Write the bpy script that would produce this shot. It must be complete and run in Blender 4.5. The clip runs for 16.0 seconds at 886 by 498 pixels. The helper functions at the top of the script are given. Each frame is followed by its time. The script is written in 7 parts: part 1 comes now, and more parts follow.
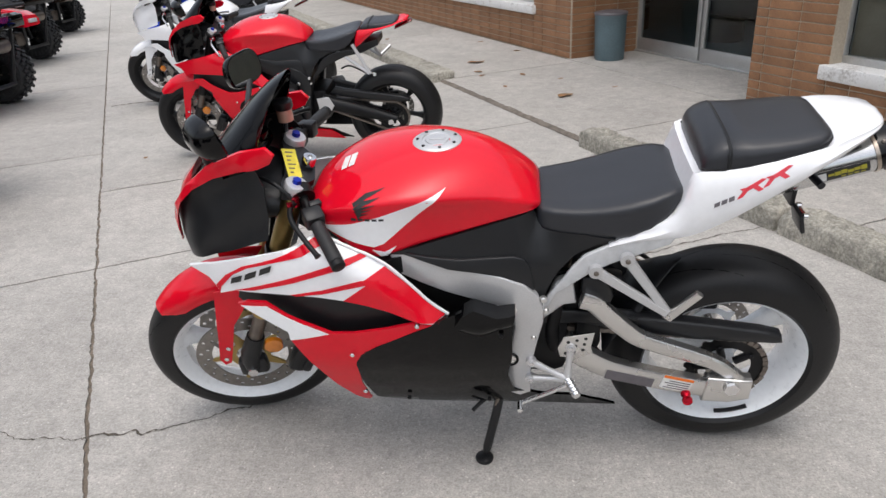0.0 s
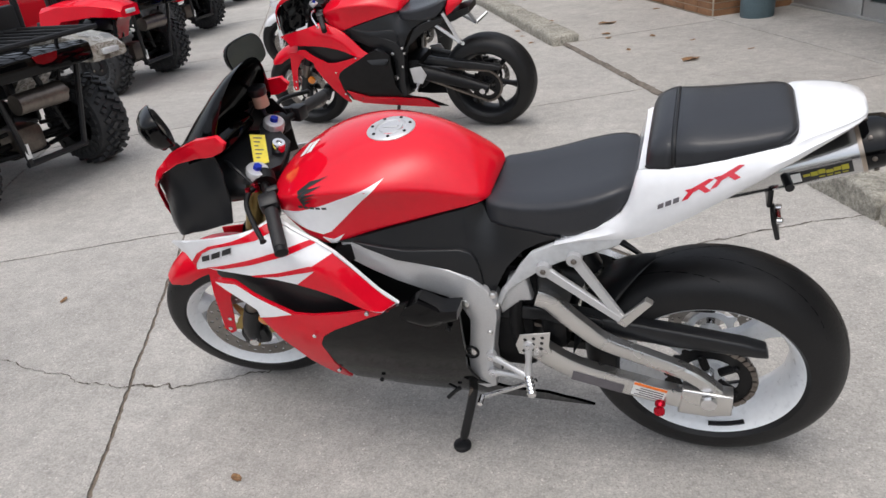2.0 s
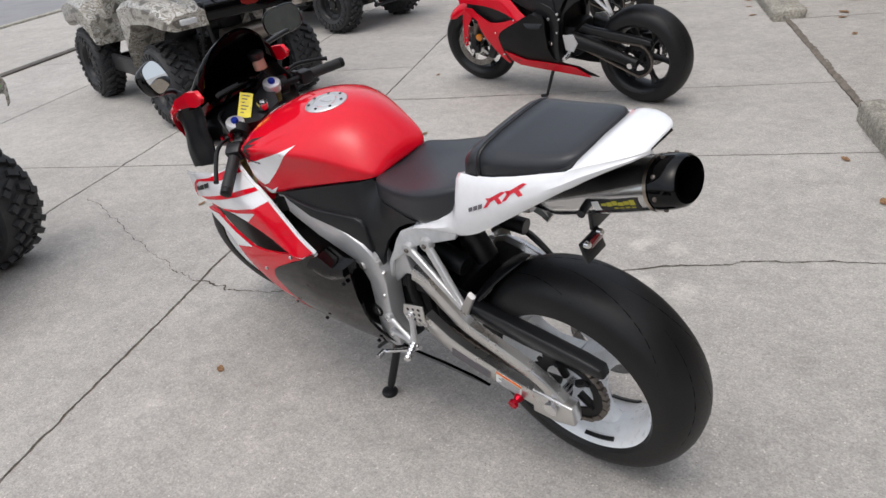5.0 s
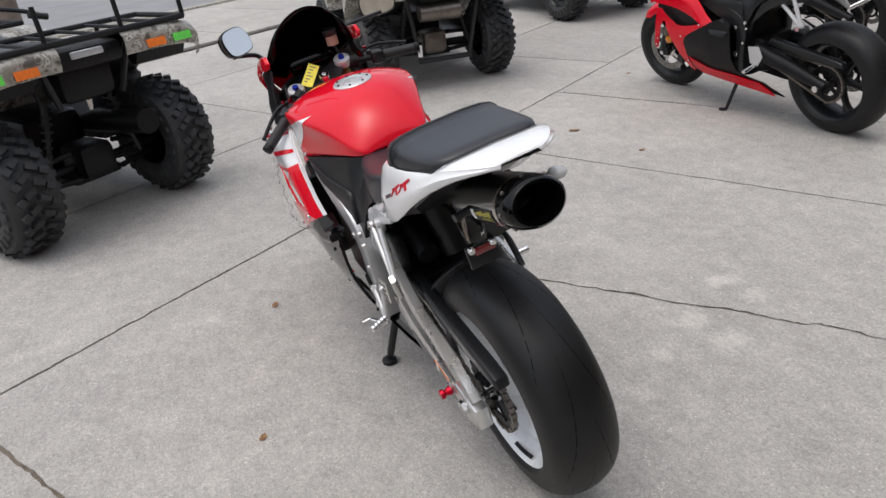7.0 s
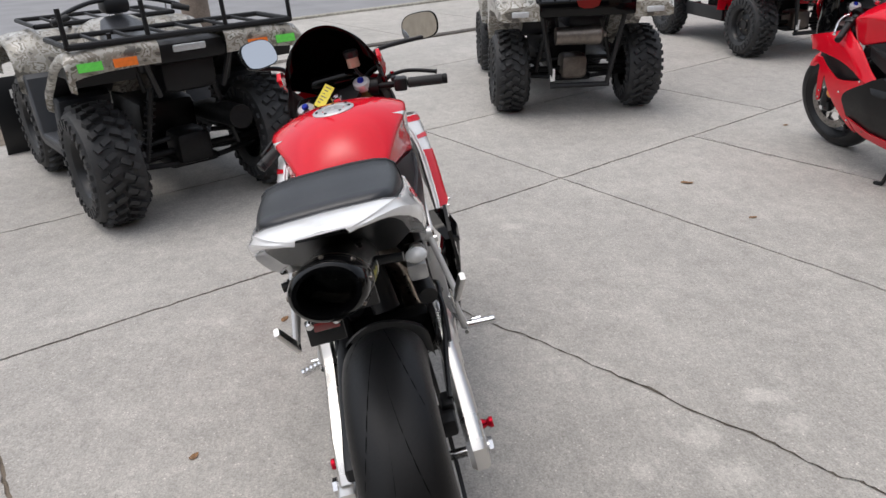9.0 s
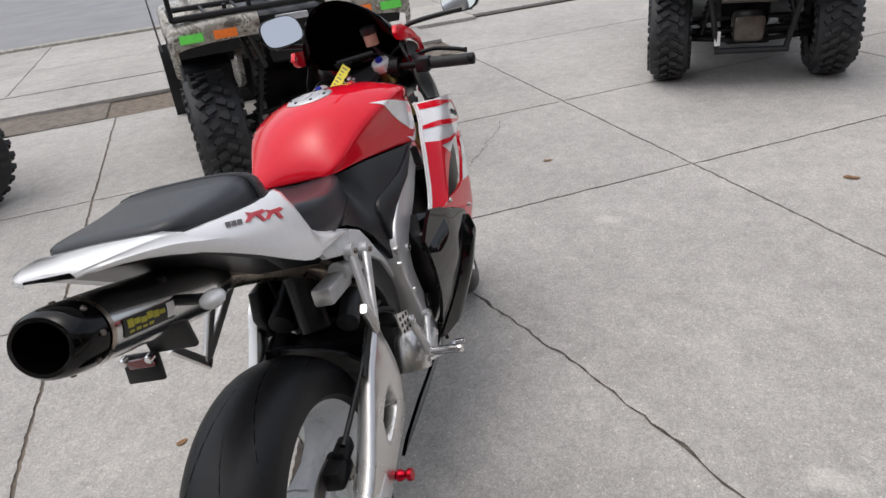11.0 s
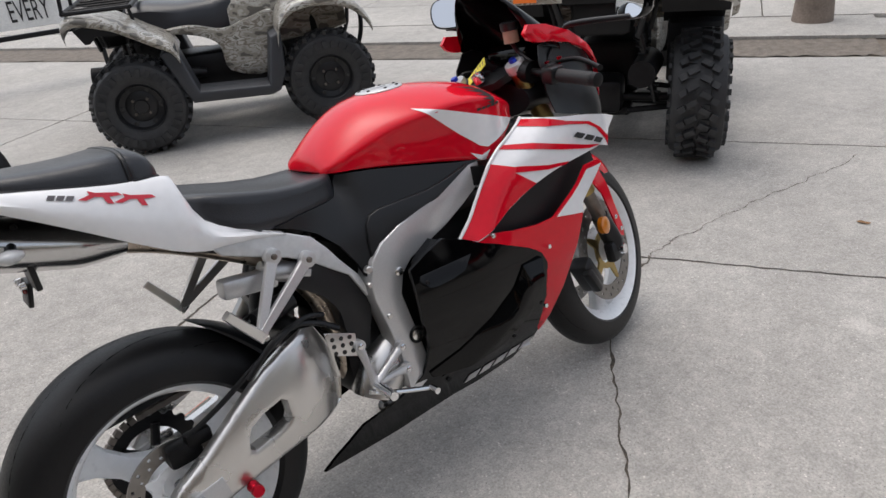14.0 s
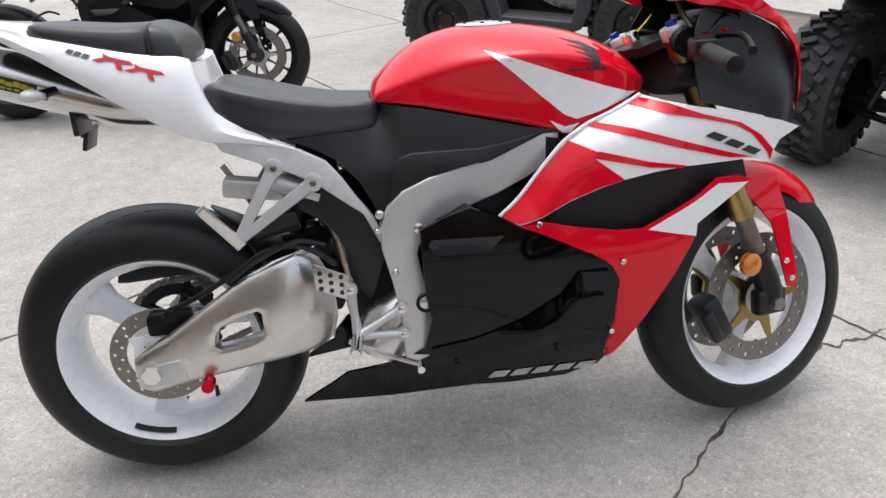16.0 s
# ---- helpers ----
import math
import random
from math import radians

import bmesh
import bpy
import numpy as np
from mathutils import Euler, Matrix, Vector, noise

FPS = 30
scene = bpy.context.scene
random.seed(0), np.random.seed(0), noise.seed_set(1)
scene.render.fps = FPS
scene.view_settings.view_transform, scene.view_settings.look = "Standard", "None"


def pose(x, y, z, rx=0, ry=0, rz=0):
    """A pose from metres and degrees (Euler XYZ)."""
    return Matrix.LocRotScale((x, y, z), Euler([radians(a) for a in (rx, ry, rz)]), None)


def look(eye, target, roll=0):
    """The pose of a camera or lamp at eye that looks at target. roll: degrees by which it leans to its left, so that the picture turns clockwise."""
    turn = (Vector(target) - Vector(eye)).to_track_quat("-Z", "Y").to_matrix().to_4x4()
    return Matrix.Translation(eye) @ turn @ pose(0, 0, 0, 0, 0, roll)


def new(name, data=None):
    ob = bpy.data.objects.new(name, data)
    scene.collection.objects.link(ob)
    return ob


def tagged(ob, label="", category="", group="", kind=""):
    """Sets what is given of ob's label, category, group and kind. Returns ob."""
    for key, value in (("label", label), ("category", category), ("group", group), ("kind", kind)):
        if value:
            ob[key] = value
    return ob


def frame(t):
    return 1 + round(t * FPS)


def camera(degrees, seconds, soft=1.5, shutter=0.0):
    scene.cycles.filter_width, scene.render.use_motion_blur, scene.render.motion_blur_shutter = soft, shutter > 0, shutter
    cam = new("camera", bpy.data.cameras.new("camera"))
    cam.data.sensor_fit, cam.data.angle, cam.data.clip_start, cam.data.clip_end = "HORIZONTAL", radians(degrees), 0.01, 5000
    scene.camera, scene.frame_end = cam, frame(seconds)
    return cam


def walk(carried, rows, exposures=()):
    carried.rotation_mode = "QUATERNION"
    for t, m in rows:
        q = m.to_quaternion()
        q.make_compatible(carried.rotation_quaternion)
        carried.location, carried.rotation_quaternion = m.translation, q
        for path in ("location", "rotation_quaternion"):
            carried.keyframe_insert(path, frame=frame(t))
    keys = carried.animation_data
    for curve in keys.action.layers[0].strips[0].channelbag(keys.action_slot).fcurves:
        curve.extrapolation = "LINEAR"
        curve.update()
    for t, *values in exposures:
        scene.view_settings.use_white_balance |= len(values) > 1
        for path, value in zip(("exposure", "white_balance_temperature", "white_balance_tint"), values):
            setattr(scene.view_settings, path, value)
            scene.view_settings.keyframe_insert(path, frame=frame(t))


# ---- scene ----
cam = camera(63.9, 16.0)

PATH = [
    (0, (0.303, -0.108, 1.436), (0.083, 1.698, 0.604), -3.1),
    (0.5, (0.486, -0.144, 1.452), (0.127, 1.644, 0.631), -4.5),
    (1, (0.582, -0.115, 1.448), (0.211, 1.668, 0.62), -6.3),
    (1.5, (0.664, -0.017, 1.424), (0.202, 1.73, 0.567), -4.6),
    (2, (0.807, 0.053, 1.45), (0.136, 1.711, 0.556), -7.2),
    (2.5, (1.032, 0.032, 1.467), (0.19, 1.631, 0.611), -8.7),
    (3, (1.19, 0.022, 1.474), (0.318, 1.6, 0.608), -9.9),
    (3.5, (1.253, 0.137, 1.458), (0.377, 1.678, 0.531), -7.4),
    (4, (1.355, 0.252, 1.47), (0.366, 1.709, 0.522), -4.4),
    (4.2, (1.436, 0.272, 1.489), (0.364, 1.666, 0.537), -5.5),
    (6.3, (1.928, 0.767, 1.449), (0.447, 1.763, 0.547), -4.7),
    (6.5, (1.991, 0.828, 1.444), (0.439, 1.721, 0.553), -5.1),
    (7, (2.151, 0.948, 1.45), (0.507, 1.638, 0.544), -5.5),
    (7.5, (2.168, 1.073, 1.442), (0.502, 1.724, 0.547), -6.7),
    (8, (2.076, 1.243, 1.437), (0.413, 1.863, 0.515), -3.5),
    (8.5, (2.051, 1.423, 1.434), (0.311, 1.825, 0.532), -4.3),
    (9, (2.106, 1.631, 1.444), (0.309, 1.837, 0.59), -2.7),
    (9.5, (2.06, 1.77, 1.444), (0.263, 1.843, 0.569), -3.3),
    (9.7, (2.001, 1.815, 1.44), (0.211, 1.845, 0.549), -3.0),
    (11.8, (1.623, 2.471, 1.408), (-0.007, 1.771, 0.483), -5.4),
    (12, (1.548, 2.498, 1.409), (-0.043, 1.746, 0.46), -3.4),
    (12.5, (1.400, 2.584, 1.419), (-0.122, 1.733, 0.455), -1.9),
    (13, (1.302, 2.759, 1.411), (-0.007, 1.573, 0.496), -5.0),
    (13.5, (1.215, 2.950, 1.411), (0.043, 1.618, 0.499), -4.5),
    (14, (1.080, 3.006, 1.392), (-0.017, 1.613, 0.482), -5.7),
    (14.5, (0.900, 2.978, 1.402), (-0.094, 1.572, 0.451), -2.5),
    (15, (0.760, 2.971, 1.363), (-0.024, 1.419, 0.389), -1.5),
    (15.5, (0.521, 2.995, 1.316), (0.079, 1.342, 0.324), -0.2),
    (16, (0.394, 3.094, 1.285), (0.173, 1.368, 0.303), -1.6),
]
EXPOSURES = [(0.0, 0.28), (3.5, 0.20), (7.0, 0.12), (9.5, 0.13), (12.5, 0.13), (14.5, 0.20), (15.2, 0.42), (16.0, 0.60)]
walk(cam, [(t, look(eye, target, roll)) for t, eye, target, roll in PATH], EXPOSURES)

# ---- light: overcast daylight ----
world = bpy.data.worlds.new("overcast_sky")
scene.world = world
world.use_nodes = True
wn, wl = world.node_tree.nodes, world.node_tree.links
wn.clear()
sky = wn.new("ShaderNodeTexSky")
sky.sky_type, sky.sun_disc = "NISHITA", False
sky.sun_elevation, sky.sun_rotation = radians(75), radians(170)
sky.dust_density, sky.ozone_density = 4.0, 1.0
grey = wn.new("ShaderNodeHueSaturation")
grey.inputs["Saturation"].default_value = 0.45
back, out = wn.new("ShaderNodeBackground"), wn.new("ShaderNodeOutputWorld")
back.inputs["Strength"].default_value = 0.185
wl.new(sky.outputs[0], grey.inputs["Color"])
wl.new(grey.outputs[0], back.inputs["Color"])
wl.new(back.outputs[0], out.inputs["Surface"])
sun = new("sun", bpy.data.lights.new("sun", "SUN"))
sun.data.energy, sun.data.angle, sun.data.color = 0.4, radians(110), (1.0, 0.985, 0.97)
sun.matrix_basis = look((0.5, -1.5, 12.0), (0.0, 1.5, 0.0))


# ---- materials ----
def mat(name, color, rough=0.5, metal=0.0, vary=0.12, scale=6.0, fine=60.0, bump=0.0, coat=0.0, spec=0.5, dirt=None, rvary=0.1, each=0.0):
    """A painted, plastic, metal or rubber surface with variation at two scales."""
    m = bpy.data.materials.new(name)
    m.use_nodes = True
    n, l = m.node_tree.nodes, m.node_tree.links
    p = n["Principled BSDF"]
    tc = n.new("ShaderNodeTexCoord")
    big, small = n.new("ShaderNodeTexNoise"), n.new("ShaderNodeTexNoise")
    big.inputs["Scale"].default_value, small.inputs["Scale"].default_value = scale, fine
    big.inputs["Detail"].default_value = small.inputs["Detail"].default_value = 4
    l.new(tc.outputs["Object"], big.inputs["Vector"]), l.new(tc.outputs["Object"], small.inputs["Vector"])
    add = n.new("ShaderNodeMath")
    add.operation = "ADD"
    l.new(big.outputs[0], add.inputs[0]), l.new(small.outputs[0], add.inputs[1])
    ramp = n.new("ShaderNodeMapRange")
    ramp.inputs[1].default_value, ramp.inputs[2].default_value = 0.7, 1.3
    ramp.inputs[3].default_value, ramp.inputs[4].default_value = 1 - vary, 1 + vary
    l.new(add.outputs[0], ramp.inputs[0])
    mul = n.new("ShaderNodeVectorMath")
    mul.operation = "SCALE"
    mul.inputs[0].default_value = color[:3]
    l.new(ramp.outputs[0], mul.inputs["Scale"])
    col = mul.outputs[0]
    if each:
        info, er, em = n.new("ShaderNodeObjectInfo"), n.new("ShaderNodeMapRange"), n.new("ShaderNodeVectorMath")
        er.inputs[3].default_value, er.inputs[4].default_value = 1 - each, 1 + each
        em.operation = "SCALE"
        l.new(info.outputs["Random"], er.inputs[0]), l.new(er.outputs[0], em.inputs["Scale"]), l.new(col, em.inputs[0])
        col = em.outputs[0]
    if dirt:
        mix, band = n.new("ShaderNodeMix"), n.new("ShaderNodeMapRange")
        mix.data_type = "RGBA"
        band.inputs[1].default_value, band.inputs[2].default_value = 1.0, 1.35
        band.inputs[4].default_value = dirt[3]
        l.new(add.outputs[0], band.inputs[0]), l.new(band.outputs[0], mix.inputs["Factor"])
        l.new(col, mix.inputs[6])
        mix.inputs[7].default_value = (*dirt[:3], 1)
        col = mix.outputs[2]
    l.new(col, p.inputs["Base Color"])
    rr = n.new("ShaderNodeMapRange")
    rr.inputs[1].default_value, rr.inputs[2].default_value = 0.35, 0.65
    rr.inputs[3].default_value, rr.inputs[4].default_value = max(rough * (1 - rvary), 0.02), min(rough * (1 + rvary), 1)
    l.new(small.outputs[0], rr.inputs[0]), l.new(rr.outputs[0], p.inputs["Roughness"])
    p.inputs["Metallic"].default_value = metal
    p.inputs["Specular IOR Level"].default_value = spec
    p.inputs["Coat Weight"].default_value, p.inputs["Coat Roughness"].default_value = coat, 0.04
    if bump:
        b = n.new("ShaderNodeBump")
        b.inputs["Strength"].default_value, b.inputs["Distance"].default_value = 0.6, bump
        l.new(small.outputs[0], b.inputs["Height"]), l.new(b.outputs[0], p.inputs["Normal"])
    return m


RED = mat("red_gloss_paint", (0.72, 0.004, 0.020), 0.5, coat=0.9, vary=0.04, spec=0.02)
RED.node_tree.nodes["Principled BSDF"].inputs["Coat IOR"].default_value = 1.45
BLUEP = mat("blue_gloss_paint", (0.01, 0.06, 0.55), 0.4, coat=0.9, vary=0.04, spec=0.1)
WHITE = mat("pearl_white_paint", (0.90, 0.905, 0.92), 0.2, coat=1.0, vary=0.03)
BLACKG = mat("gloss_black_plastic", (0.0015, 0.0015, 0.0018), 0.06, vary=0.2, spec=0.28)
BLACKM = mat("matt_black_plastic", (0.0105, 0.011, 0.0125), 0.36, spec=0.40, vary=0.2, bump=0.0004, fine=400)
VINYL = mat("black_seat_vinyl", (0.022, 0.0235, 0.028), 0.33, spec=0.5, vary=0.15, bump=0.0008, fine=350)
RUBBER = mat("tyre_rubber", (0.0085, 0.0085, 0.0092), 0.46, spec=0.36, vary=0.3, scale=9, bump=0.0005, fine=160)
KNOBBY = mat("dusty_offroad_rubber", (0.026, 0.027, 0.029), 0.6, vary=0.3, scale=14, bump=0.001, dirt=(0.06, 0.057, 0.053, 0.3))
GRIP = mat("black_grip_rubber", (0.015, 0.015, 0.016), 0.6, bump=0.001, fine=250)
RIMW = mat("white_wheel_paint", (0.90, 0.925, 0.95), 0.3, coat=0.5, vary=0.05)
GROOVE_SHADE = mat("groove_shade", (0.002, 0.002, 0.002), 0.9, spec=0.05)
DISC = mat("worn_disc_steel", (0.27, 0.255, 0.24), 0.36, 0.95, vary=0.15, scale=25)
DEEPM = mat("deep_black_plastic", (0.007, 0.007, 0.008), 0.5, spec=0.3, vary=0.2)
POLISH = mat("polished_silencer_steel", (0.60, 0.60, 0.60), 0.18, 1.0, vary=0.06, fine=20, scale=4)
GREYP = mat("grey_black_plastic", (0.034, 0.037, 0.043), 0.5, vary=0.15, bump=0.0006, fine=300)
ALU = mat("satin_silver_frame", (0.60, 0.60, 0.605), 0.32, 0.5, vary=0.06, bump=0.0002, fine=250, rvary=0.05)
BRUSHED = mat("brushed_aluminium", (0.70, 0.69, 0.675), 0.28, 0.95, vary=0.05, fine=7, scale=3, rvary=0.06)
CHROME = mat("polished_metal", (0.78, 0.78, 0.79), 0.14, 1.0, vary=0.05)
STEEL = mat("dull_steel", (0.20, 0.175, 0.155), 0.42, 0.9, vary=0.2, scale=20)
HEAT = mat("heat_tinted_steel", (0.42, 0.36, 0.30), 0.3, 1.0, vary=0.3, scale=10)
DARKM = mat("dark_metal", (0.012, 0.012, 0.013), 0.45, 0.6, vary=0.3)
GOLD = mat("gold_anodised", (0.42, 0.31, 0.12), 0.32, 1.0, vary=0.1)
REDAN = mat("red_anodised", (0.55, 0.01, 0.03), 0.28, 0.9)
BLUEAN = mat("blue_anodised", (0.02, 0.05, 0.5), 0.3, 0.8)
AMBER = mat("amber_reflector", (0.65, 0.2, 0.01), 0.2, coat=0.8)
TAILRED = mat("red_lens", (0.16, 0.003, 0.005), 0.12, coat=1.0)
CLEARL = mat("clear_lens", (0.55, 0.56, 0.57), 0.15, coat=1.0)
YELLOW = mat("yellow_tag_card", (0.92, 0.82, 0.09), 0.6)
OLIVE = mat("yellow_print", (0.42, 0.38, 0.03), 0.5)
PAPERW = mat("white_sticker", (0.8, 0.8, 0.78), 0.5)
INK = mat("black_print", (0.02, 0.02, 0.02), 0.5)
GREYINK = mat("grey_print", (0.12, 0.11, 0.12), 0.4)
REDINK = mat("red_print", (0.62, 0.01, 0.03), 0.3, coat=0.8)
ORANGE = mat("orange_sticker", (0.9, 0.2, 0.02), 0.5)
GREENST = mat("green_sticker", (0.15, 0.75, 0.1), 0.5)
SILVERP = mat("silver_body_paint", (0.62, 0.63, 0.64), 0.42, 0.15, coat=0.4)
FLUID = mat("brake_fluid_reservoir", (0.42, 0.27, 0.2), 0.25, coat=0.6)
MIRROR = mat("mirror_glass", (0.85, 0.86, 0.87), 0.02, 1.0, vary=0.0)
JOINT = mat("joint_grit", (0.165, 0.135, 0.105), 0.95, vary=0.5, scale=20, bump=0.003, fine=200)
DIRT = mat("dry_dirt", (0.17, 0.145, 0.12), 0.95, vary=0.4, scale=12, bump=0.006, fine=90)
CRACK = mat("crack_dark", (0.085, 0.072, 0.058), 0.95, vary=0.5, scale=30)
LEAF = mat("dry_leaf", (0.22, 0.12, 0.055), 0.8, vary=0.4, scale=50)
ASPHALT = mat("road_asphalt", (0.25, 0.25, 0.258), 0.9, vary=0.15, scale=1.5, bump=0.003, fine=150)
MORTAR = mat("mortar", (0.42, 0.36, 0.28), 0.9, vary=0.2, bump=0.002)
BRICK = mat("brown_brick", (0.27, 0.135, 0.065), 0.75, vary=0.3, scale=9, bump=0.002, fine=120, each=0.15)
SILL = mat("chipped_white_sill", (0.75, 0.74, 0.72), 0.7, vary=0.08, bump=0.003, dirt=(0.3, 0.27, 0.24, 0.8))
BIN = mat("blue_grey_bin", (0.10, 0.15, 0.17), 0.5, vary=0.15)
ALUD = mat("anodised_door_frame", (0.55, 0.55, 0.54), 0.4, 0.7, vary=0.08)
POST = mat("weathered_post", (0.2, 0.16, 0.13), 0.85, vary=0.3, scale=8, bump=0.004)



def concrete(name, base, stains=(), rough=1.0):
    """Old broomed concrete: pale aggregate specks, soft stains; stains: rows of (x, y, radius, lightness)."""
    m = bpy.data.materials.new(name)
    m.use_nodes = True
    n, l = m.node_tree.nodes, m.node_tree.links
    p = n["Principled BSDF"]
    geo = n.new("ShaderNodeNewGeometry")
    pos = geo.outputs["Position"]

    def tex(scale, detail=5.0, rough=0.6):
        t = n.new("ShaderNodeTexNoise")
        t.inputs["Scale"].default_value, t.inputs["Detail"].default_value, t.inputs["Roughness"].default_value = scale, detail, rough
        l.new(pos, t.inputs["Vector"])
        return t.outputs[0]

    def band(sock, a, b, lo, hi):
        r = n.new("ShaderNodeMapRange")
        r.inputs[1].default_value, r.inputs[2].default_value, r.inputs[3].default_value, r.inputs[4].default_value = a, b, lo, hi
        l.new(sock, r.inputs[0])
        return r.outputs[0]

    def math_(op, a, b):
        k = n.new("ShaderNodeMath")
        k.operation = op
        for i, s in enumerate((a, b)):
            if isinstance(s, (int, float)):
                k.inputs[i].default_value = s
            else:
                l.new(s, k.inputs[i])
        return k.outputs[0]

    value = math_("MULTIPLY", band(tex(0.7), 0.3, 0.7, 0.88, 1.10), band(tex(3.5), 0.3, 0.7, 0.92, 1.08))
    value = math_("MULTIPLY", value, band(tex(60, 3), 0.3, 0.7, 1 - 0.15 * rough, 1 + 0.15 * rough))
    value = math_("MULTIPLY", value, band(tex(150, 2), 0.32, 0.68, 0.82, 1.18))
    value = math_("MULTIPLY", value, band(tex(14, 4), 0.3, 0.7, 1 - 0.10 * rough, 1 + 0.10 * rough))
    info = n.new("ShaderNodeObjectInfo")
    value = math_("MULTIPLY", value, band(info.outputs["Random"], 0, 1, 0.95, 1.05))
    vor = n.new("ShaderNodeTexVoronoi")
    vor.inputs["Scale"].default_value = 70
    l.new(pos, vor.inputs["Vector"])
    value = math_("ADD", value, math_("MULTIPLY", band(vor.outputs["Distance"], 0.10, 0.26, 0.65, 0.0), band(tex(25), 0.46, 0.60, 0.0, 1.0)))
    pit = n.new("ShaderNodeTexVoronoi")
    pit.inputs["Scale"].default_value = 130
    l.new(pos, pit.inputs["Vector"])
    value = math_("SUBTRACT", value, math_("MULTIPLY", band(pit.outputs["Distance"], 0.08, 0.24, 0.6, 0.0), band(tex(14), 0.44, 0.58, 0.0, 1.0)))
    blot = tex(9, 6, 0.7)
    for x, y, r, k in stains:
        d = n.new("ShaderNodeVectorMath")
        d.operation = "DISTANCE"
        d.inputs[1].default_value = (x, y, 0)
        l.new(pos, d.inputs[0])
        near = math_("ADD", band(d.outputs["Value"], 0, r, 0.55, -0.35), math_("MULTIPLY", math_("SUBTRACT", blot, 0.5), 1.6))
        value = math_("ADD", value, math_("MULTIPLY", band(near, 0.12, 0.4, 0, 1), k))
    sc = n.new("ShaderNodeVectorMath")
    sc.operation = "SCALE"
    sc.inputs[0].default_value = base
    l.new(value, sc.inputs["Scale"])
    l.new(sc.outputs[0], p.inputs["Base Color"])
    p.inputs["Roughness"].default_value = 0.88
    b = n.new("ShaderNodeBump")
    b.inputs["Strength"].default_value, b.inputs["Distance"].default_value = min(1.0, 0.5 * rough), 0.003 * rough
    l.new(math_("ADD", tex(180, 3), math_("MULTIPLY", tex(20), 0.7)), b.inputs["Height"])
    l.new(b.outputs[0], p.inputs["Normal"])
    return m


STAINS = [(-1.10, 2.36, 0.14, 0.22), (0.40, 2.84, 0.13, 0.32), (0.55, 2.55, 0.14, 0.26), (0.54, 2.86, 0.13, 0.28), (0.71, 2.57, 0.17, 0.26), (0.65, 2.33, 0.10, 0.26), (0.78, 2.14, 0.10, 0.18), (0.1, 0.75, 0.18, 0.1), (-0.45, 1.0, 0.16, 0.12)]
CONCRETE = concrete("lot_concrete", (0.405, 0.387, 0.360), STAINS)
PAVING = concrete("walk_concrete", (0.40, 0.38, 0.35))
KERB = concrete("old_kerb_concrete", (0.37, 0.35, 0.30), (), 2.6)


def camo():
    m = mat("camouflage_plastic", (0.2, 0.17, 0.12), 0.35, coat=0.4)
    n, l = m.node_tree.nodes, m.node_tree.links
    p = n["Principled BSDF"]
    tc, t = n.new("ShaderNodeTexCoord"), n.new("ShaderNodeTexNoise")
    mp = n.new("ShaderNodeMapping")
    mp.inputs["Scale"].default_value = (5, 8, 11)
    t.inputs["Scale"].default_value, t.inputs["Detail"].default_value, t.inputs["Distortion"].default_value = 1.5, 7, 0.35
    r = n.new("ShaderNodeValToRGB")
    r.color_ramp.interpolation = "CONSTANT"
    e = r.color_ramp.elements
    e[0].color, e[1].position, e[1].color = (0.11, 0.10, 0.085, 1), 0.4, (0.29, 0.27, 0.225, 1)
    for at, c in ((0.47, (0.42, 0.40, 0.36, 1)), (0.53, (0.22, 0.195, 0.155, 1)), (0.58, (0.50, 0.49, 0.45, 1)), (0.65, (0.16, 0.15, 0.12, 1))):
        k = e.new(at)
        k.color = c
    l.new(tc.outputs["Object"], mp.inputs["Vector"]), l.new(mp.outputs[0], t.inputs["Vector"]), l.new(t.outputs[0], r.inputs[0])
    l.new(r.outputs[0], p.inputs["Base Color"])
    return m


CAMO = camo()


def glass(name, tint=(1, 1, 1), rough=0.0, alpha=0.0):
    m = bpy.data.materials.new(name)
    m.use_nodes = True
    p = m.node_tree.nodes["Principled BSDF"]
    p.inputs["Base Color"].default_value = (*tint, 1)
    p.inputs["Roughness"].default_value = rough
    p.inputs["Transmission Weight"].default_value = 1.0
    p.inputs["IOR"].default_value = 1.3
    return m


GLASS = glass("window_glass", (0.75, 0.8, 0.8))
SMOKE = mat("smoked_screen", (0.002, 0.002, 0.0025), 0.1, vary=0.1, spec=0.18)


# ---- builders ----
def V(*a):
    return Vector(a)


def part(name, bm, material, parent=None, label="", smooth=True, angle=40):
    """One mesh object from a bmesh, under a thing or a part."""
    bmesh.ops.remove_doubles(bm, verts=bm.verts, dist=1e-5)
    bmesh.ops.recalc_face_normals(bm, faces=bm.faces)
    me = bpy.data.meshes.new(name)
    if smooth:
        for f in bm.faces:
            f.smooth = True
        for e in bm.edges:
            if len(e.link_faces) == 2 and e.calc_face_angle(0) > radians(angle):
                e.smooth = False
    bm.to_mesh(me)
    bm.free()
    for m in material if isinstance(material, (list, tuple)) else (material,):
        me.materials.append(m)
    ob = new(name, me)
    if parent:
        ob.parent = parent
    if label:
        tagged(ob, label)
    return ob


def thing(name, m, label, category, group="", kind=""):
    """An empty at the base of a thing."""
    ob = new(name)
    ob.empty_display_size = 0.2
    ob.matrix_basis = m
    return tagged(ob, label, category, group, kind)


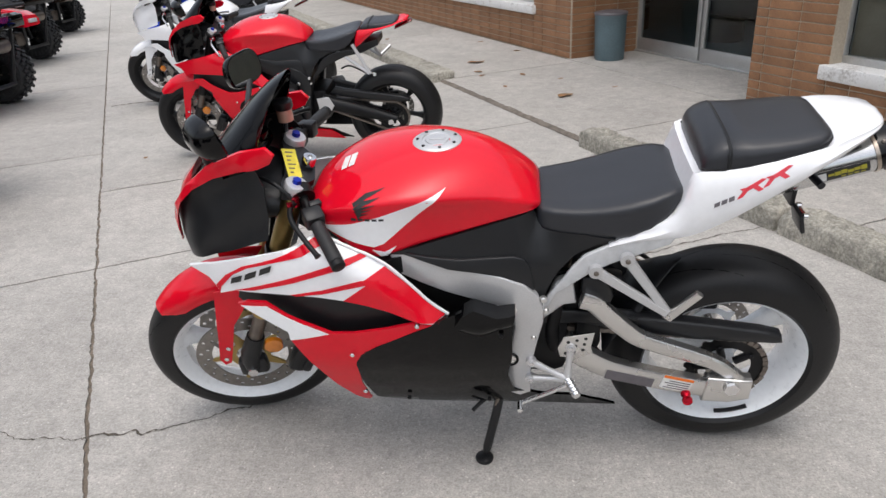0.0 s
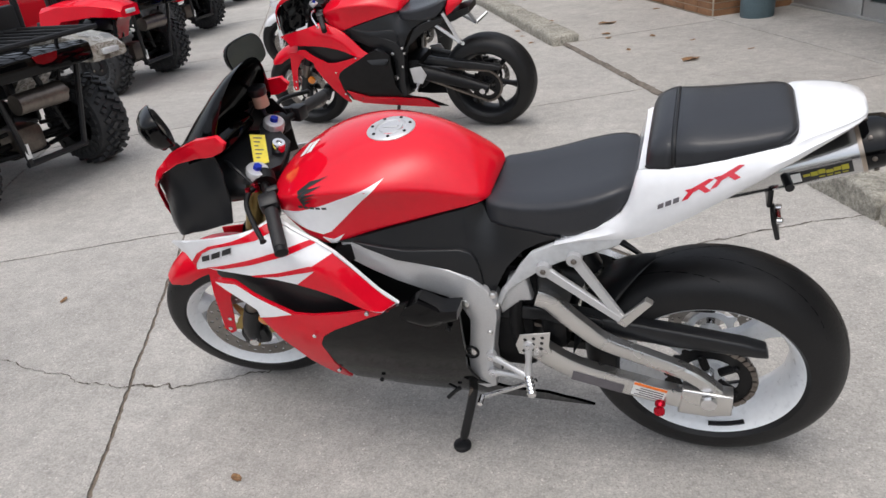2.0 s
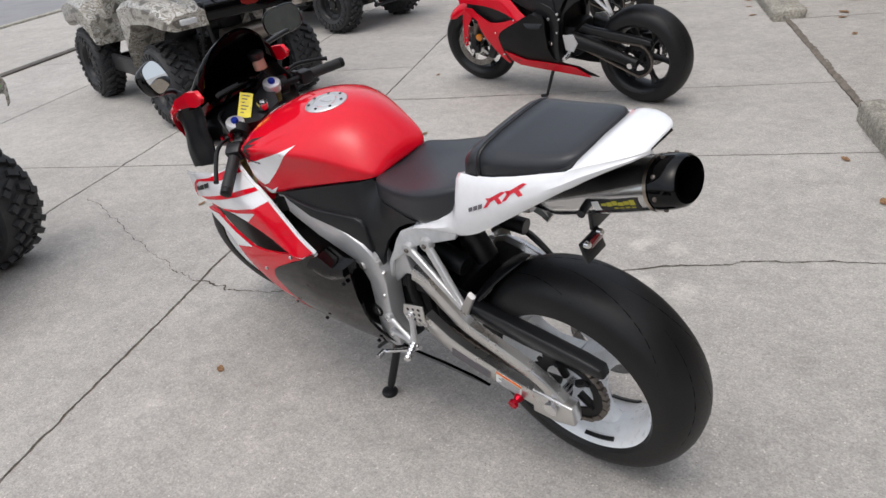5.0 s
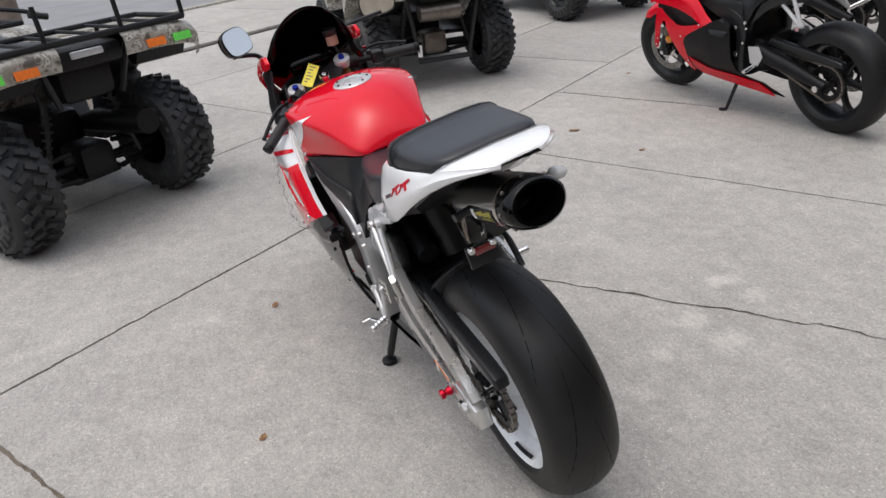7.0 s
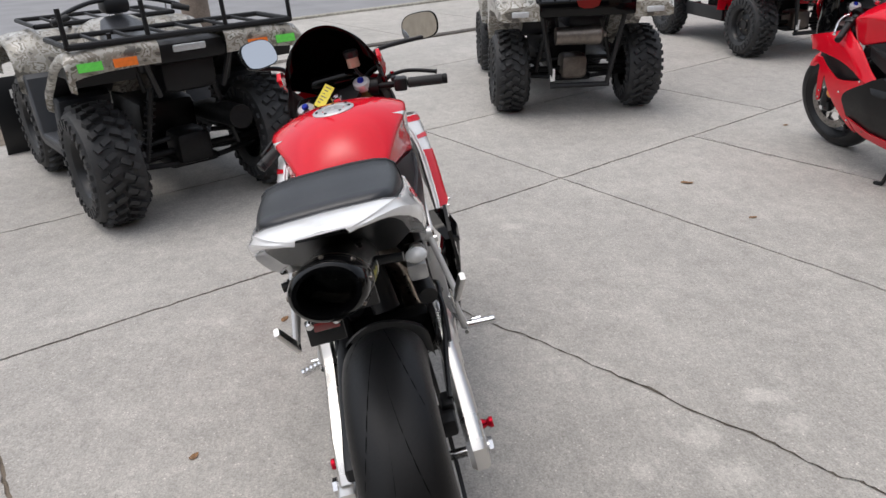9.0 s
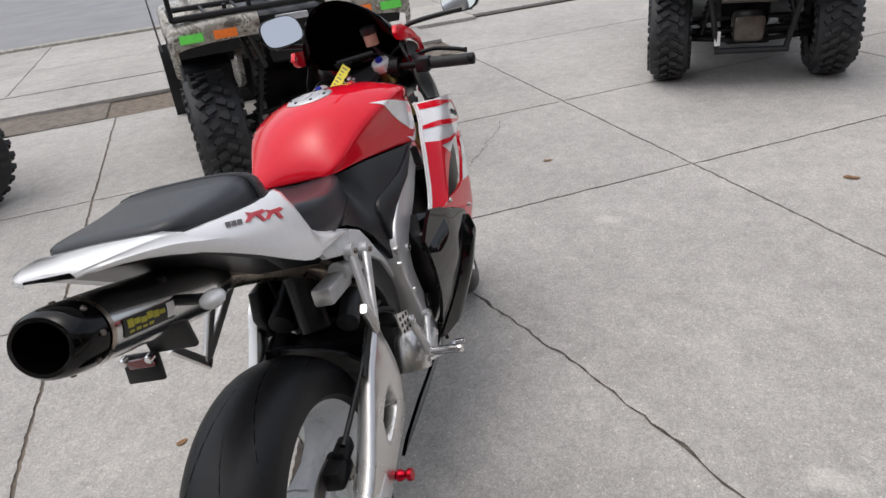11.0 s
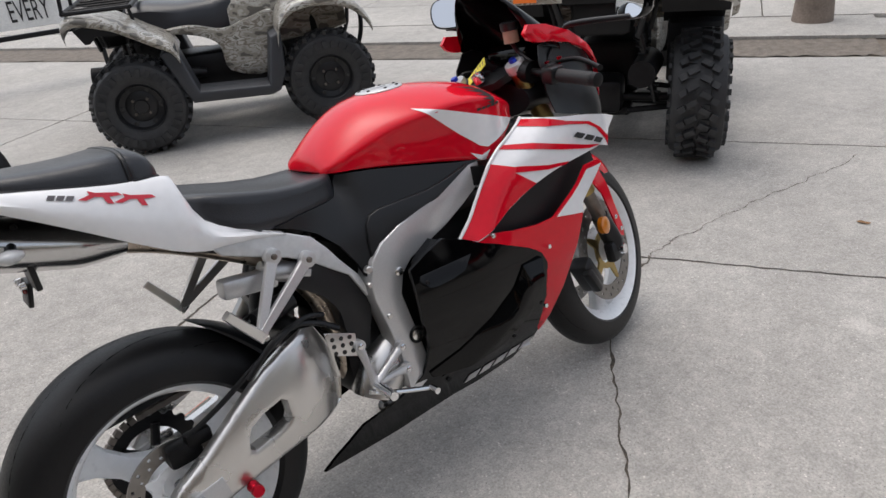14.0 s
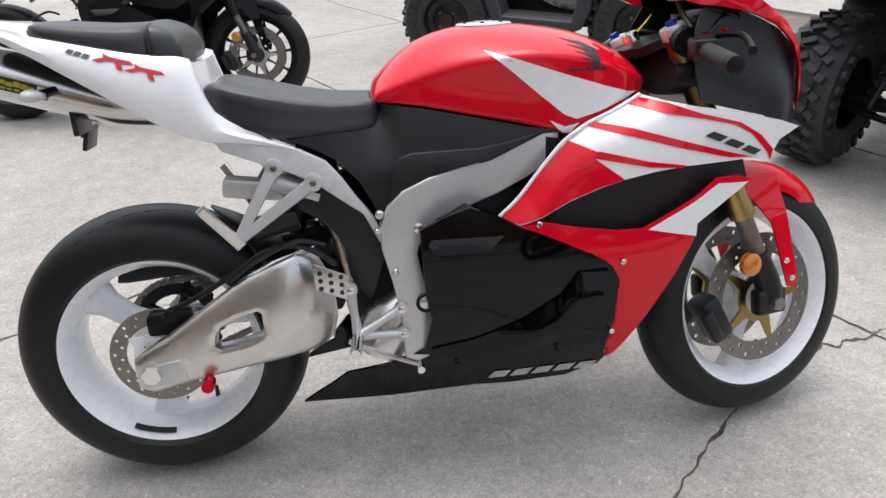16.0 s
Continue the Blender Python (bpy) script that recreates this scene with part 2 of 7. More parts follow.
def box(bm, lo, hi, bevel=0.0, m=None, seg=2):
    """A box between two corners, with rounded edges."""
    lo, hi = Vector(lo), Vector(hi)
    c, s = (lo + hi) / 2, hi - lo
    r = bmesh.ops.create_cube(bm, size=1.0, matrix=Matrix.LocRotScale(c, None, s))
    vs = r["verts"]
    if bevel:
        es = list({e for v in vs for e in v.link_edges})
        g = bmesh.ops.bevel(bm, geom=es, offset=bevel, segments=seg, profile=0.5, affect="EDGES")
        vs = list({v for f in g["faces"] for v in f.verts} | {v for v in vs if v.is_valid})
    if m is not None:
        bmesh.ops.transform(bm, matrix=m, verts=vs)
    return bm


def loft(bm, rings, cap=True, closed=True):
    """Skin between rings of equal length."""
    vs = [[bm.verts.new(p) for p in ring] for ring in rings]
    n = len(vs[0])
    for a, b in zip(vs, vs[1:]):
        for i in range(n if closed else n - 1):
            j = (i + 1) % n
            bm.faces.new((a[i], a[j], b[j], b[i]))
    if cap and closed:
        bm.faces.new(vs[0][::-1]), bm.faces.new(vs[-1])
    return bm


def tube(bm, pts, r, n=10, cap=True):
    """A round bar along points; r: one radius or one for each point."""
    pts = [Vector(p) for p in pts]
    rs = r if isinstance(r, (list, tuple)) else [r] * len(pts)
    rings, up = [], None
    for i, p in enumerate(pts):
        d = (pts[min(i + 1, len(pts) - 1)] - pts[max(i - 1, 0)]).normalized()
        if up is None:
            up = d.orthogonal().normalized()
        up = (up - d * up.dot(d)).normalized()
        side = d.cross(up)
        rings.append([p + rs[i] * (math.cos(2 * math.pi * k / n) * up + math.sin(2 * math.pi * k / n) * side) for k in range(n)])
    return loft(bm, rings, cap)


def curve_pts(pts, steps=6):
    """A smooth run of points through the given ones."""
    pts = [Vector(p) for p in pts]
    out = []
    for i in range(len(pts) - 1):
        a, b, c, d = pts[max(i - 1, 0)], pts[i], pts[i + 1], pts[min(i + 2, len(pts) - 1)]
        for k in range(steps):
            t = k / steps
            out.append(0.5 * (2 * b + (c - a) * t + (2 * a - 5 * b + 4 * c - d) * t * t + (3 * b - a - 3 * c + d) * t ** 3))
    return out + [pts[-1]]


def lathe(bm, prof, n=48, m=None, axis="Y"):
    """Turn a closed or open profile of (radius, along) round an axis."""
    rings = []
    for r, a in prof:
        ring = []
        for k in range(n):
            c, s = math.cos(2 * math.pi * k / n), math.sin(2 * math.pi * k / n)
            ring.append(Vector((r * c, a, r * s)) if axis == "Y" else Vector((r * c, r * s, a)))
        rings.append(ring)
    before = set(bm.verts)
    loft(bm, rings, cap=False)
    if m is not None:
        bmesh.ops.transform(bm, matrix=m, verts=[v for v in bm.verts if v not in before])
    return bm


def lerp_table(table, x):
    """Smooth look-up in rows of (x, value)."""
    if x <= table[0][0]:
        return table[0][1]
    for (a, p), (b, q) in zip(table, table[1:]):
        if x <= b:
            t = (x - a) / (b - a)
            return p + (q - p) * t
    return table[-1][1]


def smooth_poly(pts, keep=(), steps=4):
    """Round off a closed outline, but for the corners kept."""
    n, out = len(pts), []
    for i in range(n):
        a, b, c, d = (Vector(pts[(i + k) % n]) for k in (-1, 0, 1, 2))
        if i in keep:
            a = b
        if (i + 1) % n in keep:
            d = c
        for k in range(steps):
            t = k / steps
            out.append(tuple(0.5 * (2 * b + (c - a) * t + (2 * a - 5 * b + 4 * c - d) * t * t + (3 * b - a - 3 * c + d) * t ** 3)))
    return out


def sheet(bm, poly, surf, side=1, thick=0.004, step=0.03, lip=0.0, bow=0.0):
    """A panel: an outline in (x, z) laid on y = side * surf(x, z), with thickness towards the middle."""
    tmp = bmesh.new()
    tmp.faces.new([tmp.verts.new((x, 0, z)) for x, z in poly])
    xs, zs = [p[0] for p in poly], [p[1] for p in poly]
    for lo, hi, no in ((min(xs), max(xs), (1, 0, 0)), (min(zs), max(zs), (0, 0, 1))):
        k = math.ceil(lo / step)
        while k * step < hi:
            co = (k * step, 0, 0) if no[0] else (0, 0, k * step)
            bmesh.ops.bisect_plane(tmp, geom=tmp.verts[:] + tmp.edges[:] + tmp.faces[:], plane_co=co, plane_no=no, dist=1e-6)
            k += 1
    edge = {v for e in tmp.edges if e.is_boundary for v in e.verts}
    front, rear = {}, {}
    for v in tmp.verts:
        y = surf(v.co.x, v.co.z)
        if lip and v in edge:
            y -= lip
        front[v] = bm.verts.new((v.co.x, side * y, v.co.z))
        rear[v] = bm.verts.new((v.co.x, side * (y - thick), v.co.z))
    for f in tmp.faces:
        bm.faces.new([front[v] for v in f.verts])
        bm.faces.new([rear[v] for v in reversed(f.verts)])
    for e in tmp.edges:
        if e.is_boundary:
            a, b = e.verts
            bm.faces.new((front[a], front[b], rear[b], rear[a]))
    tmp.free()
    return bm


def on_mesh(ob):
    """y of the outer skin of an object over a place (x, z) of its thing."""
    from mathutils.bvhtree import BVHTree
    tree = BVHTree.FromPolygons([v.co for v in ob.data.vertices], [tuple(p.vertices) for p in ob.data.polygons])

    def surf(x, z, side=1):
        hit = tree.ray_cast(Vector((x, side * 2.0, z)), Vector((0, -side, 0)))
        if hit[0] is None:
            hit = tree.find_nearest(Vector((x, side * 0.18, z)))
        return abs(hit[0].y)

    return surf


def turn_about(point, axis, deg):
    """A turn round an axis through a point."""
    return Matrix.Translation(point) @ Matrix.Rotation(radians(deg), 4, Vector(axis)) @ Matrix.Translation(-Vector(point))


# ---- the lot: slab axes lie 28.7 degrees off the world's ----
SITE = pose(0, 0, 0, 0, 0, 28.7)


def site_thing(name, label, category, kind="structure"):
    ob = new(name)
    ob.matrix_basis = SITE
    return tagged(ob, label, category, kind=kind)


bm = bmesh.new()
bmesh.ops.create_grid(bm, x_segments=2, y_segments=2, size=400)
ground = part("ground", bm, JOINT, label="dusty earth under the concrete lot, reaching the horizon")
tagged(ground, kind="structure", category="ground")
ground.location.z = -0.007


def slab(u0, v0, u1, v1, parent, material, z=0.0, gap=0.0065, name="slab", seed=0):
    """A cast slab with ragged edges."""
    bm = bmesh.new()
    pts = []
    corners = [(u0 + gap, v0 + gap), (u1 - gap, v0 + gap), (u1 - gap, v1 - gap), (u0 + gap, v1 - gap)]
    for (ax, ay), (bx, by) in zip(corners, corners[1:] + corners[:1]):
        n = max(2, int(max(abs(bx - ax), abs(by - ay)) / 0.022))
        n = min(n, 140)
        for k in range(n):
            x, y = ax + (bx - ax) * k / n, ay + (by - ay) * k / n
            w = noise.noise((x * 9, y * 9, 3.1)) * 0.007 + noise.noise((x * 37, y * 37, 7.7)) * 0.007
            nx, ny = (0, 1) if abs(bx - ax) > abs(by - ay) else (1, 0)
            pts.append((x + nx * w, y + ny * w))
    top = [bm.verts.new((x, y, z)) for x, y in pts]
    rim = [bm.verts.new((x, y, z - 0.03)) for x, y in pts]
    bm.faces.new(top)
    for i in range(len(pts)):
        j = (i + 1) % len(pts)
        bm.faces.new((top[i], rim[i], rim[j], top[j]))
    return part(name, bm, material, parent, smooth=False)


lot = site_thing("lot", "cracked grey concrete parking lot in large cast slabs", "pavement")
US = [(-3.55, -1.6), (-1.6, -0.19), (-0.19, 2.93)]
for a, b in US:
    vs = [-11.7, -8.7, -5.7, -2.7, 0.28, 3.29, 4.53, 7.6, 10.6, 13.6, 17, 22, 30] if a == -0.19 else [-11.7, -8.7, -5.7, -2.7, 0.28, 3.29, 5.5, 8.5, 11.5, 14.5, 18, 23, 30]
    for c, d in zip(vs, vs[1:]):
        slab(a, c, b, d, lot, CONCRETE)
for c, d in zip([3.3, 6.5, 9.5, 12.5, 16, 22], [6.5, 9.5, 12.5, 16, 22, 30]):
    slab(-5.1, c, -3.55, d, lot, CONCRETE)
for c, d in zip([-11.7, -8, -5, -2], [-8, -5, -2, 3.3]):
    slab(-5.0, c, -4.15, d, lot, PAVING, name="kerb_slab", z=0.03)

sidewalk = site_thing("sidewalk", "pale concrete sidewalk beside the street", "pavement")
for a, b in ((-6.3, -5.0), (-7.9, -6.3)):
    vs = [-12 + 1.6 * k for k in range(28)]
    for c, d in zip(vs, vs[1:]):
        slab(a - (0.15 if a == -7.9 else 0), c, b if not (b == -5.0 and c > 3) else -5.15, d, sidewalk, PAVING, z=0.035)

bm = bmesh.new()
box(bm, (-40, -60, -0.03), (-8.08, 60, -0.001))
road = part("road", bm, ASPHALT, site_thing("street", "grey asphalt street beyond the sidewalk", "road"))
bm = bmesh.new()
box(bm, (-8.2, -60, -0.03), (-8.05, 60, 0.07), 0.02)
part("kerb", bm, KERB, bpy.data.objects["street"])

walkway = site_thing("shop_walk", "worn concrete walk in front of the brick shop", "pavement")
for c, d in zip([-12, -8, -4.5, -1.2, 1.9, 3.9, 6.38, 9.5, 13, 17, 22], [-8, -4.5, -1.2, 1.9, 3.9, 6.38, 9.5, 13, 17, 22, 30]):
    slab(2.95, c, 5.6 if c in (3.9,) else 4.52, d, walkway, PAVING, z=0.02)
slab(4.52, 3.95, 5.5, 6.6, walkway, PAVING, z=0.024, gap=0.001)


def crack(pts, width, name="crack"):
    """A ragged dark ribbon laid on the concrete as a crack, in world metres."""
    bm = bmesh.new()
    run, rng = curve_pts([(*p, 0) for p in pts], 16), random.Random(len(pts))
    left, right, drift = [], [], 0.0
    for i, p in enumerate(run):
        d = (run[min(i + 1, len(run) - 1)] - run[max(i - 1, 0)]).normalized()
        nrm = V(-d.y, d.x, 0)
        drift = 0.72 * drift + rng.uniform(-0.008, 0.008)
        j = drift + noise.noise((p.x * 7, p.y * 7, 1.3)) * 0.016
        w = width * rng.choice((0.35, 0.5, 0.6, 0.8, 1.0, 1.5)) * (0.7 + 0.8 * abs(noise.noise((p.x * 6, p.y * 6, 9.1))))
        left.append(p + nrm * (j + w * rng.uniform(0.3, 0.7)) + V(0, 0, 0.0022)), right.append(p + nrm * (j - w * rng.uniform(0.3, 0.7)) + V(0, 0, 0.0022))
    loft(bm, [[a, b] for a, b in zip(left, right)], cap=False, closed=False)
    ob = part(name, bm, CRACK, smooth=False)
    ob.parent = lot
    ob.matrix_parent_inverse = SITE.inverted()
    return ob


crack([(-1.09, 1.57), (-0.96, 1.60), (-0.85, 1.625), (-0.66, 1.735), (-0.52, 1.81), (-0.203, 2.093), (0.2, 2.43), (0.656, 2.776), (0.85, 2.92), (1.15, 3.1), (1.45, 3.23), (1.75, 3.40), (2.0, 3.5)], 0.009)
crack([(-1.09, 1.57), (-1.25, 1.56), (-1.45, 1.58), (-1.8, 1.62), (-2.2, 1.69), (-2.62, 1.74)], 0.004)
crack([(-2.31, 3.92), (-1.9, 4.1), (-1.4, 4.41)], 0.006)
crack([(-3.6, 6.3), (-3.3, 6.45), (-3.05, 6.4)], 0.03)

# dirt strips and the old kerb line
for v0, v1, name in ((-11, 0.2, "dirt_strip"), (1.55, 3.2, "dirt_strip")):
    bm = bmesh.new()
    bmesh.ops.create_grid(bm, x_segments=8, y_segments=60, size=0.5)
    for q in bm.verts:
        q.co = V(-3.86 + q.co.x * (0.6 + 0.12 * noise.noise((q.co.y * 30, v0, 0))), (v0 + v1) / 2 + q.co.y * (v1 - v0), 0.004 + 0.012 * noise.noise((q.co.x * 6, q.co.y * 40, 2)))
    part(name, bm, DIRT, site_thing("dirt_bed", "strip of bare brown dirt along the sidewalk", "dirt"))


def kerb_stone(v0, v1, u=2.95, w=0.18, h=0.12):
    """A broken, weathered length of concrete kerb."""
    bm = bmesh.new()
    n, rings = max(4, int((v1 - v0) / 0.016)), []
    prof = [(-0.5, -0.1), (-0.5, 0.35), (-0.5, 0.72), (-0.47, 0.90), (-0.40, 0.99), (-0.25, 1.0), (0.0, 1.01), (0.25, 1.0), (0.42, 0.98), (0.5, 0.85), (0.5, 0.4), (0.5, -0.1)]
    for k in range(n + 1):
        v = v0 + (v1 - v0) * k / n
        end = min(1.0, min(k, n - k) * 0.12 + 0.82)
        ring = []
        for a, b in prof:
            j = noise.noise((a * 3 + u, v * 6, b * 3))
            j2 = noise.noise((a * 9, v * 22, b * 9 + 4))
            j3 = noise.noise((a * 25, v * 60, b * 22 + 9))
            ring.append(V(u + a * w * (1 + 0.10 * j + 0.07 * j2 + 0.06 * j3), v, max(b, -0.1) * h * (end if b > 0 else 1) * (1 + 0.12 * j + 0.08 * j2 + 0.06 * j3)))
        rings.append(ring)
    loft(bm, rings)
    ob = part("kerb_stone", bm, KERB, angle=70)
    ob.matrix_basis = SITE
    return tagged(ob, "broken weathered concrete kerb block at the edge of the walk", "kerb", "kerb blocks along the walk")


for v0, v1 in ((-6.0, -4.1), (-4.05, -2.2), (-2.15, -0.3), (-0.25, 1.2), (1.24, 2.05), (2.08, 3.78)):
    kerb_stone(v0, v1)
kerb_stone(6.38, 8.1, 2.95, 0.26, 0.1)
kerb_stone(8.12, 11.0, 2.95, 0.26, 0.1)
kerb_stone(11.02, 16.0, 2.95, 0.26, 0.1)
crack_line = bmesh.new()
loft(crack_line, [[V(2.926 + 0.014 * noise.noise((v * 3, 1, 0)) + 0.012 * noise.noise((v * 17, 3, 0)), v, 0.003), V(2.956 + 0.016 * noise.noise((v * 5, 7, 0)) + 0.016 * noise.noise((v * 19, 7, 0)), v, 0.003 + 0.022)] for v in [3.8 + 0.02 * k for k in range(130)]], cap=False, closed=False)
part("dirt_line", crack_line, DIRT, walkway, smooth=False)


# ---- brick shop ----
shop = site_thing("shop_building", "brown brick shop with white sills and an aluminium glass door", "building")
FACE = 4.55


def wall_box(name, lo, hi, material, parent=None, bevel=0.0, label=""):
    bm = bmesh.new()
    box(bm, lo, hi, bevel)
    return part(name, bm, material, parent or shop, label, smooth=bool(bevel))


H = 3.6
wall_box("wall_north", (FACE - 0.004, 7.35, 0), (FACE + 0.3, 30, 0.43), MORTAR)
wall_box("wall_north_top", (FACE - 0.004, 7.35, 2.3), (FACE + 0.3, 30, H), MORTAR)
wall_box("pier_north", (FACE - 0.004, 6.546, 0), (5.5, 7.35, H), MORTAR)
wall_box("pier_south", (FACE - 0.004, 3.30, 0), (5.5, 3.998, H), MORTAR)
wall_box("wall_south", (FACE - 0.004, -12, 0), (FACE + 0.3, 3.30, 0.33), MORTAR)
wall_box("wall_south_top", (FACE - 0.004, -12, 2.3), (FACE + 0.3, 3.30, H), MORTAR)
wall_box("wall_above_door", (5.3, 3.998, 2.25), (5.5, 6.562, H), MORTAR)
wall_box("roof", (FACE, -12, H), (12, 30, H + 0.3), SILL)
wall_box("wall_back", (10, -12, 0), (10.2, 30, H), MORTAR)
wall_box("inner_floor", (5.5, -12, 0.0), (10, 30, 0.02), BIN)
for v0, v1, z, name in ((7.30, 30, 0.43, "window_1"), (-12, 3.34, 0.33, "window_2")):
    w = site_thing(name, "large shop window with a chipped white sill", "window")
    wall_box("window_sill", (FACE - 0.06, v0, z), (FACE + 0.32, v1, z + 0.1), SILL, w, 0.012)
    wall_box("pane", (FACE + 0.14, v0 + 0.06, z + 0.15), (FACE + 0.15, v1 - 0.06, 2.26), GLASS, w)
    wall_box("window_frame", (FACE + 0.11, v0, z + 0.1), (FACE + 0.18, v1, z + 0.15), ALUD, w, 0.004)
    edge = v0 if v0 > 0 else v1
    wall_box("window_jamb", (FACE + 0.11, min(edge, edge + (0.05 if v0 > 0 else -0.05)), z + 0.15), (FACE + 0.18, max(edge, edge + (0.05 if v0 > 0 else -0.05)), 2.3), ALUD, w, 0.004)
door = site_thing("door_1", "double glass door in a silver aluminium frame", "door")
for v0, v1 in ((5.56, 6.55), (4.53, 5.54)):
    leaf = wall_box("door_leaf", (5.42, v0, 0.03), (5.46, v1, 0.17), ALUD, door, 0.004)
    wall_box("stile", (5.42, v0, 0.17), (5.46, v0 + 0.055, 2.2), ALUD, door, 0.004)
    wall_box("stile", (5.42, v1 - 0.055, 0.17), (5.46, v1, 2.2), ALUD, door, 0.004)
    wall_box("pane", (5.436, v0 + 0.055, 0.17), (5.442, v1 - 0.055, 2.2), GLASS, door)
wall_box("threshold", (5.38, 4.0, 0.024), (5.5, 6.56, 0.04), ALUD, door, 0.004)
wall_box("side_panel", (5.42, 4.0, 0.03), (5.46, 4.52, 2.2), ALUD, door, 0.004)

# unseen dark bike shapes, added for the motorcycles reflected in the glass
for u, v, h in ((6.6, 5.9, 1.1), (7.0, 5.0, 1.2), (6.4, 8.6, 1.0), (7.2, 9.8, 1.1), (6.5, 2.4, 1.0)):
    bm = bmesh.new()
    box(bm, (u - 0.25, v - 0.8, 0.3), (u + 0.25, v + 0.8, h * 0.7), 0.12)
    tube(bm, [(u, v - 0.6, 0.3), (u, v - 0.6, 0.0)], 0.25, 14)
    tube(bm, [(u, v + 0.6, 0.3), (u, v + 0.6, 0.0)], 0.25, 14)
    ob = part("glass_bike_shape", bm, DARKM)
    ob.matrix_basis = SITE
    tagged(ob, "dark bike shape added behind the shop glass for its reflections", "motorcycle", "bikes in the shop")

# bricks: long thin courses
brick_mesh = {}


def brick(u, v, z, length, facing, parent):
    """One brick; facing 0: towards the lot, 1: towards the door."""
    key = (round(length, 3), facing)
    if key not in brick_mesh:
        bm = bmesh.new()
        if facing == 0:
            box(bm, (-0.012, 0.004, 0.004), (0.012, length - 0.005, 0.062), 0.003, seg=1)
        else:
            box(bm, (0.004, -0.012, 0.004), (length - 0.005, 0.012, 0.062), 0.003, seg=1)
        me = bpy.data.meshes.new("brick")
        bm.to_mesh(me)
        bm.free()
        me.materials.append(BRICK)
        brick_mesh[key] = me
    ob = new("brick", brick_mesh[key])
    ob.parent = parent
    ob.location = (u, v, z)
    return ob


def course(u, v0, v1, z0, z1, facing, parent, start=0):
    row, z = start, z0
    while z < z1 - 0.03:
        v = v0
        while v < v1 - 0.01:
            a, b = max(v, v0), min(v + 0.29, v1)
            if b - a > 0.03:
                brick(u if facing == 0 else a, a if facing == 0 else u, z, b - a, facing, parent)
            v += 0.29
        z += 0.0667
        row += 1


# ---- sport motorcycles: x ahead, y to the rider's left, origin under the rear axle ----
G_TABLE = [(0.10, 0.10), (0.20, 0.14), (0.28, 0.19), (0.36, 0.225), (0.45, 0.25), (0.50, 0.256), (0.55, 0.256), (0.60, 0.253), (0.65, 0.251), (0.70, 0.25), (0.75, 0.246), (0.79, 0.236), (0.82, 0.216), (0.85, 0.18), (0.88, 0.14)]
H_TABLE = [(0.25, 0.82), (0.45, 0.90), (0.62, 0.95), (0.78, 1.0), (1.10, 1.0), (1.22, 0.96), (1.30, 0.90), (1.38, 0.77), (1.45, 0.52), (1.52, 0.3)]


def fair_y(x, z):
    """Half width of the fairing."""
    if x > 1.04:
        z = z - 0.25 * (x - 1.04)
    return lerp_table(G_TABLE, z) * lerp_table(H_TABLE, x)


TANK_TOP = [(0.503, 0.846), (0.508, 0.862), (0.52, 0.880), (0.545, 0.905), (0.588, 0.936), (0.638, 0.959), (0.687, 0.970), (0.748, 0.975), (0.81, 0.972), (0.872, 0.964), (0.935, 0.950), (1.0, 0.924), (1.045, 0.897), (1.075, 0.868)]
TANK_LOW = [(0.503, 0.838), (0.60, 0.824), (0.70, 0.803), (0.80, 0.781), (0.87, 0.762), (0.89, 0.758), (0.94, 0.774), (1.0, 0.805), (1.045, 0.826), (1.075, 0.83)]
TANK_W = [(0.503, 0.074), (0.508, 0.092), (0.52, 0.106), (0.55, 0.122), (0.60, 0.139), (0.65, 0.156), (0.70, 0.173), (0.76, 0.190), (0.82, 0.201), (0.88, 0.204), (0.94, 0.197), (1.0, 0.170), (1.045, 0.14), (1.075, 0.10)]
TANK_EDGE = [(0.503, 0.842), (0.508, 0.848), (0.52, 0.855), (0.55, 0.868), (0.60, 0.886), (0.65, 0.901), (0.70, 0.911), (0.76, 0.917), (0.82, 0.919), (0.88, 0.914), (0.94, 0.902), (1.0, 0.880), (1.045, 0.862), (1.075, 0.848)]
TANK_WL = [(0.503, 0.070), (0.508, 0.089), (0.52, 0.104), (0.55, 0.121), (0.60, 0.137), (0.65, 0.148), (0.70, 0.157), (0.76, 0.168), (0.82, 0.181), (0.88, 0.194), (0.93, 0.192), (1.0, 0.168), (1.045, 0.138), (1.075, 0.095)]


def upper_y(x, z):
    """Half width of the upper panel, which turns in along its rear edge."""
    near = 1.0
    for (a, b), (c, d) in zip(UPPER[0:6], UPPER[1:7]):
        t = max(0.0, min(1.0, ((x - a) * (c - a) + (z - b) * (d - b)) / ((c - a) ** 2 + (d - b) ** 2)))
        near = min(near, math.hypot(x - a - t * (c - a), z - b - t * (d - b)))
    return fair_y(x, z) + 0.006 - 0.032 * max(0.0, 1 - near / 0.042)


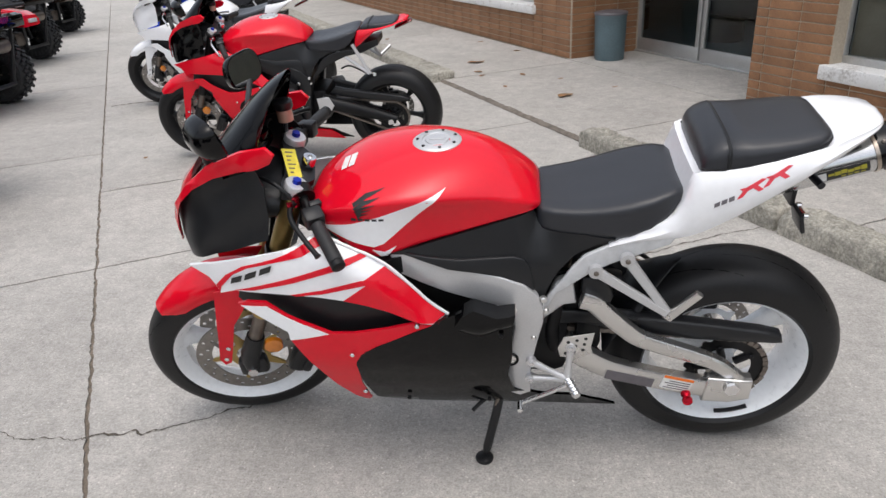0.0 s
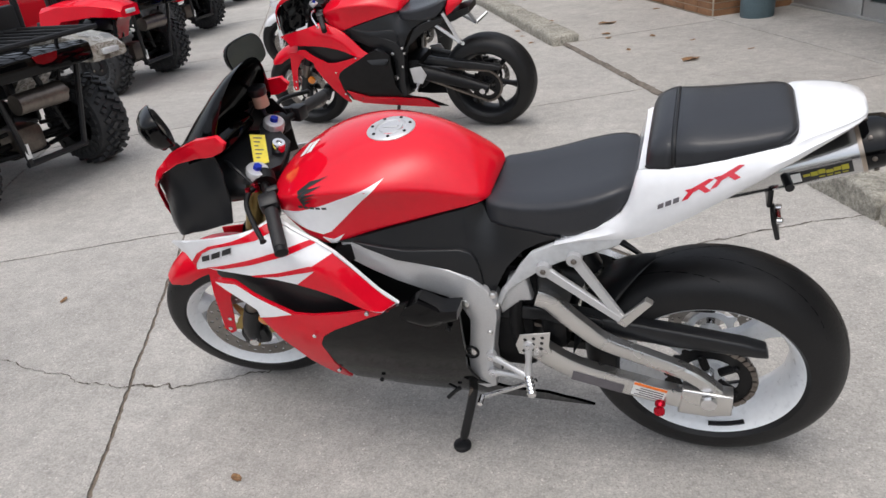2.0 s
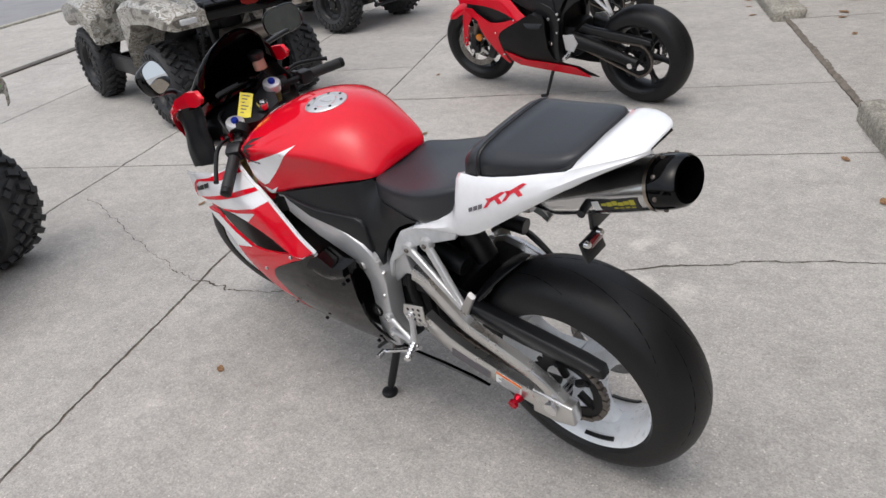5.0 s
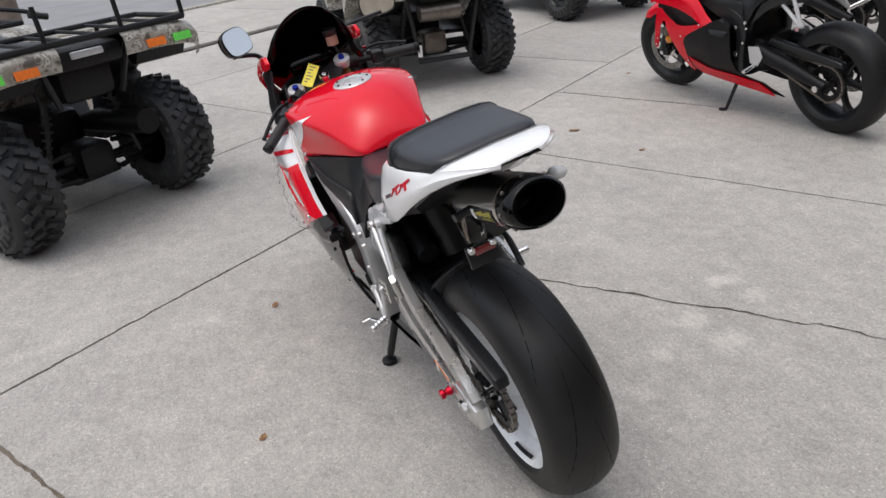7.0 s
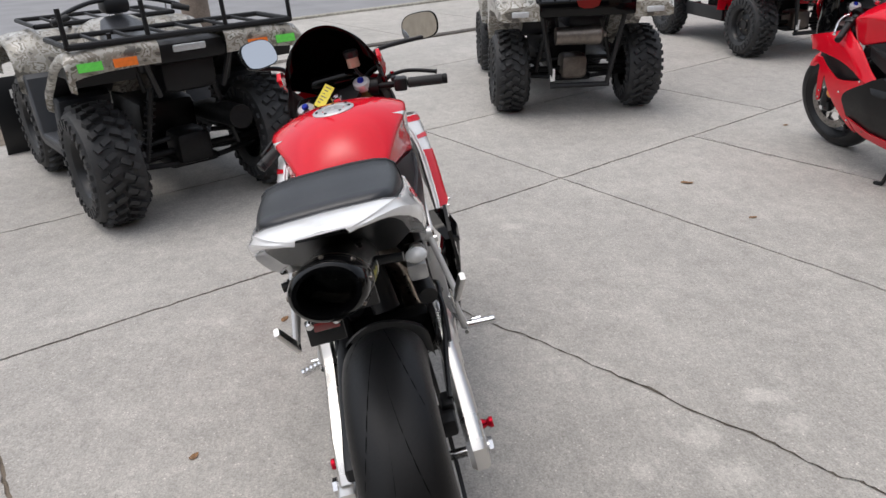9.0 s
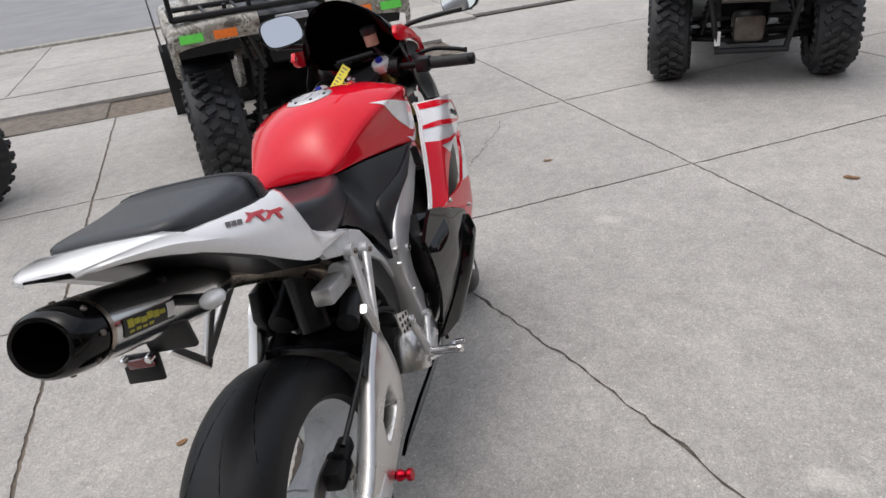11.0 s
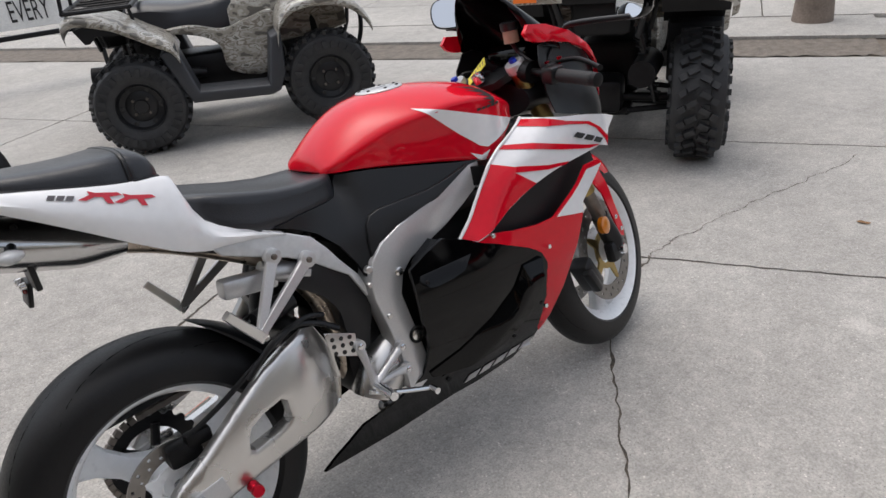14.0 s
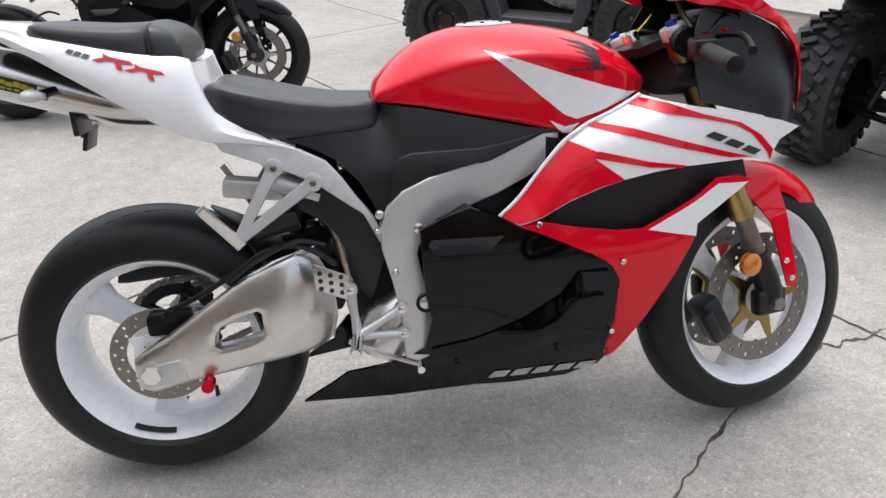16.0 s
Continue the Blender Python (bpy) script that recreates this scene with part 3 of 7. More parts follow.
def smooth_table(table, x):
    """Look-up on a smooth curve through rows of (x, value) that never overshoots."""
    xs, ys = [r[0] for r in table], [r[1] for r in table]
    if x <= xs[0] or x >= xs[-1]:
        return ys[0] if x <= xs[0] else ys[-1]
    h = [b - a for a, b in zip(xs, xs[1:])]
    g = [(b - a) / k for a, b, k in zip(ys, ys[1:], h)]
    m = [g[0]] + [0.0 if p * q <= 0 else 2 * p * q / (p + q) for p, q in zip(g, g[1:])] + [g[-1]]
    i = max(k for k in range(len(h)) if xs[k] <= x)
    t = (x - xs[i]) / h[i]
    return ys[i] * (1 + 2 * t) * (1 - t) ** 2 + h[i] * m[i] * t * (1 - t) ** 2 + ys[i + 1] * t * t * (3 - 2 * t) + h[i] * m[i + 1] * t * t * (t - 1)


def tank_bm():
    """A domed top out to a shoulder line, and flanks cut in below it for the knees."""
    bm, rings = bmesh.new(), []
    for x in [0.503, 0.505, 0.508, 0.513, 0.52] + [0.53 + 0.0165 * k for k in range(34)]:
        x = min(x, 1.075)
        t, b, w, e, wl = (smooth_table(k, x) for k in (TANK_TOP, TANK_LOW, TANK_W, TANK_EDGE, TANK_WL))
        half = [(u * w, e + (t - e) * (1 - u ** 2.3)) for u in (0, 0.2, 0.4, 0.56, 0.7, 0.82, 0.91, 0.97)]
        half += [(w, e - 0.003), (w + 0.0005, e - 0.009)]
        side = e - 0.009 - b
        half += [(w + (wl - w) * k, b + side * z) for k, z in ((0.30, 0.86), (0.62, 0.68), (0.86, 0.48), (0.98, 0.28), (1.0, 0.10))]
        half += [(wl - 0.001, b + 0.003), (wl - 0.014, b)]
        rings.append([V(x, y, z) for y, z in half] + [V(x, -y, z) for y, z in reversed(half[1:])])
    loft(bm, rings)
    return bm


def wheel(bike, name, cx, cz, r_out, width, rim_w, rim_mat, spokes, discs, m=None, spoke_w=0.05, label=""):
    """Tyre, rim with spokes, discs; m turns the whole with the steering."""
    at = (m or Matrix()) @ Matrix.Translation((cx, 0, cz))
    w = width / 2
    hub = new(name)
    hub.parent = bike
    prof, rr = [], 0.216
    for k in range(25):
        a = -1 + 2 * k / 24
        y = w * math.sin(a * math.pi / 2 * 0.96) / math.sin(math.pi / 2 * 0.96)
        r = r_out - (r_out - rr - 0.012) * (1 - math.cos(a * math.pi / 2) ** 0.62 if abs(a) < 1 else 1)
        prof.append((r, y))
    prof = [(rr - 0.004, -rim_w * 0.92)] + prof + [(rr - 0.004, rim_w * 0.92)]
    bm = bmesh.new()
    lathe(bm, prof, 96, at)
    part("tyre", bm, RUBBER, hub, "black sport tyre with shallow curved grooves")
    q = rim_w
    bm = bmesh.new()
    lathe(bm, [(0.222, -q - 0.004), (0.229, -q - 0.002), (0.229, -q + 0.006), (0.216, -q + 0.008), (0.212, 0), (0.216, q - 0.008), (0.229, q - 0.006), (0.229, q + 0.002), (0.222, q + 0.004), (0.213, q - 0.002), (0.203, q - 0.02), (0.190, q * 0.45), (0.188, 0), (0.190, -q * 0.45), (0.203, -q + 0.02), (0.213, -q + 0.002), (0.222, -q - 0.004)], 96, at)
    part("rim", bm, rim_mat, hub)
    for k in range(spokes):
        a = 2 * math.pi * (k + 0.17) / spokes
        bm, rings = bmesh.new(), []
        for r, sw, st in ((0.03, spoke_w * 1.5, 0.032), (0.06, spoke_w * 1.1, 0.028), (0.10, spoke_w * 0.8, 0.02), (0.15, spoke_w * 0.95, 0.018), (0.178, spoke_w * 1.35, 0.022), (0.196, spoke_w * 2.1, 0.03)):
            ring = []
            for b in range(12):
                c, s = math.cos(2 * math.pi * b / 12), math.sin(2 * math.pi * b / 12)
                c, s = math.copysign(abs(c) ** 0.6, c), math.copysign(abs(s) ** 0.6, s)
                t = sw / 2 * c
                ring.append(at @ V(r * math.cos(a) - t * math.sin(a), st * s, r * math.sin(a) + t * math.cos(a)))
            rings.append(ring)
        loft(bm, rings)
        part("spoke", bm, rim_mat, hub)
    bm = bmesh.new()
    lathe(bm, [(0.0, -0.07), (0.032, -0.07), (0.036, -0.05), (0.045, -0.03), (0.045, 0.03), (0.036, 0.05), (0.032, 0.07), (0.0, 0.07)], 32, at)
    part("hub", bm, rim_mat, hub)
    bm = bmesh.new()
    a = -1.15
    tube(bm, [at @ V(0.2 * math.cos(a), 0.012, 0.2 * math.sin(a)), at @ V(0.188 * math.cos(a), 0.02, 0.188 * math.sin(a)), at @ V(0.166 * math.cos(a + 0.05), 0.024, 0.166 * math.sin(a + 0.05))], [0.007, 0.006, 0.004], 8)
    part("valve", bm, BLACKM, hub)
    for sd in (1, -1) if rim_mat is RIMW and name == "rear_wheel" else ():
        bm, rings = bmesh.new(), []
        for k in range(9):
            a = radians(-118 + 26 * k / 8)
            rings.append([at @ V(rr2 * math.cos(a), sd * yy, rr2 * math.sin(a)) for rr2, yy in ((0.2005, q - 0.016), (0.205, q - 0.006), (0.199, q - 0.004), (0.195, q - 0.014))])
        loft(bm, rings)
        part("wheel_weight", bm, BLACKM, hub, "black stick-on wheel weight")
    for y, r0, r1, steel in discs:
        bm = bmesh.new()
        n, rows = 90, 5
        for i in range(n):
            for j in range(rows):
                hole = (j % 2 == 1) and ((i + (1 if j == 3 else 0) * 2) % 5 == 0)
                if hole:
                    continue
                q4 = []
                for di, dj in ((0, 0), (1, 0), (1, 1), (0, 1)):
                    aa, rr2 = 2 * math.pi * (i + di) / n, r0 + (r1 - r0) * (j + dj) / rows
                    q4.append(V(rr2 * math.cos(aa), y, rr2 * math.sin(aa)))
                for yy in (-0.0022, 0.0022):
                    bm.faces.new([bm.verts.new(at @ (p + V(0, yy, 0))) for p in q4])
                for e in range(4):
                    p1, p2 = q4[e], q4[(e + 1) % 4]
                    ii, jj = ((i, j - 1), (i + 1, j), (i, j + 1), (i - 1, j))[e]
                    gone = jj < 0 or jj >= rows or ((jj % 2 == 1) and ((ii % n + (1 if jj == 3 else 0) * 2) % 5 == 0))
                    if gone:
                        bm.faces.new([bm.verts.new(at @ (p + V(0, yy, 0))) for p, yy in ((p1, -0.0022), (p2, -0.0022), (p2, 0.0022), (p1, 0.0022))])
        disc = part("brake_disc", bm, DISC, hub, "drilled steel brake disc", smooth=False)
        bm, n = bmesh.new(), 120
        lobe = [max(0.0, math.cos(5 * 2 * math.pi * k / n)) ** 4 for k in range(n)]
        rings = []
        for i, yy in enumerate((-0.003, -0.003, 0.003, 0.003)):
            rings.append([at @ V(r * math.cos(2 * math.pi * k / n), y + yy, r * math.sin(2 * math.pi * k / n)) for k in range(n) for r in ((0.042 if i in (0, 3) else 0.060 + (r0 + 0.004 - 0.060) * lobe[k]),)])
        loft(bm, rings + rings[:1], cap=False)
        part("disc_carrier", bm, steel, hub)
    return hub


def grooves(hub, at, r_out, width, n=14, rr=0.216):
    """Sipes: thin black ribbons on the tread paint groove shade, alternating sides."""
    w = width / 2
    bm = bmesh.new()

    def skin(a, y):
        t = math.asin(max(-1, min(1, y / w * math.sin(math.pi / 2 * 0.96)))) / (math.pi / 2 * 0.96)
        r = r_out - (r_out - rr - 0.012) * (1 - math.cos(t * math.pi / 2) ** 0.62)
        return at @ V((r + 0.0006) * math.cos(a), y, (r + 0.0006) * math.sin(a))

    for k in range(n):
        a0, s = 2 * math.pi * k / n, (1 if k % 2 else -1)
        left, right = [], []
        for i in range(11):
            t = i / 10
            y = s * w * (0.08 + 0.78 * t ** 1.5)
            a = a0 + 1.25 * t
            ww = 0.009 * math.sin(math.pi * (0.08 + 0.86 * t)) / r_out
            left.append(skin(a - ww / 2, y)), right.append(skin(a + ww / 2, y))
        loft(bm, [[p, q] for p, q in zip(left, right)], cap=False, closed=False)
    return part("tread_groove_shade", bm, GROOVE_SHADE, hub, smooth=False)


def bolt(bm, p, r=0.008, axis=(0, 1, 0), h=0.006):
    d = Vector(axis).normalized()
    tube(bm, [Vector(p) - d * h, Vector(p) + d * h * 0.6, Vector(p) + d * h], [r, r, r * 0.7], 10)


def strut(bm, a, b, w0, w1, thick, ribs=0):
    """A flat arm with rounded edges between two points, broad side outwards."""
    a, b = Vector(a), Vector(b)
    d = (b - a).normalized()
    up = d.cross(V(0, 1, 0)).normalized()
    out, n, rings = d.cross(up), max(2, ribs), []
    for i in range(n + 1):
        p, w = a + (b - a) * (i / n), w0 + (w1 - w0) * i / n
        k = thick * (1.0 if not ribs or i % 2 else 0.8)
        rings.append([p + up * (w / 2 * x) + out * (k / 2 * y) for x, y in ((-1, -0.5), (-0.8, -1), (0.8, -1), (1, -0.5), (1, 0.5), (0.8, 1), (-0.8, 1), (-1, 0.5))])
    return loft(bm, rings)


def decal(bike_part, poly, material, parent, name, side=1, lift=0.0016, step=0.02, surf=None, label=""):
    """Paint film cut to an outline and laid on a panel."""
    s = surf or on_mesh(bike_part)
    bm = bmesh.new()
    sheet(bm, poly, lambda x, z: (s(x, z, side) if surf is None else s(x, z)) + lift, side, 0.0012, step)
    return part(name, bm, material, parent, label)


UPPER = [(1.036, 0.828), (0.975, 0.803), (0.920, 0.783), (0.868, 0.752), (0.821, 0.702), (0.776, 0.648), (0.734, 0.609), (0.766, 0.596), (0.812, 0.611), (0.87, 0.640), (0.927, 0.660), (0.979, 0.674), (1.042, 0.685), (1.10, 0.691), (1.186, 0.693), (1.251, 0.695), (1.294, 0.681), (1.303, 0.705), (1.318, 0.724), (1.372, 0.744), (1.314, 0.764), (1.217, 0.788), (1.122, 0.806), (1.073, 0.817)]
LOWER = [(0.742, 0.606), (0.768, 0.594), (0.813, 0.601), (0.885, 0.583), (0.968, 0.569), (1.025, 0.568), (1.134, 0.622), (1.181, 0.659), (1.230, 0.659), (1.258, 0.648), (1.207, 0.615), (1.138, 0.572), (1.138, 0.545), (1.086, 0.433), (1.038, 0.330), (1.0, 0.248), (0.986, 0.237), (0.974, 0.256), (0.979, 0.365), (0.976, 0.467), (0.959, 0.496), (0.919, 0.524), (0.813, 0.576)]
BELLY = [(0.572, 0.60), (0.62, 0.622), (0.671, 0.640), (0.735, 0.615), (0.79, 0.583), (0.87, 0.548), (0.955, 0.503), (0.978, 0.462), (0.975, 0.383), (0.955, 0.27), (0.90, 0.247), (0.69, 0.222), (0.5, 0.202), (0.285, 0.178), (0.36, 0.225), (0.40, 0.262), (0.50, 0.285), (0.57, 0.32), (0.587, 0.40), (0.575, 0.47)]
BELLY_R = BELLY[:8] + [(0.983, 0.365), (0.986, 0.248), (0.972, 0.214), (0.90, 0.184), (0.765, 0.179), (0.685, 0.182), (0.5, 0.172), (0.295, 0.174)] + BELLY[14:]
FRAME = [(0.866, 0.765), (0.862, 0.714), (0.80, 0.678), (0.738, 0.648), (0.67, 0.624), (0.615, 0.606), (0.584, 0.580), (0.568, 0.535), (0.578, 0.47), (0.590, 0.41), (0.597, 0.341), (0.585, 0.300), (0.555, 0.288), (0.528, 0.301), (0.526, 0.40), (0.512, 0.478), (0.496, 0.55), (0.496, 0.595), (0.512, 0.636), (0.545, 0.668), (0.60, 0.692), (0.66, 0.708), (0.725, 0.722), (0.832, 0.769)]
COVER = [(0.522, 0.832), (0.56, 0.828), (0.60, 0.8225), (0.66, 0.810), (0.72, 0.797), (0.80, 0.779), (0.873, 0.768), (0.832, 0.764), (0.725, 0.718), (0.66, 0.704), (0.60, 0.688), (0.545, 0.663), (0.512, 0.632), (0.498, 0.605), (0.488, 0.640), (0.462, 0.69), (0.42, 0.735), (0.37, 0.764), (0.33, 0.781), (0.40, 0.786), (0.47, 0.786), (0.50, 0.788), (0.510, 0.800), (0.516, 0.818)]
STRIP = [(0.19, 0.792), (0.225, 0.790), (0.292, 0.782), (0.351, 0.763), (0.400, 0.736), (0.43, 0.698), (0.450, 0.665), (0.487, 0.613), (0.506, 0.556), (0.494, 0.556), (0.465, 0.620), (0.424, 0.652), (0.385, 0.684), (0.337, 0.713), (0.263, 0.744), (0.205, 0.769)]
SWING_R = [(-0.035, 0.285), (-0.036, 0.345), (-0.014, 0.362), (0.05, 0.398), (0.13, 0.452), (0.214, 0.506), (0.27, 0.53), (0.325, 0.546), (0.36, 0.535), (0.388, 0.47), (0.392, 0.39), (0.378, 0.336), (0.338, 0.322), (0.20, 0.304), (0.078, 0.285), (0.0, 0.268)]
SWING_HOLE = [(0.136, 0.366), (0.140, 0.385), (0.152, 0.405), (0.185, 0.420), (0.228, 0.431), (0.236, 0.424), (0.236, 0.390), (0.230, 0.379), (0.205, 0.370), (0.145, 0.359)]


def flat_part(name, poly, y0, y1, material, parent, label="", bevel=0.006, hole=None, m=None):
    """A plate cut to an outline in (x, z) between two values of y, edges rounded."""
    bm = bmesh.new()
    f = bm.faces.new([bm.verts.new((x, y0, z)) for x, z in poly])
    g = bmesh.ops.extrude_face_region(bm, geom=[f])
    bmesh.ops.translate(bm, vec=(0, y1 - y0, 0), verts=[v for v in g["geom"] if isinstance(v, bmesh.types.BMVert)])
    if bevel:
        es = [e for e in bm.edges if abs(e.verts[0].co.y - e.verts[1].co.y) < 1e-6]
        bmesh.ops.bevel(bm, geom=es, offset=bevel, segments=2, profile=0.5, affect="EDGES", clamp_overlap=True)
    if m is not None:
        bmesh.ops.transform(bm, matrix=m, verts=bm.verts)
    return part(name, bm, material, parent, label, angle=50)


SEAT_W = [(0.178, 0.112), (0.19, 0.125), (0.215, 0.14), (0.25, 0.152), (0.30, 0.156), (0.36, 0.149), (0.42, 0.137), (0.47, 0.125), (0.50, 0.113), (0.510, 0.102), (0.514, 0.088)]


def cover_y(x, z):
    """Half width of the black cover between tank, seat and frame."""
    y = 0.150 + 0.060 * max(0.0, min(1.0, (x - 0.48) / 0.4)) + 0.02 * max(0, (0.75 - z)) / 0.15
    k = max(0.0, min(1.0, (x - 0.495) / 0.05))
    top = lerp_table([(0.33, 0.783), (0.50, 0.786)], x) * (1 - k) + lerp_table(TANK_LOW, x) * k
    rim = (lerp_table(SEAT_W, x) + 0.003) * (1 - k) + (lerp_table(TANK_WL, x) + 0.003) * k
    t = max(0.0, min(1.0, (z - 0.70) / max(0.02, top - 0.70)))
    return y + (rim - y) * t ** 1.5


def soften(bm, size):
    """Round the hard edges of a panel."""
    bmesh.ops.recalc_face_normals(bm, faces=bm.faces)
    es = [e for e in bm.edges if len(e.link_faces) == 2 and e.calc_face_angle(0) > 0.9 and abs(e.verts[0].co.y - e.verts[1].co.y) < 0.008]
    bmesh.ops.bevel(bm, geom=es, offset=size, segments=3, profile=0.5, affect="EDGES", clamp_overlap=True)


def plate(name, poly, hole, y0, y1, material, parent, label="", b=0.008, turn=None):
    """A plate with a window through it and chamfered edges."""
    from mathutils.geometry import tessellate_polygon
    bm = bmesh.new()

    def inset(loop, d):
        n, out = len(loop), []
        area = sum(loop[i][0] * loop[(i + 1) % n][1] - loop[(i + 1) % n][0] * loop[i][1] for i in range(n))
        for i in range(n):
            a, p, q = Vector(loop[i - 1]), Vector(loop[i]), Vector(loop[(i + 1) % n])
            t = ((p - a).normalized() + (q - p).normalized()).normalized() * math.copysign(1, area)
            out.append((p.x - t.y * d, p.y + t.x * d))
        return out

    loops = [poly, hole]
    small = [inset(poly, b), inset(hole, -b)]
    for y, dy in ((y1, y0 - y1), (y0, y1 - y0)):
        flat = [[Vector((x, z, 0)) for x, z in lp] for lp in small]
        vs = [bm.verts.new((p.x, y, p.y)) for lp in flat for p in lp]
        for tri in tessellate_polygon(flat):
            bm.faces.new([vs[i] for i in tri])
    k = math.copysign(b, y1 - y0)
    for lp, sm in zip(loops, small):
        loft(bm, [[V(x, y1, z) for x, z in sm], [V(x, y1 - k * 0.3, z) for x, z in inset(lp, b * 0.3 if lp is poly else -b * 0.3)], [V(x, y1 - k, z) for x, z in lp], [V(x, y0 + k, z) for x, z in lp], [V(x, y0, z) for x, z in sm]], cap=False)
    if turn:
        # the outer face is crowned and its front end turns in
        x0, rate = turn
        bmesh.ops.remove_doubles(bm, verts=bm.verts[:], dist=1e-5)
        for i in range(24):
            bmesh.ops.bisect_plane(bm, geom=bm.verts[:] + bm.edges[:] + bm.faces[:], plane_co=(-0.03 + 0.018 * i, 0, 0), plane_no=(1, 0, 0), dist=1e-6)
        for i in range(11):
            bmesh.ops.bisect_plane(bm, geom=bm.verts[:] + bm.edges[:] + bm.faces[:], plane_co=(0, 0, 0.30 + 0.022 * i), plane_no=(-0.25, 0, 1), dist=1e-6)
        for v in bm.verts:
            out = (v.co.y - y0) / (y1 - y0)
            mid = 0.315 + 0.36 * min(v.co.x, 0.3)
            v.co.y -= math.copysign(1, y1) * max(out, 0.25) * (rate * max(0.0, v.co.x - x0) ** 2 + 1.3 * (v.co.z - mid) ** 2)
    return part(name, bm, material, parent, label, angle=40 if turn else 22)


def letters(host, shapes, p0, p1, h, material, name, s, lift=0.002, lean=0.0):
    """Marks set side by side from p0 to p1 in (x, z) on a panel."""
    d = (Vector(p1) - Vector(p0)) / len(shapes)
    up = Vector((-d.y, d.x)).normalized() * h
    if up.y < 0:
        up = -up
    for k, g in enumerate(shapes):
        o = Vector(p0) + d * k
        decal(host, [tuple(o + d * (0.86 * (u + lean * v)) + up * v) for u, v in g], material, host, name, s, lift, 0.03)


G_KICK = [(-0.1, 0.1), (0.16, 0.1), (0.36, 0.46), (0.60, 0.52), (0.86, 0.0), (1.08, 0.0), (0.82, 0.56), (1.20, 0.80), (1.0, 1.0), (0.30, 0.82), (0.02, 0.92), (0.16, 0.62)]
G_BAR = [(0, 0), (0.9, 0), (0.9, 1), (0, 1)]


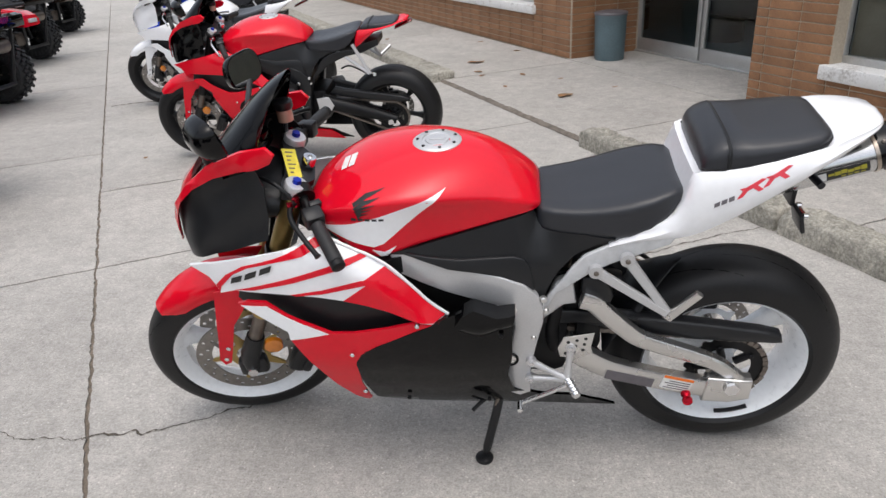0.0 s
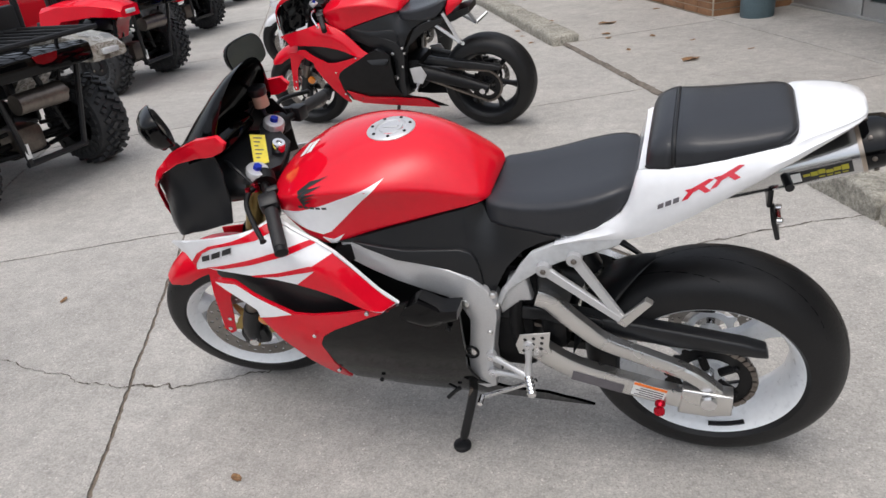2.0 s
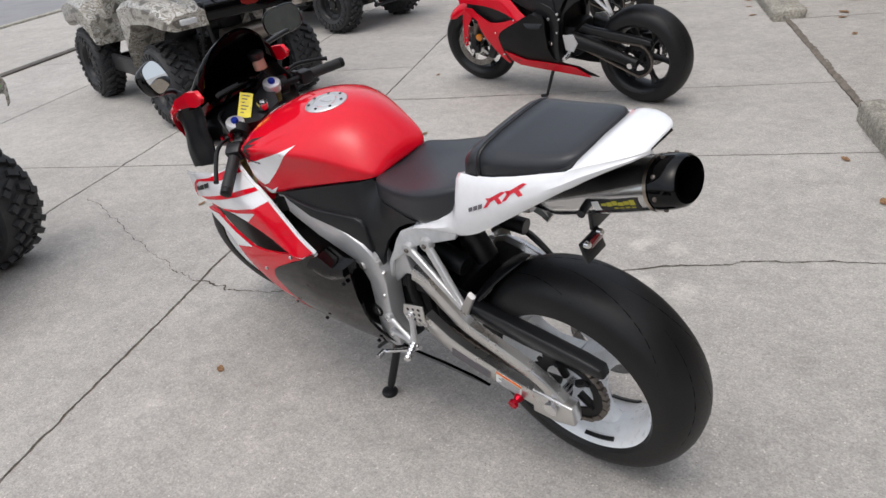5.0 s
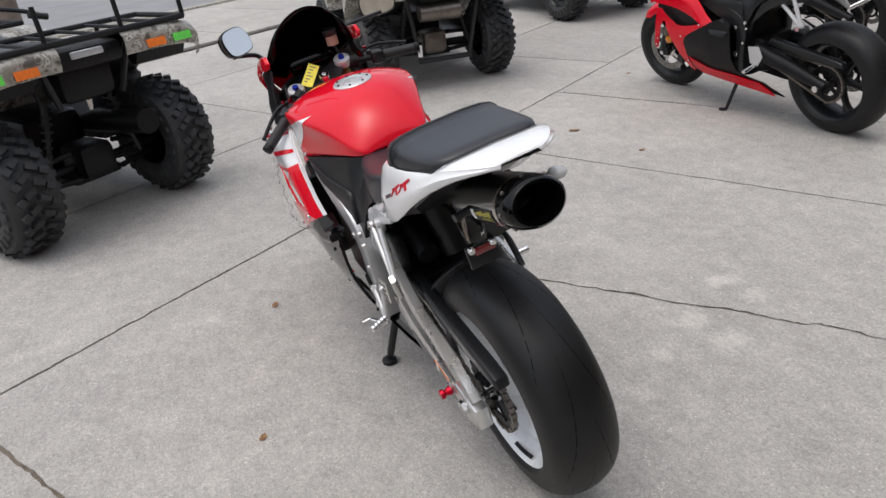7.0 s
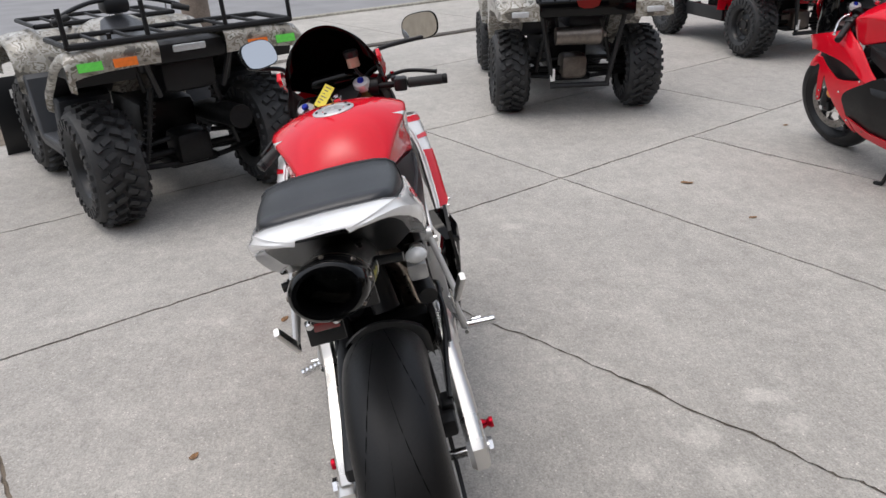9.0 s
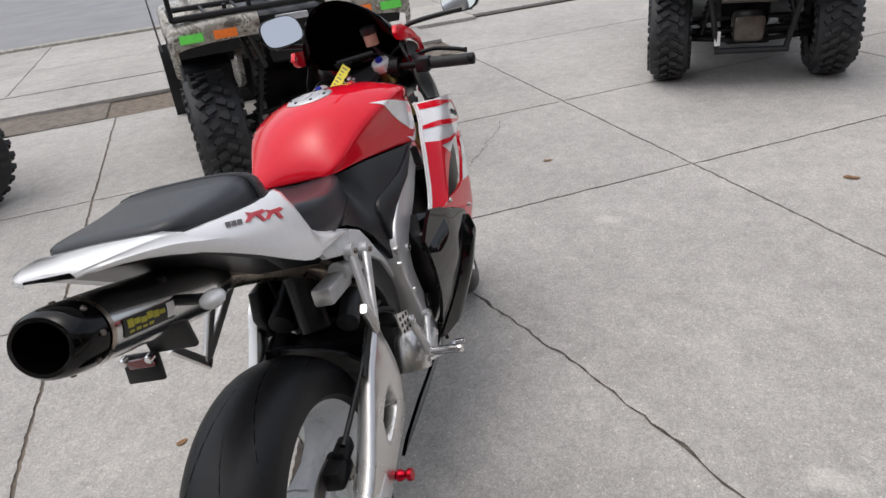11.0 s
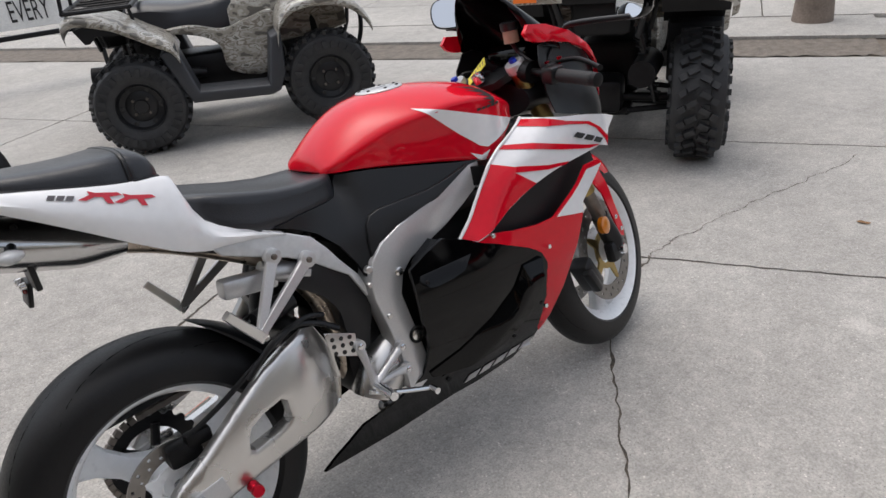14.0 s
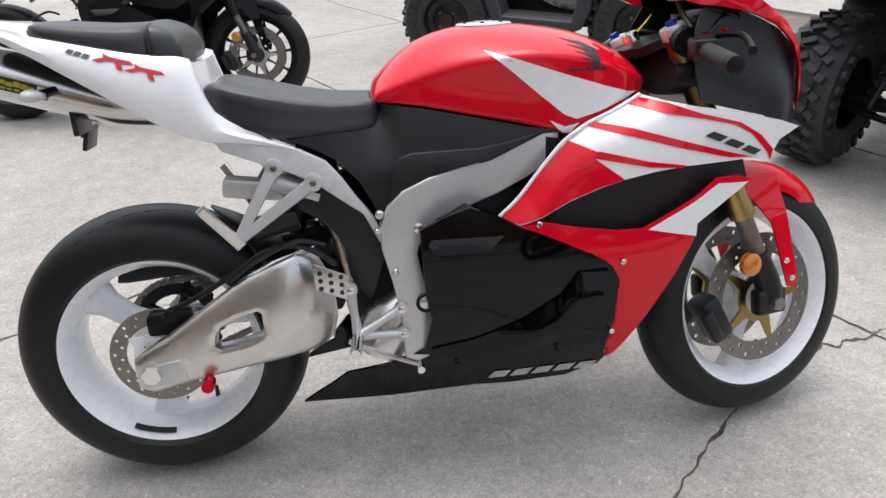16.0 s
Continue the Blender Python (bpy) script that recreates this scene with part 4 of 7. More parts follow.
def sport_bike(m, label, c, steer=15.0, main=True, group=""):
    """c: the colours and forms that differ between the bikes."""
    bike = thing("sport_motorcycle", m, label, "motorcycle", group)
    fh = 0.298
    axis = V(-0.40, 0, 0.9165)
    ST = turn_about(V(1.1, 0, 0.92), (1, 0, 0), -2.8 if main else 0) @ turn_about(V(1.085, 0, 0.90), axis, steer)
    # wheels
    rw = c["rear_r"]
    rear = wheel(bike, "rear_wheel", 0, rw, rw, c["rear_w"], 0.082, c["rim"], c["spokes"], [(-0.085, 0.075, 0.11, c["rim"])], None, c["spoke_w"])
    front = wheel(bike, "front_wheel", 1.385, fh, fh, 0.125, 0.054, c["rim"], c["spokes"], [(-0.062, 0.112, 0.158, GOLD if main else BRUSHED), (0.062, 0.112, 0.158, GOLD if main else BRUSHED)], ST, c["spoke_w"] * 0.8)
    grooves(rear, Matrix.Translation((0, 0, rw)), rw, c["rear_w"])
    grooves(front, ST @ Matrix.Translation((1.385, 0, fh)), fh, 0.125)
    # sprocket, chain, guard
    bm = bmesh.new()
    ring = []
    for k in range(84):
        r = 0.108 if k % 4 in (0, 1) else 0.099
        ring.append((r * math.cos(2 * math.pi * k / 84), r * math.sin(2 * math.pi * k / 84)))
    loft(bm, [[V(0.07 * math.cos(2 * math.pi * k / 84), y, rw + 0.07 * math.sin(2 * math.pi * k / 84)) if i in (0, 3) else V(ring[k][0], y, rw + ring[k][1]) for k in range(84)] for i, y in enumerate((0.092, 0.092, 0.098, 0.098))], cap=False)
    part("sprocket", bm, DARKM, rear, smooth=False)
    bm = bmesh.new()
    for k in range(5):
        a = 2 * math.pi * k / 5
        tube(bm, [(0.03 * math.cos(a), 0.09, rw + 0.03 * math.sin(a)), (0.08 * math.cos(a), 0.093, rw + 0.08 * math.sin(a))], 0.011, 8)
        bolt(bm, (0.075 * math.cos(a), 0.10, rw + 0.075 * math.sin(a)), 0.008)
    part("sprocket_carrier", bm, DARKM, rear)
    bm = bmesh.new()
    run = []
    for i in range(34):
        t = i / 33
        run.append((0.46 - 0.46 * t, 0.46 + (rw + 0.106 - 0.46) * t))
    for i in range(19):
        a = math.pi / 2 + math.pi * i / 18
        run.append((0.106 * math.cos(a), rw + 0.106 * math.sin(a)))
    for i in range(34):
        t = i / 33
        run.append((0.46 * t, rw - 0.106 + (0.39 - rw + 0.106) * t))
    for i, ((x, z), (x2, z2)) in enumerate(zip(run, run[1:])):
        d = V(x2 - x, 0, z2 - z)
        box(bm, (-0.0075, -0.006 - 0.002 * (i % 2), -0.0065), (0.0075, 0.006 + 0.002 * (i % 2), 0.0065), 0, Matrix.Translation((x, 0.095, z)) @ Matrix.Rotation(-math.atan2(d.z, d.x), 4, "Y"))
    part("chain", bm, STEEL, bike, smooth=False)
    flat_part("chain_guard", [(0.36, 0.535), (0.30, 0.520), (0.07, 0.490), (-0.07, 0.468), (-0.118, 0.455), (-0.125, 0.430), (-0.10, 0.428), (0.1, 0.440), (0.30, 0.47), (0.40, 0.495)], 0.085, 0.125, BLACKM, bike, bevel=0.008)
    # swingarm
    if main:
        for side in (-1,):
            plate("swingarm_plate", SWING_R, SWING_HOLE, -0.128, -0.174, BRUSHED, bike, "brushed aluminium swingarm with a window", 0.012, (0.27, 4.0))
        lo = [(0.42, 0.43), (0.36, 0.385), (0.28, 0.350), (0.10, 0.305), (-0.03, 0.285)]
        hi = [(0.40, 0.60), (0.37, 0.588), (0.34, 0.555), (0.29, 0.505), (0.24, 0.465), (0.12, 0.418), (0.04, 0.382), (-0.02, 0.330)]

        def arm(run, h, y, w, name):
            bm, rings = bmesh.new(), []
            pts = curve_pts([V(x, y, z) for x, z in run], 4)
            for i, p in enumerate(pts):
                d = (pts[min(i + 1, len(pts) - 1)] - pts[max(i - 1, 0)]).normalized()
                nrm = V(-d.z, 0, d.x)
                t = i / (len(pts) - 1)
                hh = h[0] + (h[1] - h[0]) * t
                rings.append([p + nrm * (a * hh / 2) + V(0, b * w / 2, 0) for a, b in ((-1, -0.7), (-0.7, -1), (0.7, -1), (1, -0.7), (1, 0.7), (0.7, 1), (-0.7, 1), (-1, 0.7))])
            loft(bm, rings)
            return part(name, bm, BRUSHED, bike)

        arm(lo, (0.06, 0.055), 0.148, 0.036, "swingarm_beam")
        arm(hi, (0.05, 0.035), 0.150, 0.032, "swingarm_brace")
        flat_part("axle_block", [(-0.055, 0.272), (-0.055, 0.335), (0.06, 0.345), (0.07, 0.262), (0.0, 0.258)], 0.13, 0.172, BRUSHED, bike)
        flat_part("axle_recess", [(-0.022, 0.286), (-0.02, 0.332), (0.062, 0.345), (0.07, 0.296)], -0.1755, -0.170, ALU, bike, bevel=0.002)
        bm = bmesh.new()
        box(bm, (0.34, -0.12, 0.39), (0.41, 0.12, 0.50), 0.02)
        part("swingarm_cross", bm, DARKM, bike)
        for y, nm in ((0.178, 1), (-0.182, -1)):
            bm = bmesh.new()
            sx, sz = 0.112, 0.288
            tube(bm, [(sx, y - nm * 0.03, sz), (sx, y - nm * 0.012, sz), (sx, y - nm * 0.010, sz), (sx, y - nm * 0.004, sz), (sx, y + nm * 0.006, sz), (sx, y + nm * 0.014, sz), (sx, y + nm * 0.022, sz)], [0.006, 0.009, 0.013, 0.013, 0.008, 0.014, 0.013], 16)
            part("paddock_spool", bm, REDAN, bike, "red anodised spool")
        # warning label
        bm = bmesh.new()
        box(bm, (0.10, 0.1665, 0.300), (0.18, 0.1685, 0.345), 0, turn_about(V(0.14, 0.167, 0.32), (0, 1, 0), -14))
        lab = part("warning_label", bm, PAPERW, bike, "white warning label with an orange band", smooth=False)
        bm = bmesh.new()
        box(bm, (0.10, 0.1685, 0.338), (0.18, 0.170, 0.346), 0, turn_about(V(0.14, 0.167, 0.32), (0, 1, 0), -14))
        part("label_band", bm, ORANGE, lab, smooth=False)
        bm = bmesh.new()
        for k in range(4):
            box(bm, (0.105, 0.1685, 0.304 + 0.008 * k), (0.172 - 0.01 * (k % 2), 0.1695, 0.3065 + 0.008 * k), 0, turn_about(V(0.14, 0.167, 0.32), (0, 1, 0), -14))
        part("label_print", bm, GREYINK, lab, smooth=False)
        bm = bmesh.new()
        box(bm, (0.20, 0.1665, 0.322), (0.33, 0.1682, 0.352), 0, turn_about(V(0.26, 0.167, 0.335), (0, 1, 0), -14))
        part("tyre_label", bm, GREYINK, bike, smooth=False)
    else:
        for y in (-0.14, 0.14):
            bm = bmesh.new()
            tube(bm, [(0.45, y, 0.45), (0.25, y, 0.40), (-0.03, y, rw)], [0.05, 0.045, 0.03], 10)
            part("swingarm_beam", bm, DARKM, bike)
    bm = bmesh.new()
    for y, s in ((-0.178, -1), (0.175, 1)):
        tube(bm, [(0, y - s * 0.3, rw), (0, y + s * 0.006, rw)], 0.012, 12)
        tube(bm, [(0, y, rw), (0, y + s * 0.010, rw)], 0.020, 6)
    part("rear_axle", bm, CHROME, bike)
    # rear caliper
    bm = bmesh.new()
    box(bm, (-0.012, -0.122, rw + 0.058), (0.060, -0.075, rw + 0.105), 0.010)
    box(bm, (0.03, -0.125, rw + 0.085), (0.085, -0.095, rw + 0.118), 0.008)
    part("rear_caliper", bm, DARKM, bike, "black rear brake caliper")
    bm = bmesh.new()
    tube(bm, curve_pts([(0.05, -0.12, rw + 0.12), (0.12, -0.13, 0.47), (0.22, -0.15, 0.53), (0.32, -0.16, 0.575), (0.38, -0.15, 0.56)]), 0.006, 8)
    part("brake_hose", bm, BLACKM, bike)
    # engine and lower works
    bm = bmesh.new()
    box(bm, (0.52, -0.15, 0.26), (0.98, 0.15, 0.66), 0.05)
    box(bm, (0.42, -0.12, 0.30), (0.60, 0.12, 0.52), 0.04)
    part("engine", bm, DARKM, bike)
    bm = bmesh.new()
    box(bm, (1.0, -0.19, 0.32), (1.045, 0.19, 0.64), 0.01)
    part("radiator", bm, BLACKM, bike)
    bm = bmesh.new()
    tube(bm, [(0.47, -0.12, 0.30), (0.50, -0.12, 0.36), (0.56, -0.11, 0.40)], [0.06, 0.065, 0.05], 16)
    part("engine_case", bm, BRUSHED, bike)
    for s in (1, -1):
        bm = bmesh.new()
        sheet(bm, BELLY if s > 0 else BELLY_R, fair_y, s, 0.01, 0.03, 0.0)
        belly = part("belly_fairing", bm, c["belly"], bike, c.get("belly_label", "glossy black lower fairing"), angle=60)
        bm = bmesh.new()
        if s > 0 and main:
            sheet(bm, [(0.712, 0.608), (0.700, 0.585), (0.652, 0.556), (0.570, 0.600), (0.566, 0.628), (0.612, 0.624), (0.666, 0.646), (0.694, 0.632)], lambda x, z: fair_y(x, z) + 0.006 + 0.022 * max(0.0, min(1.0, (z - 0.556 - 0.30 * abs(x - 0.652)) / 0.03)) - 0.25 * max(0.0, z - 0.60), s, 0.05, 0.012)
        else:
            sheet(bm, [(0.586, 0.570), (0.607, 0.601), (0.67, 0.635), (0.73, 0.608), (0.757, 0.592), (0.700, 0.553), (0.66, 0.546), (0.621, 0.545), (0.60, 0.550)], lambda x, z: fair_y(x, 0.56) + 0.016 - 0.75 * max(0, z - 0.556), s, 0.03, 0.02)
        part("side_scoop", bm, BLACKG if main else BLACKM, bike)
        bm = bmesh.new()
        sheet(bm, FRAME, lambda x, z: 0.187, s, 0.06, 0.5, 0.0)
        soften(bm, 0.009)
        part("frame_spar", bm, c["frame"], bike, c.get("frame_label", "satin silver frame spar"), angle=60)
        bm = bmesh.new()
        sheet(bm, COVER, cover_y, s, 0.012, 0.02, 0.0)
        part("frame_cover", bm, BLACKM, bike, "matt black side cover")
        bm = bmesh.new()
        sheet(bm, [(0.520, 0.645), (0.524, 0.685), (0.532, 0.715), (0.545, 0.732), (0.57, 0.740), (0.62, 0.742), (0.70, 0.744), (0.76, 0.754), (0.825, 0.770), (0.80, 0.754), (0.725, 0.722), (0.66, 0.708), (0.60, 0.692), (0.548, 0.668)], lambda x, z: cover_y(x, z) + 0.009, s, 0.014, 0.03)
        soften(bm, 0.004)
        part("cover_fold", bm, BLACKM, bike)
        bm = bmesh.new()
        sheet(bm, LOWER, fair_y, s, 0.008, 0.02, 0.0)
        low = part("lower_fairing", bm, c["paint"], bike, c.get("paint_label", "glossy red fairing"), angle=60)
        bm = bmesh.new()
        sheet(bm, UPPER, upper_y, s, 0.008, 0.015, 0.0)
        up = part("upper_fairing", bm, c["upper"], bike, c.get("upper_label", "white upper fairing with red stripes"), angle=60)
        bm = bmesh.new()
        sheet(bm, [(0.78, 0.58), (0.85, 0.635), (1.0, 0.70), (1.25, 0.70), (1.27, 0.64), (1.15, 0.54), (0.99, 0.53), (0.85, 0.54)], lambda x, z: fair_y(x, z) - 0.035, s, 0.006, 0.04)
        part("vent_duct", bm, BLACKM, bike, "black air duct")
        if main:
            R_LOW = [(0.874, 0.754), (0.927, 0.732), (0.917, 0.721), (0.979, 0.675), (0.927, 0.662), (0.87, 0.642), (0.812, 0.613), (0.767, 0.599), (0.738, 0.610), (0.778, 0.648), (0.823, 0.702)]
            R1 = [(1.030, 0.824), (1.071, 0.815), (1.133, 0.792), (1.218, 0.769), (1.267, 0.740), (1.300, 0.707), (1.294, 0.685), (1.287, 0.702), (1.246, 0.744), (1.206, 0.765), (1.145, 0.780), (1.057, 0.798), (1.004, 0.813)]
            R2 = [(0.927, 0.786), (0.999, 0.772), (1.087, 0.745), (1.185, 0.715), (1.251, 0.697), (1.198, 0.701), (1.087, 0.730), (0.984, 0.761), (0.914, 0.779)]
            R3 = [(0.927, 0.734), (1.029, 0.706), (1.106, 0.693), (1.094, 0.689), (1.03, 0.695), (0.917, 0.721)]
            for poly in (R_LOW, R1, R2, R3):
                decal(up, poly, RED, up, "red_stripe", s, 0.0022, 0.015, upper_y)
            W5 = [(1.033, 0.566), (1.134, 0.617), (1.181, 0.648), (1.250, 0.645), (1.207, 0.617), (1.138, 0.570), (1.137, 0.543)]
            decal(low, W5, WHITE, low, "white_stripe", s, 0.0022, 0.02, fair_y)
            # dark model lettering as plain shapes, pale bars on the belly
            ends = ((1.142, 0.748), (1.262, 0.697)) if s < 0 else ((1.258, 0.716), (1.138, 0.762))
            letters(up, (G_BAR, G_BAR, G_BAR), *ends, 0.014, INK, "dark_mark", s, 0.004, 0.35)
            if s < 0:
                letters(belly, (G_BAR, G_BAR, G_BAR, G_BAR, G_BAR), (0.715, 0.203), (0.965, 0.205), 0.022, ALU, "pale_mark", s, 0.003, 0.3)
                bm = bmesh.new()
                sheet(bm, [(0.585, 0.319), (0.677, 0.34), (0.777, 0.385), (0.853, 0.438), (0.888, 0.489), (0.952, 0.487), (0.929, 0.427), (0.876, 0.342), (0.806, 0.3), (0.698, 0.287), (0.593, 0.303)], lambda x, z: fair_y(x, z) + 0.004 + 0.026 * max(0.0, min(1.0, (lerp_table([(0.585, 0.319), (0.677, 0.34), (0.777, 0.385), (0.853, 0.438), (0.888, 0.489), (0.96, 0.50)], x) - z) / 0.055)), s, 0.03, 0.012)
                part("belly_ridge", bm, BLACKG, belly)
        for x, z in ((0.805, 0.600), (0.979, 0.506), (0.60, 0.562), (0.975, 0.33), (0.86, 0.29), (0.64, 0.27)):
            bm = bmesh.new()
            bolt(bm, (x, s * (fair_y(x, z) + 0.010), z), 0.0060, (0, s, 0), 0.004)
            part("fairing_screw", bm, CHROME if z > 0.3 and x > 0.61 else DARKM, bike)
        for x, z, r in ((0.580, 0.425, 0.016), (0.497, 0.625, 0.009), (0.573, 0.59, 0.011), (0.49, 0.59, 0.007), (0.52, 0.50, 0.007)):
            bm = bmesh.new()
            bolt(bm, (x, s * 0.187, z), r, (0, s, 0), 0.006)
            part("frame_bolt", bm, BRUSHED, bike)
        bm = bmesh.new()
        lathe(bm, [(0.014, 0.0), (0.021, 0.0), (0.022, 0.004), (0.020, 0.007), (0.016, 0.006), (0.014, 0.0)], 24, Matrix.Translation((0.580, s * 0.187, 0.425)) @ Matrix.Rotation(radians(-90 * s), 4, "X"), "Z")
        part("pivot_ring", bm, DARKM, bike)
    # white piping along the fairing's rear edge
    if main:
        for s in (1, -1):
            bm = bmesh.new()
            tube(bm, [V(x - 0.003, s * (upper_y(x, z) + 0.001), z) for x, z in curve_edge(UPPER[0:7])], 0.004, 8)
            part("edge_trim", bm, WHITE, bike, "thin white edge trim")
    # black deck under the tank and seat
    bm, rings = bmesh.new(), []
    for x in (0.50, 0.515, 0.53, 0.55, 0.57, 0.62, 0.68, 0.75, 0.82, 0.88):
        z = lerp_table(TANK_LOW, x) - 0.001 - 0.035 * max(0, (0.55 - x) / 0.05) ** 1.5
        w, k = max(lerp_table(TANK_WL, x), 0.085) + 0.002, 0.3
        rings.append([V(x, y, zz) for y, zz in ((w, z - 0.06), (w, z - 0.04 * k), (w - 0.012, z - 0.028 * k), (0.6 * w, z), (-0.6 * w, z), (-w + 0.012, z - 0.028 * k), (-w, z - 0.04 * k), (-w, z - 0.06))])
    loft(bm, rings)
    part("tank_deck", bm, DEEPM, bike, "matt black deck under the tank")
    # tank
    tank = part("fuel_tank", tank_bm(), c["paint"], bike, c.get("tank_label", "glossy red fuel tank"), angle=75)
    if main:
        SW = [(0.722, 0.930), (0.78, 0.912), (0.87, 0.880), (0.96, 0.850), (1.02, 0.832), (1.04, 0.830), (0.985, 0.812), (0.95, 0.802), (0.90, 0.790), (0.875, 0.800), (0.83, 0.838), (0.78, 0.882)]
        for s in (1, -1):
            decal(tank, SW, WHITE, tank, "white_stripe", s, 0.002, 0.015)
            decal(tank, [(0.846, 0.790), (0.876, 0.776), (0.905, 0.782), (0.885, 0.762), (0.87, 0.764)], WHITE, tank, "white_stripe", s, 0.002, 0.015)
            dx, dz = (0.014, 0.016) if s < 0 else (0.0, 0.0)
            for k in range(5):
                tip = (0.862 + 0.010 * k + dx, 0.936 - 0.012 * k + dz * 0.5)
                root = (0.938 - 0.002 * k + dx, 0.908 - 0.008 * k + dz * 0.6)
                mid = ((tip[0] + root[0]) / 2 + 0.008, (tip[1] + root[1]) / 2 + 0.003)
                decal(tank, [tip, mid, root, (root[0] - 0.004, root[1] - 0.005), (mid[0] - 0.003, mid[1] - 0.006)], INK, tank, "dark_feather_mark", s, 0.0022, 0.012)
            for k in range(5):
                x0, z0 = 0.867 + 0.0165 * k + dx, 0.866 + dz
                decal(tank, [(x0, z0), (x0, z0 + 0.006), (x0 + 0.012, z0 + 0.006), (x0 + 0.012, z0)], INK, tank, "dark_mark", s, 0.0022, 0.012)
    capm = Matrix.Translation((0.754, 0.0, 0.9662)) @ Matrix.Rotation(radians(0), 4, "Y")
    bm = bmesh.new()
    lathe(bm, [(0, 0.0105), (0.028, 0.0105), (0.030, 0.0075), (0.036, 0.0075), (0.038, 0.0105), (0.056, 0.009), (0.060, 0.006), (0.061, -0.01)], 48, capm, "Z")
    cap = part("fuel_cap", bm, ALU, bike, "round silver filler cap with screws")
    for k in range(7):
        a = 2 * math.pi * k / 7
        bm = bmesh.new()
        bolt(bm, capm @ V(0.048 * math.cos(a), 0.048 * math.sin(a), 0.0105), 0.004, (0, 0, 1), 0.002)
        part("cap_screw", bm, DARKM, cap)
    bm = bmesh.new()
    box(bm, (-0.02, -0.006, 0.0095), (0.02, 0.006, 0.013), 0.002, capm)
    part("lock_cover", bm, ALU, cap)
    # seats and tail
    bm, rings = bmesh.new(), []
    for x, zt, zb in ((0.514, 0.829, 0.802), (0.513, 0.834, 0.792), (0.510, 0.838, 0.786), (0.500, 0.8405, 0.782), (0.47, 0.840, 0.781), (0.42, 0.843, 0.779), (0.36, 0.853, 0.778), (0.30, 0.868, 0.782), (0.25, 0.881, 0.798), (0.215, 0.890, 0.823), (0.19, 0.893, 0.856), (0.178, 0.887, 0.868)):
        w, h = lerp_table(SEAT_W, x), zt - zb
        half = [(0, zt - 0.006), (0.45 * w, zt - 0.003), (0.82 * w, zt), (0.93 * w, zt - 0.003), (0.962 * w, zt - 0.08 * h - 0.003), (0.978 * w, zt - 0.30 * h), (0.985 * w, zt - 0.62 * h), (1.0 * w, zt - 0.72 * h), (1.0 * w, zb + 0.10 * h), (0.97 * w, zb)]
        rings.append([V(x, y, z) for y, z in half] + [V(x, -y, z) for y, z in reversed(half[1:])])
    loft(bm, rings)
    part("rider_seat", bm, VINYL, bike, "black vinyl rider seat", angle=48)
    bm, rings = bmesh.new(), []
    tail_rows = [(0.345, 0.768, 0.761, 0.1625, 0.152), (0.325, 0.777, 0.766, 0.163, 0.151), (0.285, 0.796, 0.774, 0.164, 0.150), (0.255, 0.808, 0.778, 0.165, 0.149), (0.225, 0.825, 0.782, 0.166, 0.146), (0.20, 0.845, 0.785, 0.167, 0.142), (0.185, 0.875, 0.788, 0.168, 0.138), (0.174, 0.915, 0.791, 0.1685, 0.134), (0.166, 0.944, 0.794, 0.169, 0.133), (0.150, 0.949, 0.799, 0.169, 0.138), (0.12, 0.952, 0.814, 0.1695, 0.141), (0.06, 0.962, 0.852, 0.1695, 0.141), (0.0, 0.975, 0.893, 0.166, 0.139), (-0.06, 0.988, 0.932, 0.158, 0.133), (-0.11, 0.999, 0.963, 0.145, 0.127), (-0.125, 1.008, 0.970, 0.140, 0.122), (-0.15, 1.015, 0.984, 0.129, 0.113), (-0.18, 1.020, 0.998, 0.113, 0.100), (-0.205, 1.023, 1.007, 0.095, 0.086), (-0.224, 1.024, 1.012, 0.077, 0.070), (-0.236, 1.024, 1.015, 0.060, 0.055), (-0.242, 1.022, 1.016, 0.045, 0.042)]
    slim = c.get("slim", 0.0)
    if not main:
        tail_rows = [(x if x > 0 else x * (1 - 0.4 * slim), zt - 0.45 * slim * max(0, zt - 0.83), zb + (0.06 * min(1, max(0, 0.2 - x) / 0.2) - 0.45 * max(0, zb - 0.83)) * slim, w * (1 - 0.28 * slim), yt * (1 - 0.3 * slim)) for x, zt, zb, w, yt in tail_rows if x < 0.2]
    for x, zt, zb, w, yt in tail_rows:
        zb = min(zb, zt - 0.008)
        h = zt - zb
        up = 0.007 if x < -0.115 else -0.014
        half = [(0, zt + up), (yt * 0.85, zt + up * 0.6), (yt, zt), (yt + 0.3 * (w - yt), zt - 0.05 * h), (0.93 * w, zt - 0.26 * h), (w, zt - 0.52 * h), (0.99 * w, zb + 0.16 * h), (0.95 * w, zb), (0.87 * w, zb + 0.01), (0, zb + 0.045 * min(1, h / 0.1))]
        rings.append([V(x, y, z) for y, z in half] + [V(x, -y, z) for y, z in reversed(half[1:-1])])
    loft(bm, rings)
    tail = part("tail_fairing", bm, c["tail"], bike, c.get("tail_label", "pearl white tail fairing"), angle=50)
    bm, rings = bmesh.new(), []
